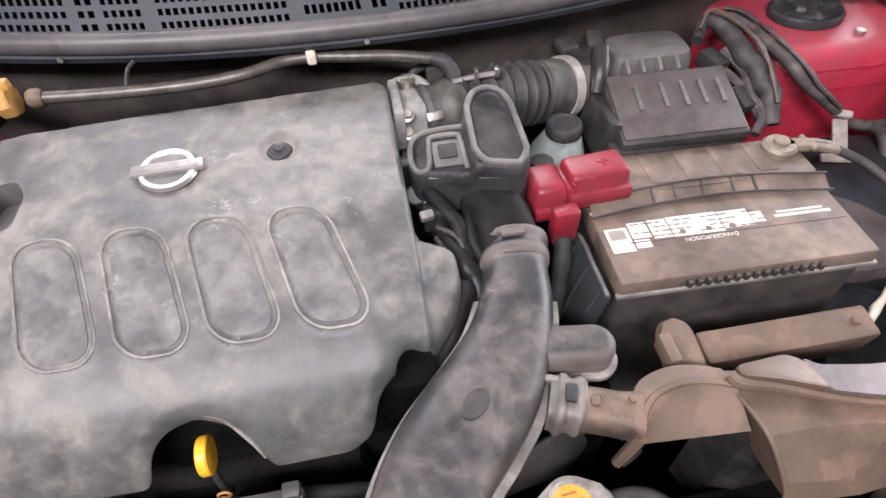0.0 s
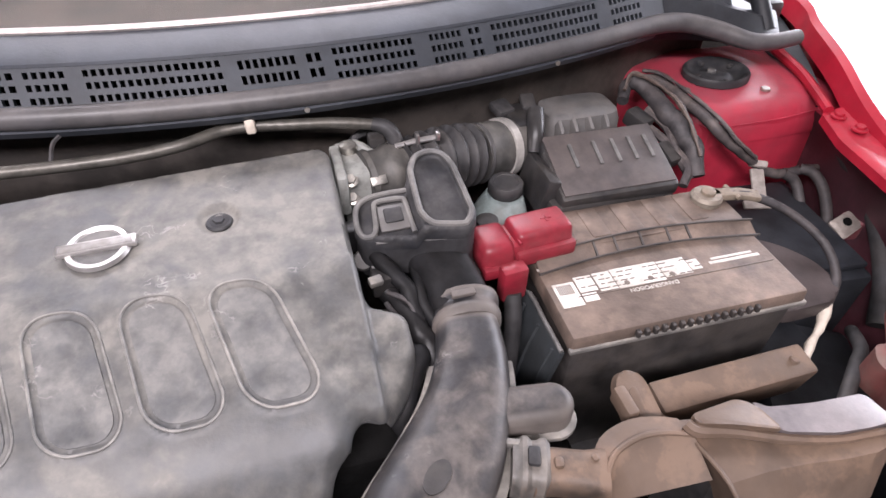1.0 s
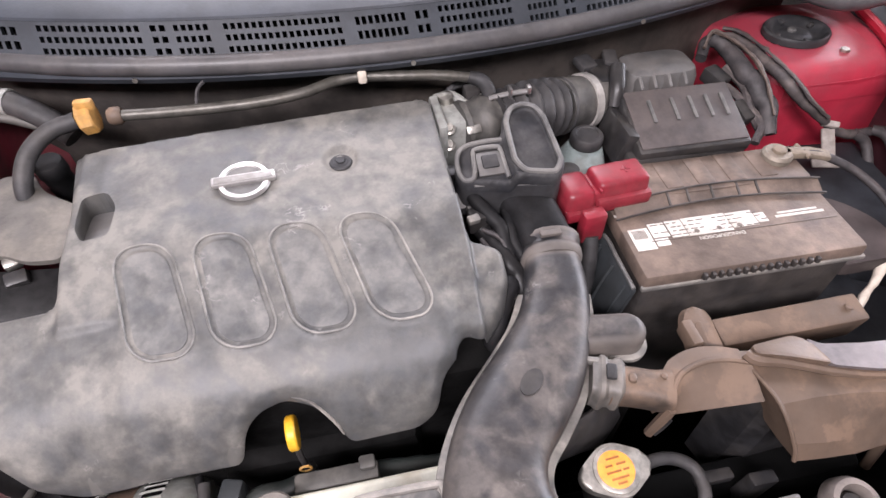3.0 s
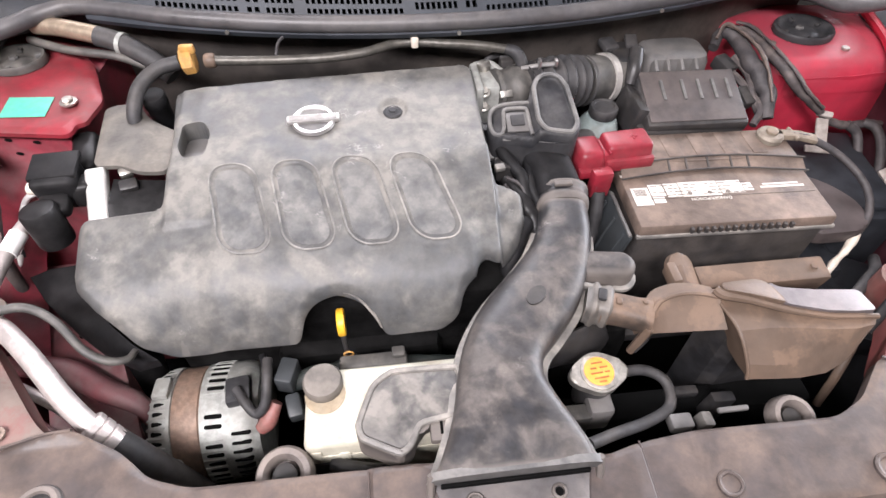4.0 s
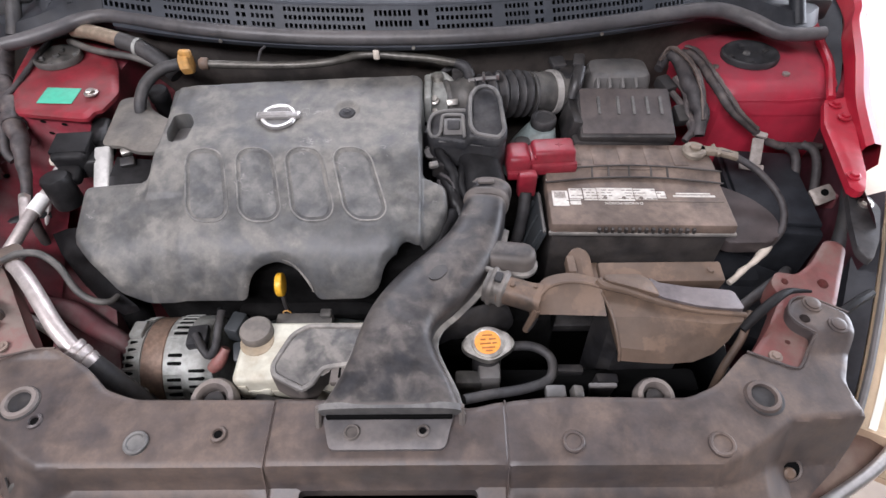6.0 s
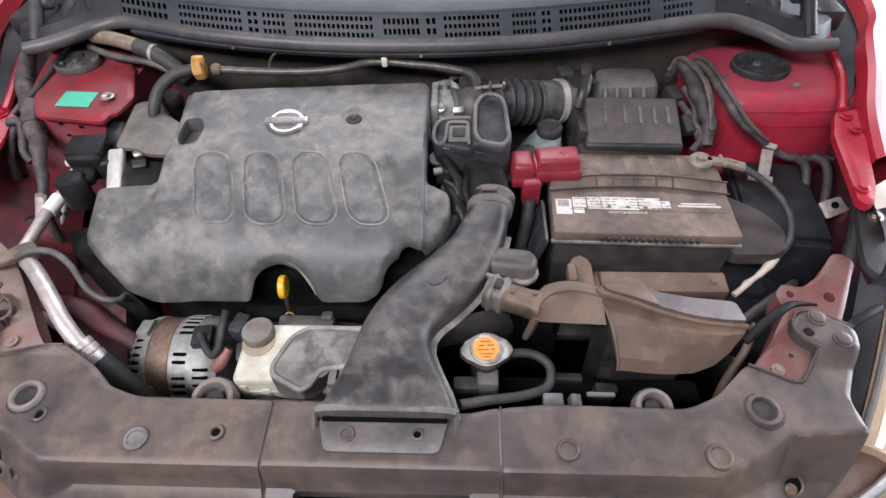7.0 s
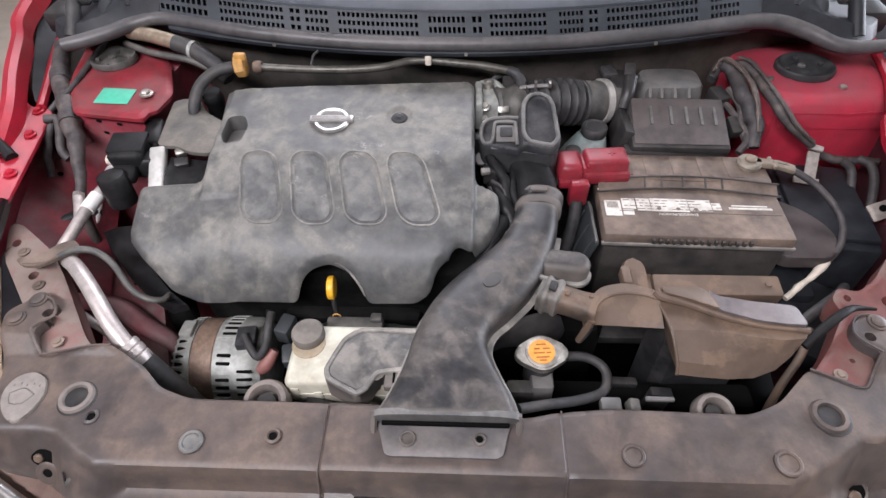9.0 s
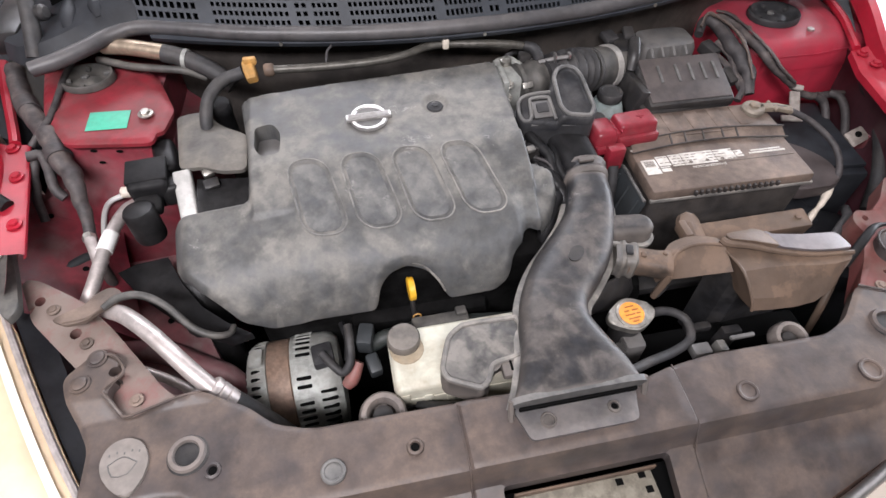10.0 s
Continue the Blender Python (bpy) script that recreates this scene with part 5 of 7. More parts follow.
part("ring", loft([oval((0.124 + 0.0036 * k, 0.164 - 0.0012 * k, 0.812), (0.37, 0.93, 0), (0, 0, 1), w, w, 4.5, 28) for k, w in enumerate((0.019, 0.0195, 0.0225, 0.0225, 0.0195, 0.0195, 0.0215, 0.0215, 0.018))]), surface("grey_joint_plastic", (0.06, 0.058, 0.055), 0.45, 0, 0.85, (0.22, 0.195, 0.17), 30, 0.3, 0.15, edge=0.5), clamp)
part("ring_block", box((0.140, 0.159, 0.834), (0.010, 0.016, 0.006), 0.002, (0, 0, -20)), RES, clamp)
part("ring_latch", box((0.158, 0.150, 0.829), (0.008, 0.010, 0.010), 0.003, (0, 0, -18)), DIRTY, clamp)
part("ring_hook", box((0.126, 0.178, 0.828), (0.028, 0.006, 0.008), 0.002, (0, 0, -20)), RIM, clamp)

# ---- throttle resonator ----
res = thing("throttle_resonator", (0.1, 0.43, 0.88), "dark grey moulded throttle resonator box with raised rims", "intake box")
res_line = fillet([(0.041, 0.398), (0.045, 0.422), (0.058, 0.431), (0.103, 0.434), (0.106, 0.446), (0.116, 0.461), (0.134, 0.465), (0.150, 0.459), (0.158, 0.441), (0.165, 0.382), (0.152, 0.367), (0.060, 0.383), (0.047, 0.384)], 0.010)
lobe_line = fillet([(0.106, 0.392), (0.107, 0.442), (0.117, 0.458), (0.134, 0.462), (0.149, 0.456), (0.156, 0.440), (0.162, 0.384), (0.151, 0.371), (0.115, 0.378)], 0.009)


def res_height(x, y):
    wide = np.clip((x - 0.100) / 0.008, 0, 1)
    s = nearest(res_line, x, y)[0]
    return 0.883 + 0.38 * (y - 0.36) + 0.013 * wide - 0.006 * np.clip((s - 0.004) / 0.004, 0, 1)


part("shell", sheet("shell", res_line, 0.0015, res_height, 0.010, r=0.004), RES, res, deg=70)
lobe_in = [(0.134 + (p[0] - 0.134) * 0.93, 0.415 + (p[1] - 0.415) * 0.96) for p in lobe_line]


def on_res_top(pts, lift):
    return [(p[0], p[1], 0.883 + 0.38 * (p[1] - 0.36) + lift) for p in pts]


part("rim", tube(on_res_top(lobe_in[::2] + lobe_in[:1], 0.0118), 0.0034, 8, 3), RIM_SOFT, res, "pale dusty rim round the lobe")
box_rim = [(0.102, 0.430), (0.080, 0.430), (0.059, 0.427), (0.048, 0.418), (0.045, 0.400), (0.049, 0.388), (0.058, 0.387), (0.063, 0.395), (0.0655, 0.415), (0.070, 0.422), (0.094, 0.422), (0.098, 0.416), (0.099, 0.396), (0.100, 0.384)]
part("rim", tube(on_res_top(box_rim, -0.0006), 0.0030, 8, 4), RIM_SOFT, res, "pale dusty rim round the box")
part("front_ledge", tube(on_res_top([(0.060, 0.384), (0.095, 0.381), (0.130, 0.374)], -0.006), 0.0022, 6, 4), RIM_SOFT, res)
part("frame_floor", turned(box((0.0825, 0.404, 0.8975), (0.030, 0.030, 0.004), 0.0015, (20, 0, 0)), Matrix()), SMOKY, res, "dusty square window floor")
part("frame_pad", box((0.083, 0.405, 0.900), (0.019, 0.017, 0.005), 0.002, (20, 0, 0)), RES, res)
part("underside", prism([(0.102 + (p[0] - 0.102) * 0.985, 0.412 + (p[1] - 0.412) * 0.98) for p in res_line], 0.842, 0.884, 0.002), RES, res)
for bx, by, bz in ((0.046, 0.392, 0.858), (0.062, 0.386, 0.852)):
    part("foot", lathe([(0.010, -0.012), (0.011, 0.0), (0.009, 0.004)], (bx, by, bz), (0, -0.7, 0.7), 16), SMOKY, res)
hose = thing("corrugated_hose", (0.21, 0.53, 0.86), "black corrugated rubber intake hose with steel band clamps", "hose")
part("bellows", tube([(0.118, 0.505, 0.882), (0.150, 0.514, 0.881), (0.186, 0.526, 0.874), (0.216, 0.536, 0.867)], [0.030, 0.034, 0.0355, 0.034], 28, 20, (0.0048, 7)), RUBBER, hose)
part("cuff", tube([(0.212, 0.535, 0.868), (0.240, 0.544, 0.863), (0.278, 0.556, 0.857)], 0.0365, 28, 4, (0.0012, 4)), DUSTY_RUBBER, hose, "dusty ribbed cuff")
part("band_clamp", tube([(0.250, 0.5472, 0.8617), (0.260, 0.5505, 0.8600)], 0.0388, 32, 2), surface("bright_band_steel", (0.72, 0.69, 0.65), 0.34, 0.6, 0.3, (0.4, 0.37, 0.34), 60, 0.08, 0.03), hose, "bright steel band clamp")
part("clamp_screw", tube([(0.109, 0.511, 0.911), (0.132, 0.506, 0.917), (0.154, 0.500, 0.922)], [0.003, 0.0035, 0.0035], 8, 3), CHROME, hose)
part("clamp_ear", box((0.133, 0.504, 0.921), (0.004, 0.010, 0.014), 0.001), CHROME, hose)
part("clamp_ear", box((0.155, 0.499, 0.925), (0.005, 0.009, 0.010), 0.001), CHROME, hose)
tb = thing("throttle_unit", (0.07, 0.51, 0.85), "cast aluminium throttle body beside the engine cover", "throttle")
part("casting", box((0.064, 0.515, 0.865), (0.045, 0.06, 0.07), 0.006), ALU, tb)
part("flange", box((0.042, 0.50, 0.885), (0.012, 0.07, 0.05), 0.004), ALU, tb)
part("bore", lathe([(0.033, -0.026), (0.034, -0.020), (0.031, -0.016), (0.031, -0.004), (0.034, 0.0), (0.034, 0.012), (0.031, 0.016), (0.031, 0.024)], (0.096, 0.508, 0.878), (1, 0.2, 0), 28), DUSTY_RUBBER, tb, "dusty ribbed throttle coupling")
part("coupling_band", box((0.082, 0.476, 0.893), (0.018, 0.004, 0.010), 0.001, (-40, 0, 8)), STEEL, tb, "bright clamp end")
for bz in (0.893, 0.868):
    bolt("casting_bolt", (0.052, 0.485, bz), 0.006, STEEL, tb, (0, -0.6, 0.8))
part("casting_rib", tube([(0.046, 0.545, 0.897), (0.066, 0.540, 0.903), (0.082, 0.520, 0.900)], 0.006, 8), ALU, tb)
part("casting_boss", lathe([(0.009, 0), (0.010, 0.002), (0.010, 0.010), (0.006, 0.012)], (0.058, 0.532, 0.899), n=18), STEEL, tb)
part("bore_clamp", lathe([(0.0335, -0.004), (0.0335, 0.004), (0.032, 0.005)], (0.106, 0.514, 0.877), (1, 0.2, 0), 28), STEEL, tb)
part("vacuum_stub", tube([(0.060, 0.548, 0.895), (0.075, 0.556, 0.905), (0.098, 0.556, 0.908)], 0.005, 8), RUBBER, tb)
part("wire_plug", box((0.092, 0.535, 0.905), (0.02, 0.02, 0.02), 0.004), BLACK, tb)

# air meter cluster between the hose and the fuse box
meter = thing("air_flow_meter", (0.285, 0.57, 0.86), "grey air flow sensor housing with a black plug", "sensor")
part("housing", box((0.287, 0.572, 0.865), (0.036, 0.06, 0.06), 0.008), BLACK, meter)
part("clear_lug", box((0.268, 0.588, 0.895), (0.026, 0.028, 0.012), 0.004, (10, 0, 15)), RUBBER, meter)
part("clear_lug", box((0.305, 0.590, 0.898), (0.020, 0.030, 0.010), 0.004, (10, 0, -10)), RUBBER, meter)
part("plug", tube([(0.300, 0.555, 0.905), (0.292, 0.530, 0.890), (0.285, 0.515, 0.870)], [0.011, 0.011, 0.008], 10), BLACK, meter)

# ---- brake fluid bottle ----
bottle = thing("fluid_reservoir", (0.225, 0.45, 0.79), "pale cloudy fluid bottle with a dark screw cap", "reservoir")
part("tank", loft([oval((0.205 + 0.028 * t, 0.440 + 0.034 * t, 0.79 + 0.055 * t), (1, 0, 0), (0, 1, 0), 0.042 - 0.020 * t ** 2, 0.038 - 0.016 * t ** 2, 2.6, 24) for t in (0, 0.2, 0.4, 0.6, 0.8, 0.93, 1.0)]), MILKY, bottle)
part("screw_cap", lathe([(0.020, 0.004), (0.0215, 0.006), (0.0215, 0.017), (0.0195, 0.020), (0.015, 0.0205), (0.014, 0.0195)], (0.235, 0.477, 0.842), n=30), RUBBER, bottle, "dusty black ribbed screw cap")
solo("fluid_hose", tube([(0.212, 0.435, 0.80), (0.195, 0.420, 0.815), (0.190, 0.425, 0.79)], 0.009, 10), MILKY, "short pale fluid hose", "hose")
solo("fluid_fitting", lathe([(0.012, 0), (0.013, 0.012), (0.009, 0.014)], (0.196, 0.432, 0.835), n=18), RUBBER, "small black rubber fitting", "fitting")

# ---- battery ----
BT = Matrix.Translation((0.361, 0.343, 0)) @ pose(0, 0, 0, 0, 0, -1.6)
bat = thing("battery", (0.361, 0.343, 0.60), "dusty brown-black car battery with worn white labels", "battery")
part("case", turned(box((0, 0, 0.705), (0.262, 0.168, 0.215), 0.006), BT), BATTERY_CASE, bat)
part("lid", turned(box((0, 0, 0.819), (0.272, 0.178, 0.022), 0.004, top=(0.99, 0.98)), BT), BATTERY_TOP, bat)
part("lid_step", turned(box((0, 0.055, 0.834), (0.262, 0.062, 0.012), 0.003), BT), BATTERY_TOP, bat)
part("rim", turned(box((0, -0.088, 0.812), (0.274, 0.006, 0.006), 0.0015), BT), RIM, bat, "pale worn lid edge")
for k in range(15):
    part("tooth", turned(box((-0.065 + 0.0098 * k, -0.0895, 0.8215), (0.0046, 0.007, 0.008), 0.001), BT), BATTERY_CASE, bat)
for k in range(5):
    part("lid_ridge", turned(box((-0.088 + 0.042 * k, 0.058, 0.8385), (0.024, 0.050, 0.006), 0.0026), BT), BATTERY_TOP, bat)
part("lid_line", turned(box((0.01, -0.038, 0.8302), (0.235, 0.0016, 0.001), 0.0003), BT), INK, bat)

# hold-down strap, bowed across the lid
strap = thing("battery_strap", (0.36, 0.35, 0.83), "black bowed battery hold-down strap with square windows", "strap")


def strap_y(u):
    return -0.008 + 0.020 * math.cos(1.25 * u / 0.136)


for k, off in ((0, 0.0), (1, 0.019)):
    part("rail", turned(tube([(u, strap_y(u) + off, 0.8335 + (0.0085 if k else 0.001)) for u in np.linspace(-0.136, 0.136, 9)], 0.0014, 6, 4), BT), BATTERY_CASE, strap)
for u in (-0.062, -0.036, -0.004, 0.030, 0.055):
    part("rung", turned(box((u, strap_y(u) + 0.0098, 0.8370), (0.0030, 0.020, 0.0022), 0.0006, (24, 0, 0)), BT), BATTERY_CASE, strap)
part("band", turned(raw([(u, strap_y(u) + dy, 0.832 + dz) for u in np.linspace(-0.134, 0.134, 19) for dy, dz in ((0.0, 0), (0.019, 0.0085))], [(2 * i, 2 * i + 2, 2 * i + 3, 2 * i + 1) for i in range(18)]), BT), BATTERY_TOP, strap)

labels = thing("battery_label", (0.32, 0.32, 0.83), "worn white paper labels with small print on the battery", "label")


def sticker(name, u0, v0, u1, v1, material, parent, z=0.8302):
    return part(name, turned(box(((u0 + u1) / 2, (v0 + v1) / 2, z), (abs(u1 - u0), abs(v1 - v0), 0.0006), 0.0002), BT), material, parent)


sticker("barcode_label", -0.128, -0.049, -0.104, -0.016, PAPER, labels)
sticker("square_label", -0.102, -0.033, -0.082, -0.011, PAPER, labels)
sticker("square_label", -0.102, -0.046, -0.086, -0.035, PAPER, labels)
sticker("print_label", -0.080, -0.036, -0.060, -0.010, PAPER, labels)
sticker("print_label", -0.059, -0.037, -0.004, -0.009, PAPER, labels)
sticker("print_label", -0.003, -0.034, 0.030, -0.010, PAPER, labels)
sticker("torn_label", 0.031, -0.031, 0.044, -0.016, PAPER, labels)
for k in range(9):
    sticker("bar", -0.1245 + 0.0019 * k, -0.032, -0.1235 + 0.0019 * k, -0.019, INK, labels, 0.8307)
rng = random.Random(5)
for row in range(4):
    u = -0.099
    while u < 0.036:
        w = rng.uniform(0.004, 0.012)
        if rng.random() < 0.82:
            sticker("print_bar", u, -0.0135 - 0.0062 * row, u + w, -0.0147 - 0.0062 * row, INK, labels, 0.8307)
        u += w + rng.uniform(0.0015, 0.004)
for u in (-0.048, -0.020, 0.006):
    part("print_sign", turned(lathe([(0.0032, 0), (0.0032, 0.0004), (0.0024, 0.0005)], (u, -0.031, 0.8304), n=16), BT), INK, labels)
sticker("white_streak", 0.055, -0.028, 0.118, -0.024, PAPER, labels)
sticker("white_streak", 0.060, -0.022, 0.112, -0.019, PAPER, labels)
sticker("white_streak", -0.135, 0.006, -0.118, 0.010, PAPER, labels, 0.8312)
lettering("warning_words", "DANGER/POISON", tuple(BT @ Vector((-0.022, -0.0425, 0.8306))), 0.0072, PAPER, labels, 178.4)

red = thing("terminal_cover", (0.22, 0.38, 0.82), "bright red plastic positive terminal cover", "terminal cover")
part("left_block", box((0.1845, 0.3860, 0.8485), (0.041, 0.056, 0.036), 0.008, (0, 0, 3), top=(0.86, 0.80), seg=3), RED_CAP, red)
part("right_block", box((0.2385, 0.3895, 0.8545), (0.070, 0.048, 0.036), 0.006, (0, 0, 4), top=(0.93, 0.78), seg=3), RED_CAP, red)
part("right_skirt", box((0.2395, 0.3750, 0.8440), (0.071, 0.026, 0.020), 0.004, (0, 0, 4)), RED_CAP, red)
part("bridge", box((0.207, 0.386, 0.848), (0.020, 0.040, 0.026), 0.004), RED_CAP, red)
part("hinge_rib", box((0.2075, 0.383, 0.8640), (0.0030, 0.036, 0.005), 0.0012, (0, 0, 3)), RED_CAP, red)
part("left_step", box((0.186, 0.360, 0.838), (0.040, 0.012, 0.014), 0.003, (0, 0, 3)), RED_CAP, red)
part("tongue", box((0.1965, 0.350, 0.828), (0.029, 0.018, 0.044), 0.004, (0, 0, 4)), RED_CAP, red)
part("plus_mark", join(box((0.246, 0.3905, 0.8728), (0.012, 0.003, 0.001), 0.0003), box((0.246, 0.3905, 0.8728), (0.003, 0.012, 0.001), 0.0003)), RED_CAP, red)
part("latch_slot", box((0.224, 0.3622, 0.848), (0.008, 0.001, 0.0025), 0.0003, (0, 0, 4)), SHADE_BLACK, red)
part("positive_cable", tube([(0.196, 0.345, 0.815), (0.192, 0.325, 0.78), (0.180, 0.30, 0.72)], 0.010, 10), RUBBER, red)

neg = thing("negative_clamp", (0.478, 0.41, 0.84), "dusty lead negative battery clamp with earth cable", "battery clamp")
part("ring", lathe([(0.010, 0), (0.018, 0), (0.019, 0.008), (0.016, 0.012), (0.010, 0.012)], (0.468, 0.404, 0.839), n=24), surface("dusty_lead", (0.25, 0.225, 0.185), 0.5, 0.3, 0.6, (0.23, 0.18, 0.14), 40, 0.2, 0.2), neg)
LEAD = surface("corroded_lead", (0.20, 0.165, 0.125), 0.6, 0.1, 0.7, (0.22, 0.165, 0.12), 45, 0.2, 0.3)
part("post", lathe([(0.009, 0), (0.0085, 0.016), (0.007, 0.017)], (0.468, 0.404, 0.839), n=18), LEAD, neg)
part("jaw", box((0.492, 0.402, 0.846), (0.036, 0.016, 0.010), 0.003, (0, 0, -12)), LEAD, neg)
part("cable_lug", box((0.520, 0.395, 0.845), (0.030, 0.018, 0.008), 0.003, (0, 6, -20)), LEAD, neg, "dull crimped cable lug")
part("jaw_bolt", tube([(0.500, 0.414, 0.848), (0.502, 0.388, 0.848)], 0.003, 8, 2), LEAD, neg)
earth = [(0.500, 0.400, 0.846), (0.530, 0.392, 0.842), (0.568, 0.366, 0.828), (0.592, 0.325, 0.808), (0.590, 0.290, 0.785), (0.569, 0.269, 0.765)]
part("earth_cable", tube(earth, 0.0054, 12), TAPE, neg, "black earth cable")
part("white_sleeve", tube([(0.570, 0.270, 0.766), (0.542, 0.247, 0.755), (0.498, 0.216, 0.741)], [0.0055, 0.0062, 0.0042], 10, wobble=0.5), BONE, neg, "bone white cable sleeve")

tray = thing("battery_tray", (0.36, 0.33, 0.58), "black plastic battery tray and shield", "battery tray")
part("side_apron", prism(fillet([(0.492, 0.410), (0.530, 0.388), (0.568, 0.360), (0.590, 0.322), (0.590, 0.288), (0.570, 0.262), (0.492, 0.262)], 0.02), 0.760, 0.782, 0.004), surface("brown_black_apron", (0.040, 0.032, 0.031), 0.5, 0, 0.8, (0.085, 0.068, 0.066), 16, 0.25, 0.15, low=0.3), tray, "dusty brown-black apron beside the battery")
part("base", box((0.36, 0.34, 0.59), (0.30, 0.21, 0.02), 0.004), BLACK, tray)
part("shield", loft([[Vector((0.2195 - 0.012 * k, y0, z)), Vector((0.2150 - 0.012 * k, y0, z)), Vector((0.2150 - 0.012 * k, y1, z)), Vector((0.2195 - 0.012 * k, y1, z))] for k, (y0, y1, z) in enumerate(((0.262, 0.352, 0.806), (0.258, 0.368, 0.770), (0.256, 0.380, 0.700), (0.256, 0.380, 0.600)))]), SHIELD, tray, "blue-black side shield")
part("shield_lip", tube([(0.217, 0.264, 0.8075), (0.217, 0.305, 0.808), (0.2165, 0.350, 0.8065), (0.209, 0.370, 0.770)], 0.0026, 8), RIM_SOFT, tray)
for k in range(3):
    part("shield_rib", tube([(0.2135 - 0.002 * k, 0.275 + 0.032 * k, 0.800), (0.2035 - 0.002 * k, 0.274 + 0.032 * k, 0.765), (0.1920 - 0.002 * k, 0.273 + 0.032 * k, 0.70)], 0.0024, 6), SHIELD, tray)

# ---- fuse box ----
fuse = thing("fuse_box", (0.37, 0.48, 0.80), "dusty black fuse box with a ribbed sloping lid", "fuse box")
FZ = Matrix.Translation((0.3685, 0.478, 0.860)) @ pose(0, 0, 0, 19, 0, -1.5)
part("lid", turned(box((0, 0, 0), (0.160, 0.102, 0.022), 0.005, top=(0.97, 0.96)), FZ), BLACK, fuse)
part("lid_face", turned(box((0, 0.002, 0.0115), (0.148, 0.090, 0.003), 0.0015), FZ), surface("dusty_lid", (0.042, 0.038, 0.040), 0.40, 0, 0.8, (0.118, 0.097, 0.090), 22, 0.3, 0.12, low=0.4), fuse)
for u in (-0.044, -0.012, 0.013, 0.036, 0.058):
    part("lid_rib", turned(box((u, 0.012, 0.0135), (0.0055, 0.036, 0.004), 0.0019), FZ), RIM_SOFT, fuse)
part("base", box((0.362, 0.48, 0.80), (0.165, 0.10, 0.09), 0.006), BLACK, fuse)
part("side_lug", box((0.282, 0.485, 0.845), (0.018, 0.07, 0.05), 0.004, (0, 14, 0)), BLACK, fuse)
for k in range(16):
    part("edge_tooth", turned(box((-0.068 + 0.009 * k, -0.055, -0.008), (0.005, 0.006, 0.006), 0.001), FZ), BLACK, fuse)
relay = thing("relay_box", (0.39, 0.58, 0.84), "dusty black moulded relay box behind the fuse box", "relay box")
part("lid", loft([oval((0.374, 0.580, z), (1, 0, 0), (0, 1, 0), w, w * 0.62, 4.5, 28) for z, w in ((0.82, 0.058), (0.876, 0.055), (0.888, 0.050), (0.891, 0.043))]), SMOKY, relay)
for u in (0.332, 0.352, 0.374, 0.397):
    part("lid_ridge", box((u, 0.547, 0.872), (0.006, 0.020, 0.034), 0.0028, (32, 0, 0)), SMOKY, relay)
part("lid_step", box((0.412, 0.586, 0.872), (0.030, 0.050, 0.03), 0.006, (0, 18, 0)), SMOKY, relay)


# ---- air box and tray in front of the battery ----
air = thing("air_cleaner", (0.33, 0.11, 0.70), "brown dust-caked air box with a curved horn and lilac lid", "air cleaner")
neck = spline([(0.140, 0.156, 0.0180, 0.813), (0.160, 0.150, 0.0178, 0.813), (0.180, 0.142, 0.0180, 0.813), (0.196, 0.138, 0.0205, 0.812)], 4)
part("horn_neck", loft([oval((r_[0], r_[1], r_[3]), (0.30, 0.95, 0), (0, 0, 1), r_[2], 0.0170, 3.0, 28) for r_ in neck]), DIRTY, air, "round intake neck")
part("neck_nub", lathe([(0.0035, 0), (0.003, 0.004), (0.001, 0.005)], (0.188, 0.146, 0.828), n=12), DIRTY, air)
# the horn: a flat lit face below an arched ridge, a band above it, dark underneath
ridge = spline([(0.184, 0.123, 0.820), (0.191, 0.130, 0.825), (0.204, 0.143, 0.829), (0.222, 0.149, 0.831), (0.240, 0.150, 0.832), (0.258, 0.146, 0.833), (0.274, 0.139, 0.834)], 3)
horn_rows = []
for x, y, z in ridge:
    t = (x - 0.184) / 0.09
    foot = Vector((0.188 + 0.091 * t, 0.118 - 0.008 * t, 0.806 + 0.006 * t))
    horn_rows.append([Vector((x, y + 0.022, 0.780)), Vector((x - 0.002, y + 0.020, z - 0.004)), Vector((x, y + 0.004, z)), Vector((x, y - 0.001, z - 0.001)), foot, foot + Vector((0, 0.012, -0.016)), Vector((x, y + 0.010, 0.780))])
part("horn", loft(horn_rows), DIRTY, air, "curved intake horn with a flat front face", 25)
part("crest_bead", tube([(x, y + 0.001, z + 0.0005) for x, y, z in ridge], 0.0028, 8, 2), DIRTY, air, "moulded seam ridge over the horn")
part("flap", tube([(0.189, 0.121, 0.812), (0.186, 0.121, 0.795), (0.179, 0.121, 0.764)], [0.0050, 0.0058, 0.0050], 8, 3), DIRTY, air, "small hanging flap")
part("flap_groove", tube([(0.1895, 0.1150, 0.800), (0.1865, 0.1150, 0.786), (0.1815, 0.1155, 0.770)], 0.0014, 6, 3), BLACK, air)
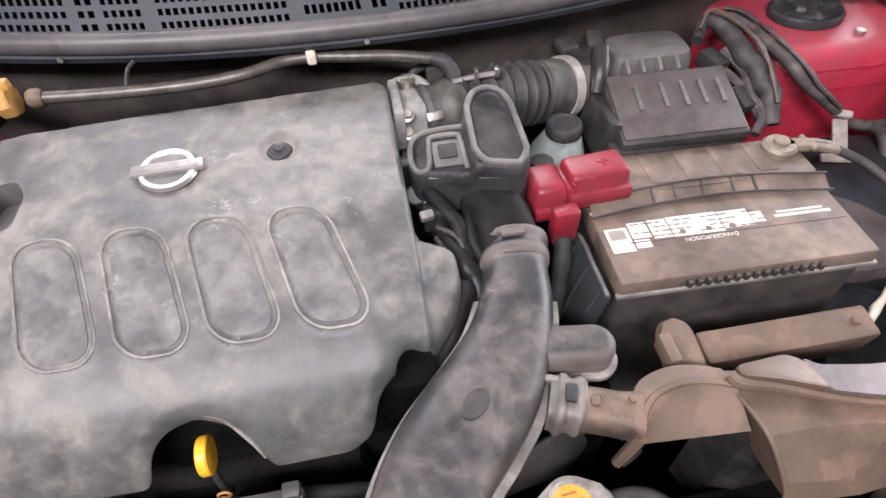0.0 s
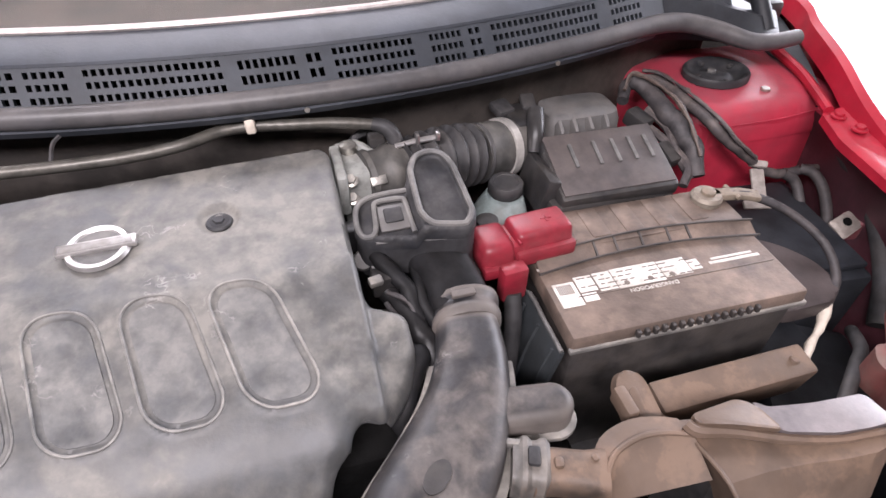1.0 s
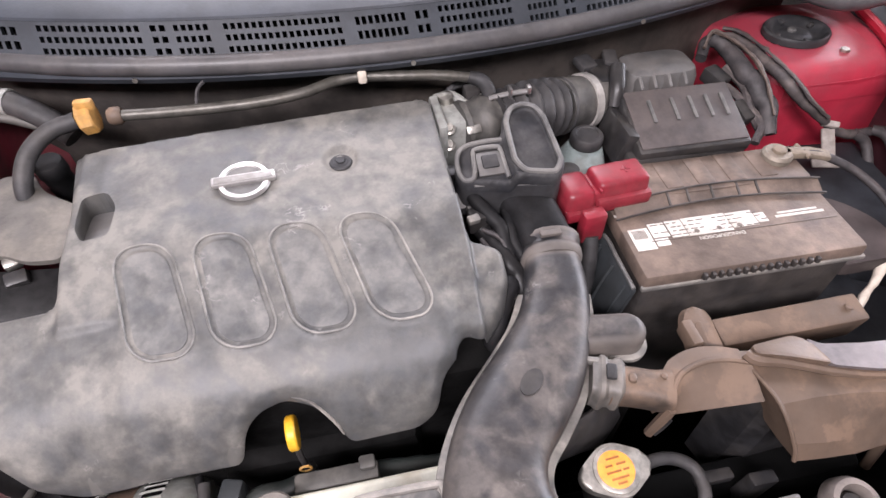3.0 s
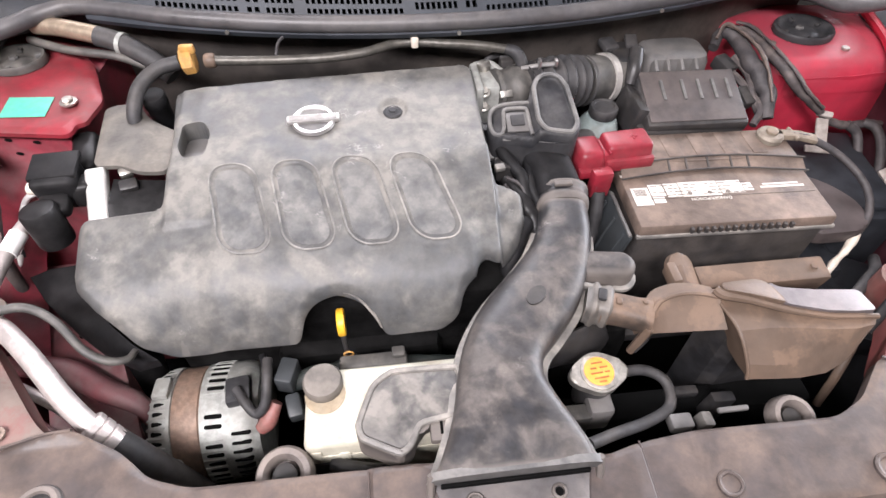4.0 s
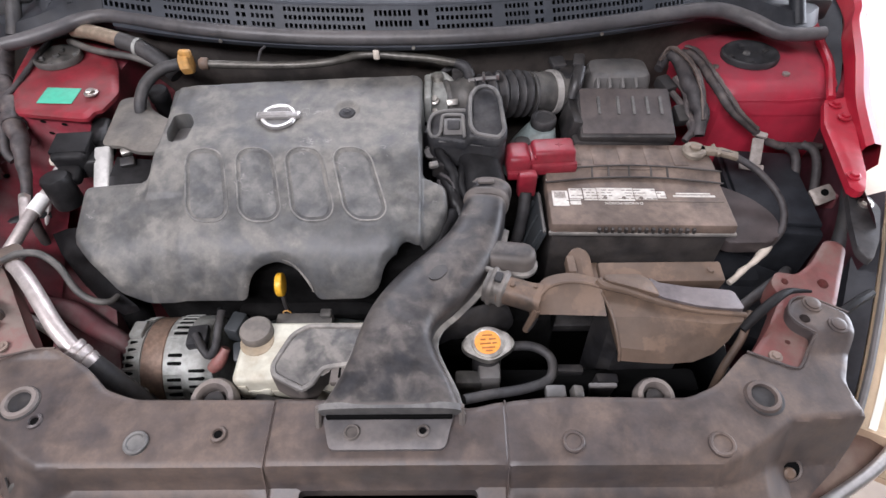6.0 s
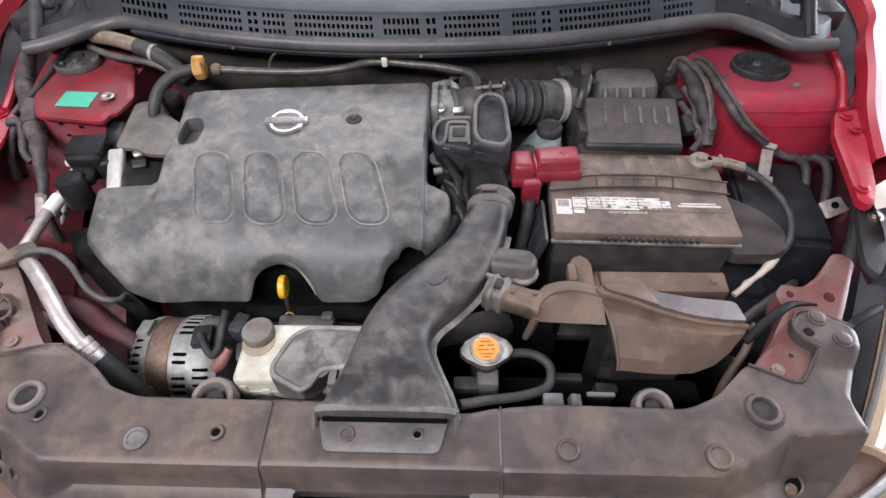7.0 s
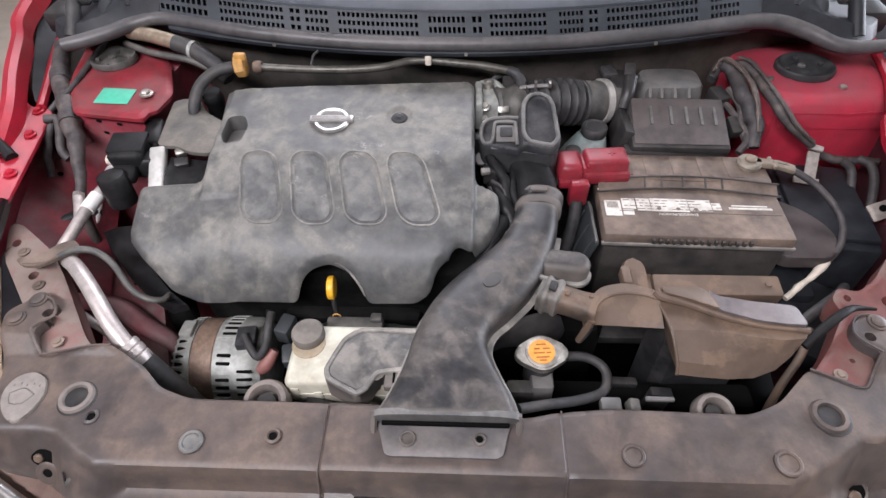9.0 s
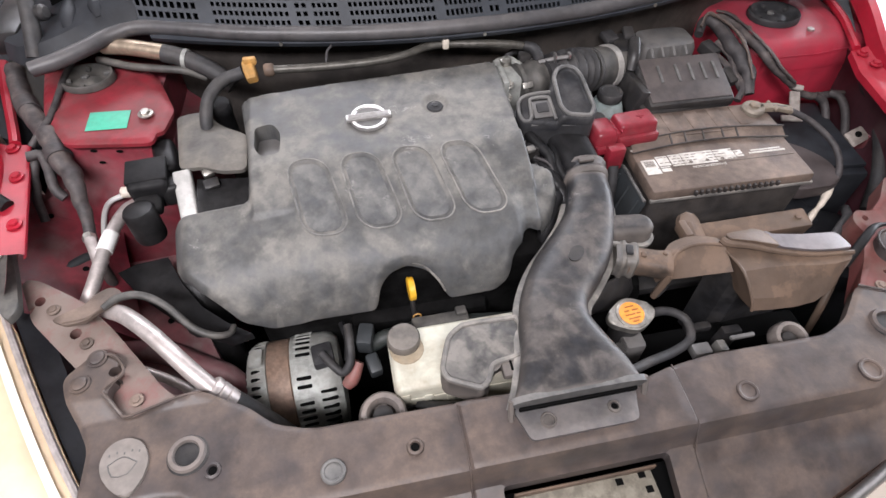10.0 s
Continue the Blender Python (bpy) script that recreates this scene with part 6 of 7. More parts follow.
# the box: lid edge, fold line, lower edge and bottom edge of the front, station by station
stations_a = [((0.274, 0.139, 0.830), (0.283, 0.099, 0.826), (0.291, 0.070, 0.800), (0.292, 0.060, 0.784)), ((0.306, 0.131, 0.829), (0.318, 0.099, 0.826), (0.318, 0.066, 0.800), (0.322, 0.057, 0.784)),
              ((0.346, 0.115, 0.828), (0.356, 0.096, 0.825), (0.342, 0.064, 0.801), (0.352, 0.055, 0.784)), ((0.388, 0.104, 0.827), (0.389, 0.091, 0.824), (0.379, 0.075, 0.807), (0.384, 0.057, 0.785)),
              ((0.420, 0.101, 0.826), (0.420, 0.089, 0.823), (0.411, 0.085, 0.816), (0.412, 0.067, 0.788)), ((0.449, 0.099, 0.825), (0.446, 0.093, 0.821), (0.438, 0.090, 0.815), (0.434, 0.082, 0.796))]
box_rows = []
for k, (e, f_, l_, b_) in enumerate(stations_a):
    back = 0.160 - 0.006 * k
    box_rows.append([Vector((b_[0], back, 0.770)), Vector((e[0], back, 0.824)), Vector(e), Vector(f_), Vector(l_), Vector(b_), Vector((b_[0] + 0.004, b_[1] + 0.026, 0.772 + 0.004 * (k > 3)))])
part("box", loft(box_rows), DIRTY, air, deg=20)
part("lower_case", loft([[Vector((0.276 + d, 0.150, z)), Vector((0.286 + d, 0.112, z)), Vector((0.300 + d, 0.100, z)), Vector((0.40, 0.105, z)), Vector((0.40, 0.150, z))] for d, z in ((0.0, 0.806), (0.003, 0.76), (0.006, 0.62))]), BLACK, air, "dark lower case of the air box", 20)
lid_line = fillet([(0.335, 0.152), (0.346, 0.143), (0.388, 0.137), (0.443, 0.134), (0.449, 0.105), (0.420, 0.105), (0.388, 0.108), (0.346, 0.119), (0.340, 0.124)], 0.005)
LID_LEAN = Matrix(((1, 0, 0, 0), (0, 1, 0, 0), (-0.07, 0, 1, 0.0215), (0, 0, 0, 1)))
part("lid_shoulder", prism(fillet([(0.275, 0.152), (0.322, 0.156), (0.336, 0.148), (0.344, 0.121), (0.306, 0.135), (0.277, 0.143)], 0.005), 0.818, 0.8440, 0.0030, LID_LEAN, seg=3), DIRTY, air, "dusty shoulder of the lid")
part("lid_face", prism(lid_line, 0.818, 0.8430, 0.0030, LID_LEAN, seg=3), LID, air, "smooth lilac-grey lid")
part("lid_bead", tube([(0.270, 0.148, 0.840), (0.276, 0.1405, 0.839), (0.306, 0.1325, 0.836), (0.346, 0.1165, 0.833), (0.388, 0.1055, 0.830), (0.420, 0.1025, 0.828), (0.450, 0.100, 0.827)], [0.0055, 0.0058, 0.0050, 0.0045, 0.0040, 0.0038, 0.0034], 8, 4), DIRTY, air)
part("corner_bead", tube([(0.274, 0.139, 0.829), (0.2815, 0.099, 0.826), (0.2895, 0.070, 0.799), (0.2910, 0.061, 0.783)], 0.0022, 8, 4), DIRTY, air, "moulded corner edge")
part("fin", prism(fillet([(-0.018, 0), (0.018, 0), (0.0155, 0.046), (0.007, 0.058), (-0.007, 0.058), (-0.0155, 0.046)], 0.010), -0.006, 0.006, 0.003, Matrix.Translation((0.258, 0.166, 0.798)) @ pose(0, 0, 0, 25, 0, 4)), DIRTY, air, "rounded upright fin")
part("fin_groove", prism(fillet([(-0.0055, 0.006), (0.0055, 0.006), (0.0045, 0.042), (-0.0045, 0.042)], 0.004), 0.0055, 0.0068, 0.0004, Matrix.Translation((0.258, 0.166, 0.798)) @ pose(0, 0, 0, 25, 0, 4)), DIRTY, air)
part("fin_side", box((0.243, 0.190, 0.815), (0.012, 0.03, 0.02), 0.003), DIRTY, air)
block = thing("tray_bracket", (0.38, 0.2, 0.70), "brown dusty box bracket between the battery and the air box", "bracket")
part("beam", box((0.378, 0.203, 0.770), (0.178, 0.034, 0.046), 0.004, (8, 0, 0)), DIRTY, block)
part("beam_rivet", lathe([(0.005, 0), (0.004, 0.002)], (0.448, 0.200, 0.7935), n=12), DIRTY, block)
part("side_cheek", box((0.288, 0.195, 0.760), (0.012, 0.06, 0.05), 0.003), DIRTY, block)

# ---- radiator neck ----
rad = thing("radiator_filler", (0.124, 0.086, 0.76), "silver radiator cap with a worn orange warning label", "radiator filler")
RC = Matrix.Translation((0.124, 0.086, 0.782)) @ pose(0, 0, 0, 4, 0, 4)
cap_edge = [((0.0245 + 0.0105 * abs(math.cos(a)) ** 7) * math.cos(a), (0.0245 + 0.0105 * abs(math.cos(a)) ** 7) * math.sin(a)) for a in np.linspace(0, 2 * math.pi, 49)[:-1]]
part("cap", turned(prism(cap_edge, -0.004, 0.0062, 0.003, seg=3), RC), STEEL, rad, "worn silver lozenge cap")
part("cap_crown", turned(lathe([(0.0225, 0.004), (0.0215, 0.0075), (0.018, 0.0085), (0.004, 0.0086)], (0, 0, 0), n=36), RC), STEEL, rad)
lab = part("label", turned(lathe([(0.0172, 0.0083), (0.0172, 0.0092), (0.0165, 0.0094)], (-0.001, 0, 0), n=32), RC), ORANGE, rad, "worn orange warning label")
INK_O = surface("brown_print", (0.30, 0.10, 0.02), 0.5, 0, 0.1, (0.5, 0.3, 0.15), 60, 0.2, 0.0)
for k, (a, b, v) in enumerate(((-0.007, 0.006, 0.010), (-0.010, -0.003, 0.004), (0.001, 0.010, 0.004), (-0.011, 0.003, -0.002), (0.005, 0.011, -0.002), (-0.009, 0.008, -0.008), (-0.005, 0.004, -0.0125))):
    part("print_bar", turned(box(((a + b) / 2, v, 0.0097), (b - a, 0.0019, 0.0005), 0.0001), RC), INK_O, lab)
part("neck", lathe([(0.020, -0.05), (0.020, 0.0), (0.024, 0.002)], (0.124, 0.086, 0.776), n=24), BLACK, rad)
part("neck_box", box((0.126, 0.064, 0.735), (0.030, 0.03, 0.05), 0.006), SMOKY, rad)
part("neck_bracket", box((0.098, 0.058, 0.725), (0.036, 0.02, 0.05), 0.004), DUSTY_RUBBER, rad)
solo("overflow_hose", tube([(0.150, 0.090, 0.772), (0.185, 0.092, 0.768), (0.208, 0.078, 0.762), (0.204, 0.050, 0.758), (0.170, 0.032, 0.765), (0.125, 0.018, 0.778), (0.090, 0.006, 0.788)], 0.0064, 12), RUBBER, "black rubber overflow hose looping from the radiator cap", "hose")

radi = thing("radiator", (0, 0.035, 0.38), "radiator behind the support cover, near-black for its shade", "radiator")
# core and tank coloured near-black for the shade behind the cover
part("core", box((0, 0.015, 0.50), (0.80, 0.03, 0.30), 0.004), SHADE_BLACK, radi)
part("top_tank", box((0, 0.012, 0.665), (0.84, 0.040, 0.04), 0.010), SHADE_BLACK, radi)
shroud = thing("fan_shroud", (0.25, 0.09, 0.55), "black plastic fan shroud and motors", "fan shroud")
# shade of the cavity put into the frame's near-black colour
part("frame", box((0.22, 0.085, 0.55), (0.42, 0.04, 0.28), 0.01), SHADE_BLACK, shroud)
part("strut", box((0.283, 0.066, 0.655), (0.030, 0.014, 0.15), 0.003, (0, 4, 0)), BLACK, shroud)
part("strut", box((0.235, 0.075, 0.735), (0.040, 0.012, 0.012), 0.003, (0, 3, 0)), BLACK, shroud)
part("lock_tab", box((0.268, 0.034, 0.768), (0.036, 0.006, 0.006), 0.002), SMOKY, shroud)
part("lock_tab", box((0.209, 0.030, 0.755), (0.026, 0.018, 0.016), 0.003), SMOKY, shroud)
part("lock_tab", box((0.236, 0.028, 0.757), (0.014, 0.018, 0.018), 0.003, (0, 12, 0)), DUSTY_RUBBER, shroud)
ringm = surface("grey_dusty_ring", (0.16, 0.14, 0.13), 0.5, 0.2, 0.6, (0.24, 0.20, 0.17), 40, 0.2, 0.2)
for c, r in (((0.330, 0.018, 0.766), 0.025), ((-0.226, 0.018, 0.764), 0.030)):
    ro = thing("mount_ring", c, "dusty grey round rubber mount ring behind the support", "mount ring", "mount rings")
    part("ring", lathe([(r * 0.55, -0.01), (r * 0.55, 0.004), (r * 0.7, 0.010), (r * 0.9, 0.009), (r, 0.002), (r, -0.01)], c, (0, -0.25, 1), 30), ringm, ro)
    part("core", lathe([(r * 0.45, -0.008), (r * 0.42, 0.002), (r * 0.2, 0.004)], c, (0, -0.25, 1), 20), BLACK, ro)

# ---- alternator ----
alt = thing("alternator", (-0.33, 0.13, 0.56), "cast aluminium alternator with slotted ends and a copper stator band", "alternator")
AX, AC = (1, 0.04, 0), Vector((0, 0.146, 0.636))


def along(x):
    return (x, AC.y + 0.04 * (x + 0.33), AC.z)


part("stator", lathe([(0.073, 0), (0.0750, 0.002), (0.0750, 0.032), (0.073, 0.034)], along(-0.382), AX, 48), COPPER, alt, "copper-brown laminated stator band")
part("front_housing", lathe([(0.035, 0), (0.064, 0.002), (0.071, 0.006), (0.0745, 0.014), (0.0760, 0.026), (0.0760, 0.030), (0.074, 0.031)], along(-0.412), AX, 56), ALU, alt)
part("rear_housing", lathe([(0.074, 0), (0.0765, 0.001), (0.0765, 0.006), (0.0755, 0.050), (0.072, 0.060), (0.064, 0.068), (0.03, 0.070)], along(-0.348), AX, 56), ALU, alt)
for xs, wide, skip in (((-0.402, -0.3865), 0.0060, ()), ((-0.3405, -0.3185), 0.0064, (10, 11, 14)), ((-0.309, -0.286), 0.0050, ())):
    for k in range(40):
        a = 2 * math.pi * (k + 0.3) / 40
        d = Vector((0, math.cos(a), math.sin(a)))
        if d.z < -0.2 or k in skip or (xs[0] > -0.32 and k < 14):
            continue
        c = Vector(along((xs[0] + xs[1]) / 2)) + d * (0.0705 if xs[0] < -0.38 else 0.0722)
        part("vent_slot", turned(box((0, 0, 0), (xs[1] - xs[0], wide, 0.010), 0.0024), Matrix.Translation(c) @ Matrix(((1, 0, 0, 0), (0, d.z, d.y, 0), (0, -d.y, d.z, 0), (0, 0, 0, 1)))), SHADE_BLACK, alt)
part("housing_lug", box((-0.394, 0.160, 0.7135), (0.020, 0.030, 0.010), 0.004, (-8, 0, 0)), ALU, alt)
for k in range(40):
    a = 2 * math.pi * (k + 0.8) / 40
    d = Vector((0, math.cos(a), math.sin(a)))
    if d.z > -0.2:
        part("vane", tube([Vector(along(-0.4085)) + d * 0.0665, Vector(along(-0.399)) + d * 0.0735, Vector(along(-0.385)) + d * 0.0752], [0.0022, 0.0026, 0.0016], 6, 3), ALU, alt)
        if k not in (10, 11, 12, 13):
            part("cooling_rib", tube([Vector(along(-0.343)) + d * 0.0762, Vector(along(-0.318)) + d * 0.0758], 0.0018, 6, 2), ALU, alt)
part("pulley", lathe([(0.028, 0), (0.030, 0.003), (0.027, 0.006), (0.030, 0.010), (0.027, 0.014), (0.030, 0.018), (0.020, 0.022)], along(-0.442), AX, 30), BLACK, alt)
part("terminal_plug", box((-0.300, 0.146, 0.714), (0.030, 0.036, 0.016), 0.004, (-4, 0, 8)), RES, alt, "black terminal plug")
part("plug_lead", tube([(-0.300, 0.144, 0.724), (-0.288, 0.126, 0.722), (-0.274, 0.112, 0.718), (-0.262, 0.118, 0.730), (-0.258, 0.140, 0.748), (-0.258, 0.165, 0.752)], 0.0062, 10), RUBBER, alt)
part("plug_lead", tube([(-0.268, 0.178, 0.740), (-0.262, 0.150, 0.738), (-0.266, 0.128, 0.722)], 0.0045, 10), SLEEVE, alt)
part("plug_housing", join(box((-0.236, 0.150, 0.735), (0.022, 0.034, 0.030), 0.004, (0, 0, -15)), box((-0.230, 0.118, 0.712), (0.018, 0.030, 0.026), 0.004, (10, 0, 12))), SHIELD, alt, "dark connector housing")
part("red_boot", tube([(-0.272, 0.100, 0.700), (-0.262, 0.106, 0.708), (-0.250, 0.122, 0.722)], [0.008, 0.0105, 0.007], 12), surface("faded_red_boot", (0.24, 0.075, 0.065), 0.5, 0, 0.6, (0.22, 0.15, 0.13), 40, 0.2, 0.1), alt, "faded red rubber boot")
part("ear", box((-0.385, 0.078, 0.668), (0.036, 0.020, 0.026), 0.007, (30, 0, 0), seg=3), ALU, alt)
part("ear_bolt", lathe([(0.009, 0), (0.009, 0.006), (0.007, 0.008)], (-0.392, 0.068, 0.676), (0, -0.5, 0.8), 6), STEEL, alt)

# ---- white tank ----
tank = thing("coolant_tank", (-0.12, 0.085, 0.70), "aged white plastic coolant tank with a dark round cap", "coolant tank")
part("body", box((-0.117, 0.083, 0.733), (0.179, 0.090, 0.094), 0.007, seg=3), WHITE, tank)
part("seam", box((-0.117, 0.083, 0.752), (0.1815, 0.0925, 0.0035), 0.001), WHITE, tank, "moulded tank seam")
part("neck", lathe([(0.022, -0.03), (0.020, 0.0), (0.017, 0.004)], (-0.186, 0.108, 0.772), n=24), WHITE, tank)
part("cap_base", lathe([(0.0225, 0), (0.0220, 0.0010), (0.01, 0.0012)], (-0.184, 0.096, 0.7800), n=24), surface("tan_grime", (0.30, 0.23, 0.15), 0.7, 0, 0.6, (0.36, 0.31, 0.23), 40, 0.25, 0.2), tank, "tan grime round the cap")
part("cap", lathe([(0.0205, 0), (0.022, 0.002), (0.022, 0.014), (0.020, 0.017), (0.004, 0.0175)], (-0.186, 0.108, 0.776), n=30), surface("dusty_round_cap", (0.10, 0.09, 0.08), 0.6, 0, 0.8, (0.2, 0.175, 0.15), 40, 0.2, 0.2), tank, "dusty dark cap")
part("ledge", box((-0.185, 0.045, 0.720), (0.04, 0.02, 0.03), 0.004), BLACK, tank)
part("spout", tube([(-0.180, 0.035, 0.735), (-0.150, 0.022, 0.745), (-0.110, 0.012, 0.750)], 0.009, 10), BLACK, tank)
for k in range(3):
    part("mould_rib", box((-0.195 + 0.03 * k, 0.0385, 0.755 - 0.008 * k), (0.012, 0.004, 0.022), 0.0015), WHITE, tank)

solo("water_hose", tube([(-0.235, 0.150, 0.715), (-0.19, 0.152, 0.73), (-0.12, 0.150, 0.735), (-0.04, 0.146, 0.735), (0.02, 0.15, 0.72)], 0.011, 14, wobble=0.1), surface("green_black_hose", (0.022, 0.028, 0.027), 0.5, 0, 0.3, (0.07, 0.07, 0.06), 30, 0.25, 0.2), "black water hose behind the white tank", "hose")
solo("sensor_block", join(box((-0.130, 0.140, 0.762), (0.080, 0.020, 0.016), 0.004), box((-0.100, 0.146, 0.770), (0.016, 0.014, 0.012), 0.003)), DUSTY_RUBBER, "small dusty sensor plug below the engine cover", "sensor")

# ---- air conditioning pipes ----
ac = thing("aircon_pipe", (-0.5, 0.2, 0.75), "bright aluminium air conditioning pipe running to a black hose", "pipe")
part("long_pipe", tube([(-0.598, 0.262, 0.768), (-0.570, 0.225, 0.795), (-0.536, 0.197, 0.812), (-0.500, 0.162, 0.812), (-0.455, 0.112, 0.798), (-0.430, 0.088, 0.779)], 0.0112, 16), PIPE, ac)
part("crimp", lathe([(0.0145, 0), (0.0165, 0.002), (0.0165, 0.008), (0.0145, 0.010), (0.0165, 0.012), (0.0165, 0.020), (0.0145, 0.022), (0.0165, 0.024), (0.0165, 0.034), (0.0145, 0.036)], (-0.432, 0.090, 0.781), (0.56, -0.35, -0.72), 22), PIPE, ac)
part("rubber_hose", tube([(-0.416, 0.080, 0.760), (-0.392, 0.068, 0.730), (-0.360, 0.055, 0.67), (-0.34, 0.05, 0.60)], 0.0165, 16), RUBBER, ac)
part("charge_port", tube([(-0.597, 0.312, 0.790), (-0.604, 0.332, 0.797), (-0.611, 0.352, 0.803)], [0.0080, 0.0075, 0.0085], 14, 4), PIPE, ac)
part("white_band", tube([(-0.5905, 0.330, 0.7958), (-0.5835, 0.360, 0.8005)], 0.0116, 14, 3), BAND_WHITE, ac, "white band round the pipe")
part("riser", tube([(-0.616, 0.248, 0.768), (-0.602, 0.285, 0.783), (-0.592, 0.325, 0.795), (-0.583, 0.362, 0.801), (-0.566, 0.400, 0.806), (-0.548, 0.420, 0.80)], 0.0098, 12), PIPE, ac)
part("port_nut", lathe([(0.0095, 0), (0.0095, 0.008), (0.0075, 0.011)], (-0.611, 0.351, 0.802), (-0.3, 0.9, 0.3), 6), STEEL, ac)
part("thin_pipe", tube([(-0.548, 0.408, 0.834), (-0.570, 0.420, 0.818), (-0.598, 0.432, 0.798), (-0.614, 0.430, 0.778), (-0.621, 0.410, 0.757), (-0.620, 0.370, 0.735), (-0.615, 0.328, 0.717), (-0.608, 0.290, 0.70)], 0.0042, 10), BAND_WHITE, ac, "thin pale pipe")
part("lower_pipe", tube([(-0.60, 0.20, 0.70), (-0.56, 0.175, 0.72), (-0.50, 0.14, 0.722), (-0.455, 0.105, 0.712), (-0.425, 0.07, 0.69)], 0.007, 10), PIPE, ac)

strapl = thing("pipe_bracket", (-0.5, 0.22, 0.80), "dusty strap bracket holding the aluminium pipe", "bracket")
part("strap", prism(fillet([(-0.622, 0.200), (-0.605, 0.209), (-0.586, 0.215), (-0.572, 0.232), (-0.555, 0.241), (-0.538, 0.228), (-0.543, 0.215), (-0.563, 0.203), (-0.578, 0.190), (-0.602, 0.188)], 0.006), 0.8175, 0.8225, 0.0015), BATTERY_TOP, strapl, "dusty flat strap")
part("strap_fold", tube([(-0.606, 0.193, 0.8225), (-0.578, 0.195, 0.823), (-0.560, 0.208, 0.823), (-0.545, 0.220, 0.823)], 0.0020, 6, 4), BATTERY_TOP, strapl)
part("rubber_arm", tube([(-0.560, 0.205, 0.824), (-0.545, 0.219, 0.822), (-0.521, 0.225, 0.815), (-0.491, 0.210, 0.805), (-0.457, 0.177, 0.790), (-0.432, 0.166, 0.780), (-0.414, 0.170, 0.773), (-0.410, 0.184, 0.768)], [0.004, 0.0055, 0.0055, 0.005, 0.005, 0.005, 0.0045, 0.004], 12), DUSTY_RUBBER, strapl)

shield_in = ((-0.602, 0.345), (-0.567, 0.300), (-0.516, 0.250), (-0.470, 0.211), (-0.425, 0.186))
shield_out = ((-0.520, 0.345), (-0.495, 0.290), (-0.462, 0.240), (-0.425, 0.205), (-0.390, 0.180))
solo("belt_shield", loft([[Vector((*a, 0.728)), Vector((a[0] * 0.6 + b[0] * 0.4, a[1] * 0.6 + b[1] * 0.4, 0.742)), Vector((*b, 0.748)), Vector((*b, 0.735)), Vector((*a, 0.715))] for a, b in zip(shield_in, shield_out)]), SLEEVE, "black rubber belt shield under the cover edge", "shield")

# ---- engine mount and tensioner beside the cover ----
mount = thing("engine_mount", (-0.47, 0.34, 0.78), "black damper with a cast aluminium engine mount arm", "engine mount")
CAST = surface("clean_cast_bracket", (0.47, 0.46, 0.44), 0.45, 0.15, 0.35, (0.34, 0.32, 0.29), 35, 0.12, 0.2)
part("arm", box((-0.4555, 0.3525, 0.8600), (0.0255, 0.078, 0.014), 0.004, (31, -6, 2), seg=3), CAST, mount, "slim cast aluminium arm")
part("stud", box((-0.423, 0.379, 0.876), (0.016, 0.012, 0.012), 0.003, (20, 0, 25)), STEEL, mount, "bright stud end")
part("stud_seat", box((-0.420, 0.366, 0.866), (0.022, 0.016, 0.012), 0.003, (20, 0, 15)), BLACK, mount)
part("hub", loft([[Vector((x, 0.322 + d, 0.826)), Vector((x, 0.318 + d, 0.846)), Vector((x, 0.340, 0.862 - d)), Vector((x, 0.378, 0.868 - d)), Vector((x, 0.392, 0.830))] for x, d in ((-0.441, 0.0), (-0.428, 0.002), (-0.395, 0.006), (-0.362, 0.010))]), JET, mount, "black wedge of the engine mount", 25)
part("hub_rib", tube([(-0.438, 0.3205, 0.8465), (-0.400, 0.326, 0.846), (-0.366, 0.330, 0.845)], 0.0028, 8), BLACK, mount)
part("hub_seat", box((-0.405, 0.356, 0.800), (0.075, 0.07, 0.05), 0.010), BLOCK, mount)
part("damper", lathe([(0.016, -0.030), (0.0200, -0.028), (0.0212, -0.023), (0.0212, 0.020), (0.019, 0.024), (0.010, 0.026)], (-0.513, 0.324, 0.850), (-0.05, 0.10, 1), 28), JET, mount, "black round damper")
part("bracket_body", box((-0.504, 0.378, 0.866), (0.052, 0.046, 0.052), 0.008, (8, 0, 4), seg=3), SLEEVE, mount, "black damper box")
part("bracket_top", box((-0.504, 0.384, 0.890), (0.056, 0.044, 0.008), 0.003, (6, 0, 4)), SLEEVE, mount)
part("damper_neck", box((-0.506, 0.348, 0.858), (0.036, 0.030, 0.022), 0.008, (20, 0, 0), seg=3), JET, mount)
part("side_link", box((-0.478, 0.372, 0.858), (0.030, 0.030, 0.036), 0.008, (0, 0, 10), seg=3), JET, mount)
part("rear_knob", box((-0.492, 0.440, 0.856), (0.034, 0.070, 0.040), 0.012, (8, 0, 12), seg=3), JET, mount)
part("fitting", lathe([(0.006, 0), (0.008, 0.003), (0.008, 0.013), (0.005, 0.015)], (-0.533, 0.378, 0.860), (-1, 0, 0.1), 14), BONE, mount, "pale rubber plug")
timing = thing("timing_cover", (-0.42, 0.42, 0.82), "dusty grey plastic chain cover beside the engine cover", "engine trim")
tl = fillet([(-0.460, 0.384), (-0.425, 0.381), (-0.402, 0.367), (-0.366, 0.364), (-0.366, 0.440), (-0.384, 0.452), (-0.410, 0.472), (-0.428, 0.506), (-0.474, 0.505)], 0.012, 6)
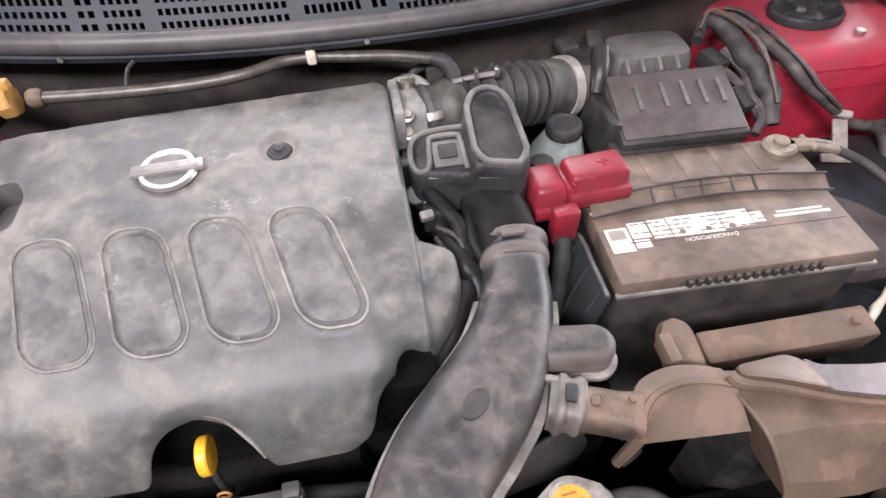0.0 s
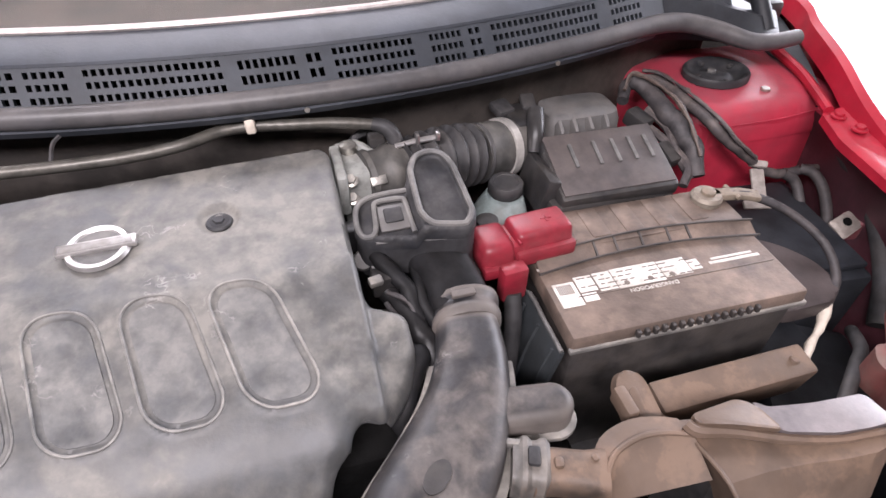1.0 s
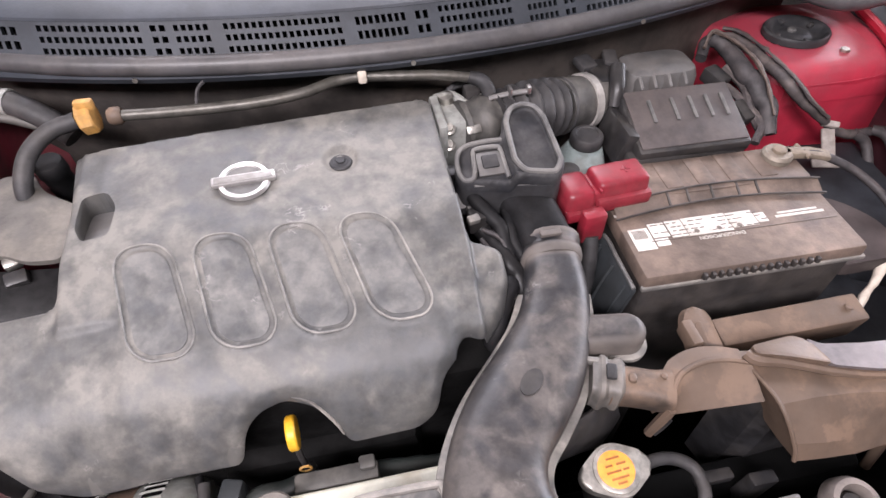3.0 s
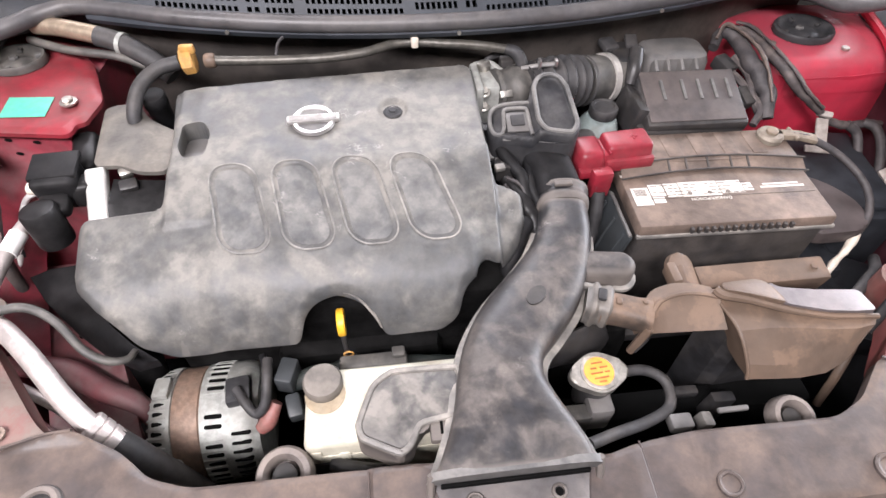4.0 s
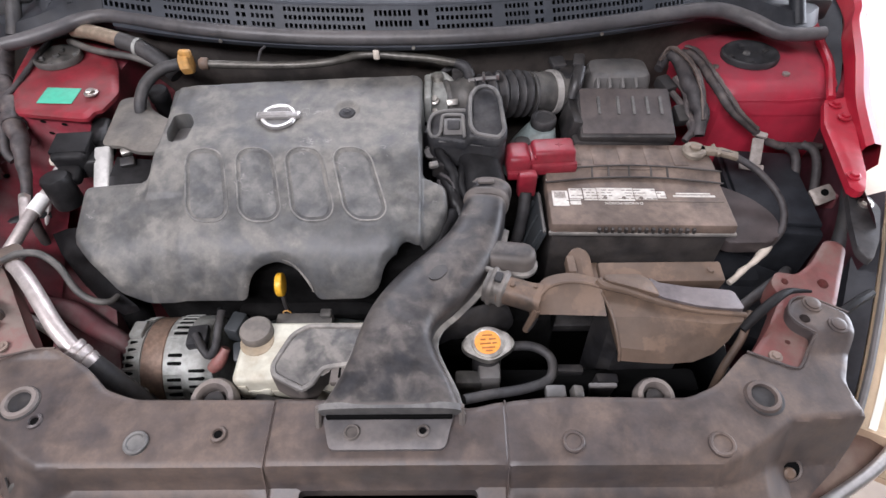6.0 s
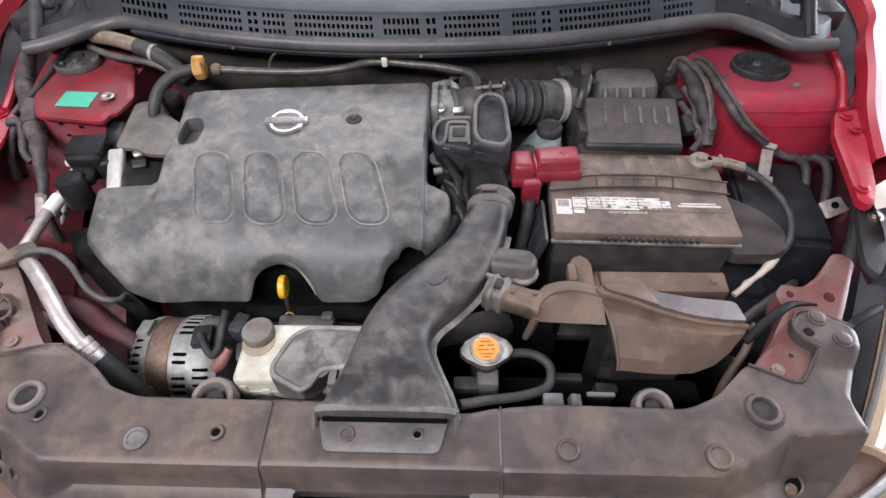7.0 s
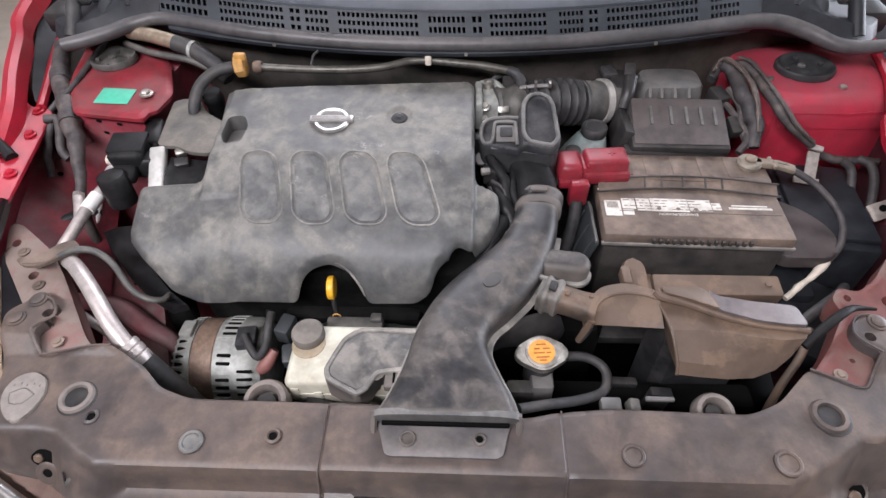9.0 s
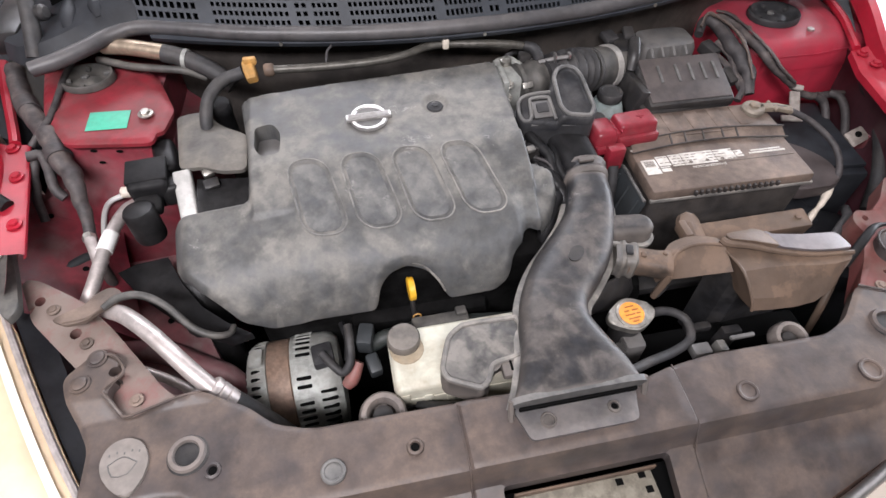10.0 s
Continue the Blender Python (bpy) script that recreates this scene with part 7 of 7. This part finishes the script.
part("shell", sheet("shell", tl, 0.004, lambda x, y: 0.891 + 0.03 * (y - 0.38) - 0.06 * np.clip(-0.43 - x, 0, 1), 0.006, r=0.004), surface("tan_dust_plastic", (0.07, 0.066, 0.062), 0.6, 0, 0.95, (0.178, 0.160, 0.136), 15, 0.3, 0.25), timing)
solo("belt_guard", tube([(-0.46, 0.22, 0.58), (-0.475, 0.26, 0.66), (-0.475, 0.30, 0.72), (-0.45, 0.34, 0.74)], [0.03, 0.035, 0.034, 0.02], 16), JET, "black rubber belt guard", "guard")

# ---- firewall pipe and hoses ----
fp = thing("bulkhead_pipe", (-0.1, 0.54, 0.93), "thin dusty metal pipe along the bulkhead", "pipe")
part("pipe", tube([(-0.325, 0.527, 0.938), (-0.25, 0.524, 0.936), (-0.17, 0.523, 0.936), (-0.115, 0.530, 0.937), (-0.075, 0.546, 0.938), (-0.042, 0.549, 0.938), (0.0, 0.545, 0.936), (0.05, 0.541, 0.933), (0.10, 0.537, 0.925)], 0.0065, 10), surface("dull_grey_pipe", (0.10, 0.095, 0.085), 0.4, 0.5, 0.4, (0.15, 0.135, 0.11), 40, 0.25, 0.15), fp)
part("fitting", lathe([(0.008, 0), (0.010, 0.003), (0.010, 0.012), (0.008, 0.015)], (-0.330, 0.527, 0.938), (1, 0, 0), 12), DIRTY, fp)
part("white_clip", box((-0.042, 0.546, 0.942), (0.011, 0.014, 0.018), 0.003), BONE, fp, "small white clip")
for cx, cy, cz in ((-0.235, 0.536, 0.950),):
    part("wire_stub", tube([(cx, cy - 0.006, cz - 0.012), (cx + 0.004, cy + 0.006, cz), (cx + 0.012, cy + 0.012, cz + 0.006)], 0.0022, 6), TAPE, fp)
part("end_boot", tube([(0.088, 0.534, 0.930), (0.104, 0.528, 0.925), (0.112, 0.520, 0.910), (0.108, 0.516, 0.892)], [0.007, 0.009, 0.009, 0.008], 12), RUBBER, fp, "black rubber pipe boot")
yc = thing("hose_clip", (-0.348, 0.525, 0.94), "ochre plastic hose clip on the bulkhead pipe", "clip")
part("collar", lathe([(0.016, 0), (0.018, 0.002), (0.018, 0.014), (0.016, 0.016)], (-0.358, 0.524, 0.940), (1, 0.1, 0.1), 8), TAN, yc)
part("tab", box((-0.347, 0.524, 0.958), (0.020, 0.010, 0.012), 0.003), TAN, yc)
solo("heater_hose", tube([(-0.362, 0.524, 0.940), (-0.392, 0.516, 0.935), (-0.415, 0.495, 0.922), (-0.424, 0.470, 0.900), (-0.424, 0.455, 0.870)], 0.0095, 12), RUBBER, "black rubber hose bending off the bulkhead pipe", "hose")
gp = thing("refrigerant_line", (-0.48, 0.59, 0.94), "brassy metal line ending in a black hose by the strut tower", "pipe")
part("metal_end", tube([(-0.575, 0.626, 0.948), (-0.535, 0.612, 0.950), (-0.480, 0.590, 0.948)], 0.0125, 14), surface("brassy_metal", (0.50, 0.40, 0.30), 0.35, 0.7, 0.3, (0.3, 0.24, 0.18), 40, 0.15, 0.1), gp)
part("hose_part", tube([(-0.482, 0.590, 0.947), (-0.45, 0.580, 0.940), (-0.410, 0.560, 0.925), (-0.385, 0.545, 0.905)], 0.014, 14), RUBBER, gp)
part("band", tube([(-0.452, 0.581, 0.940), (-0.446, 0.579, 0.939)], 0.0155, 14, 2), ALU, gp)
solo("vacuum_hose", tube([(-0.590, 0.622, 0.930), (-0.559, 0.603, 0.930), (-0.530, 0.588, 0.930), (-0.494, 0.576, 0.930), (-0.456, 0.568, 0.927), (-0.425, 0.566, 0.912)], 0.0060, 10), DUSTY_RUBBER, "thin grey vacuum hose under the metal line", "hose")
solo("neck_hose", lathe([(0.0150, -0.05), (0.0150, 0.006), (0.0165, 0.008), (0.0165, 0.022), (0.0150, 0.025), (0.004, 0.0255)], (-0.405, 0.504, 0.882), (0.0, -0.12, 1), 24), SLEEVE, "short black breather stub behind the chain cover", "hose")

# ---- wiring ----
wl = thing("wing_harness", (-0.62, 0.45, 0.80), "taped black wiring harness down the wing by the strut tower", "wiring harness")
part("main_loom", tube([(-0.735, 0.66, 0.905), (-0.726, 0.630, 0.900), (-0.699, 0.563, 0.895), (-0.661, 0.499, 0.886), (-0.632, 0.443, 0.866), (-0.620, 0.411, 0.848), (-0.615, 0.385, 0.82), (-0.611, 0.352, 0.79), (-0.610, 0.33, 0.72)], [0.014, 0.015, 0.015, 0.016, 0.015, 0.012, 0.009, 0.008, 0.008], 14, 8, wobble=0.12), BROWN_TAPE, wl)
part("tape_wrap", tube([(-0.704, 0.574, 0.896), (-0.692, 0.551, 0.8935)], 0.0172, 14, 3), TAPE, wl)
part("tape_wrap", tube([(-0.648, 0.474, 0.877), (-0.640, 0.458, 0.872)], 0.0178, 14, 3), TAPE, wl)
part("branch", tube([(-0.630, 0.640, 0.928), (-0.642, 0.600, 0.918), (-0.650, 0.530, 0.906), (-0.660, 0.500, 0.900), (-0.678, 0.476, 0.886)], 0.0048, 10, 8, wobble=0.1), TAPE, wl)
part("hook", tube([(-0.684, 0.462, 0.880), (-0.668, 0.466, 0.876), (-0.658, 0.448, 0.862), (-0.654, 0.425, 0.842), (-0.644, 0.415, 0.830)], 0.0075, 12, 8, wobble=0.1), TAPE, wl)
part("branch", tube([(-0.676, 0.470, 0.872), (-0.684, 0.43, 0.84), (-0.684, 0.405, 0.80)], 0.0065, 12, 8, wobble=0.1), TAPE, wl)
solo("low_cable", tube([(-0.706, 0.326, 0.752), (-0.673, 0.343, 0.750), (-0.645, 0.366, 0.748), (-0.62, 0.385, 0.735)], 0.009, 10), SHIELD, "black cable along the inner wing", "cable")

wr = thing("tower_harness", (0.5, 0.5, 0.86), "taped black wiring harness beside the red strut tower", "wiring harness")
part("thick_loom", tube([(0.447, 0.588, 0.882), (0.464, 0.607, 0.893), (0.478, 0.592, 0.897), (0.484, 0.556, 0.888), (0.492, 0.520, 0.874), (0.499, 0.486, 0.858), (0.494, 0.458, 0.835)], [0.008, 0.009, 0.011, 0.013, 0.0140, 0.013, 0.010], 14, 8, wobble=0.08), TAPE, wr)
part("second_loom", tube([(0.505, 0.640, 0.884), (0.516, 0.615, 0.890), (0.524, 0.560, 0.889), (0.534, 0.505, 0.880), (0.556, 0.486, 0.858), (0.582, 0.480, 0.838), (0.621, 0.474, 0.810), (0.655, 0.472, 0.800), (0.690, 0.475, 0.795), (0.73, 0.48, 0.79)], [0.006, 0.0075, 0.008, 0.0085, 0.0070, 0.0065, 0.0065, 0.007, 0.007, 0.006], 12, 8, wobble=0.14), BROWN_TAPE, wr)
part("thin_wire", tube([(0.470, 0.56, 0.88), (0.482, 0.525, 0.87), (0.478, 0.49, 0.855), (0.490, 0.46, 0.83)], 0.006, 8), BROWN_TAPE, wr)
part("thin_wire", tube([(0.455, 0.545, 0.87), (0.470, 0.515, 0.862), (0.486, 0.470, 0.845), (0.470, 0.448, 0.83)], 0.006, 8), BROWN_TAPE, wr)
BROWN = surface("brown_wire", (0.070, 0.050, 0.042), 0.55, 0, 0.6, (0.15, 0.115, 0.095), 60, 0.3, 0.1)
for k in range(3):
    sh = [0.004 * math.sin(2.1 * k + 1), 0.004 * math.cos(1.7 * k), 0.006 + 0.002 * k]
    part("loose_wire", tube([tuple(q + d for q, d in zip(p, sh)) for p in ((0.507, 0.638, 0.888), (0.518, 0.612, 0.893), (0.526, 0.558, 0.892), (0.537, 0.504, 0.882), (0.560, 0.482, 0.858), (0.600, 0.474, 0.826))], 0.0022, 6, 8, wobble=0.9), BROWN if k % 2 else BROWN_TAPE, wr)
    part("loose_wire", tube([tuple(q + d * 1.6 for q, d in zip(p, sh)) for p in ((0.450, 0.590, 0.884), (0.468, 0.606, 0.898), (0.490, 0.570, 0.894), (0.500, 0.520, 0.880), (0.500, 0.468, 0.846))], 0.0024, 6, 8, wobble=0.9), BROWN_TAPE if k % 2 else BROWN, wr)
part("plug", box((0.452, 0.548, 0.872), (0.024, 0.035, 0.022), 0.004, (10, 0, 20)), BLACK, wr)
part("plug", box((0.468, 0.492, 0.850), (0.020, 0.034, 0.020), 0.004, (20, 0, 10)), BLACK, wr)
GRUBBY = surface("grubby_pale_plastic", (0.30, 0.27, 0.245), 0.5, 0, 0.5, (0.27, 0.22, 0.19), 40, 0.2, 0.1)
part("pale_clip", box((0.604, 0.455, 0.801), (0.019, 0.046, 0.005), 0.002, (38, 0, -14)), GRUBBY, wr, "grubby pale clip")
part("clip_hook", box((0.609, 0.474, 0.822), (0.024, 0.010, 0.010), 0.003, (38, 0, -30)), GRUBBY, wr)
part("clip_wing", box((0.594, 0.434, 0.784), (0.040, 0.012, 0.005), 0.002, (30, 0, -14)), GRUBBY, wr)
for a, b in (((0.690, 0.475, 0.80), (0.705, 0.42, 0.77)), ((0.66, 0.472, 0.80), (0.68, 0.43, 0.75))):
    part("drop_wire", tube([a, tuple((p + q) / 2 + 0.01 for p, q in zip(a, b)), b, (b[0] - 0.01, b[1] - 0.06, b[2] - 0.08)], 0.0075, 10), TAPE, wr)

ecu = thing("control_unit", (0.62, 0.38, 0.66), "black plastic control unit box beside the battery", "control unit")
part("case", box((0.618, 0.400, 0.690), (0.130, 0.200, 0.14), 0.008, (0, 0, -6)), END_BLACK, ecu)
part("lid", box((0.620, 0.405, 0.764), (0.120, 0.180, 0.010), 0.003, (0, 0, -6)), END_BLACK, ecu)
sb = thing("earth_bracket", (0.70, 0.38, 0.74), "pale zinc bracket with a hole on the wing", "bracket")
part("plate", prism(fillet([(-0.018, -0.014), (0.017, -0.014), (0.018, 0.013), (-0.017, 0.015)], 0.004), -0.002, 0.002, 0.001, Matrix.Translation((0.698, 0.378, 0.770)) @ pose(0, 0, 0, 25, -20, 12)), surface("grubby_zinc", (0.42, 0.37, 0.33), 0.45, 0.5, 0.5, (0.3, 0.25, 0.22), 40, 0.2, 0.2), sb)
part("hole", turned(lathe([(0.006, 0), (0.006, 0.0006), (0.003, 0.0007)], (0.004, 0.002, 0.002), n=16), Matrix.Translation((0.698, 0.378, 0.770)) @ pose(0, 0, 0, 25, -20, 12)), SHADE_BLACK, sb)
part("leg", box((0.722, 0.385, 0.745), (0.006, 0.03, 0.06), 0.002, (0, -15, 12)), RED_DUSTY, sb)
lines = thing("wing_hoses", (0.70, 0.33, 0.70), "black hoses along the inner wing behind the headlamp", "hose")
part("hose", tube([(0.74, 0.46, 0.83), (0.735, 0.38, 0.79), (0.715, 0.31, 0.74), (0.68, 0.26, 0.70)], 0.014, 12), RUBBER, lines)
part("hose", tube([(0.460, 0.102, 0.790), (0.486, 0.120, 0.808), (0.512, 0.137, 0.815), (0.530, 0.146, 0.814), (0.548, 0.148, 0.812), (0.560, 0.147, 0.812)], [0.006, 0.0065, 0.006, 0.0045, 0.003, 0.002], 12), SLEEVE, lines, "black hose over the side member")
part("hose", tube([(0.600, 0.245, 0.735), (0.562, 0.209, 0.760), (0.536, 0.191, 0.762), (0.502, 0.167, 0.762), (0.475, 0.148, 0.758)], 0.0075, 12), RUBBER, lines)
part("hose", tube([(0.500, 0.150, 0.76), (0.480, 0.115, 0.75), (0.455, 0.085, 0.72), (0.45, 0.07, 0.66)], 0.0055, 10), DIRTY, lines)
part("wire", tube([(0.595, 0.124, 0.785), (0.630, 0.144, 0.790), (0.660, 0.161, 0.788)], 0.0065, 8), SLEEVE, lines)

solo("green_sticker", prism([(-0.597, 0.477), (-0.538, 0.474), (-0.536, 0.513), (-0.595, 0.517)], 0.8995, 0.9001, 0.0002, Matrix(((1, 0, 0, 0), (0, 1, 0, 0), (0, 0.08, 1, -0.0372), (0, 0, 0, 1)))), GREEN, "blank green sticker on the red strut tower", "sticker")
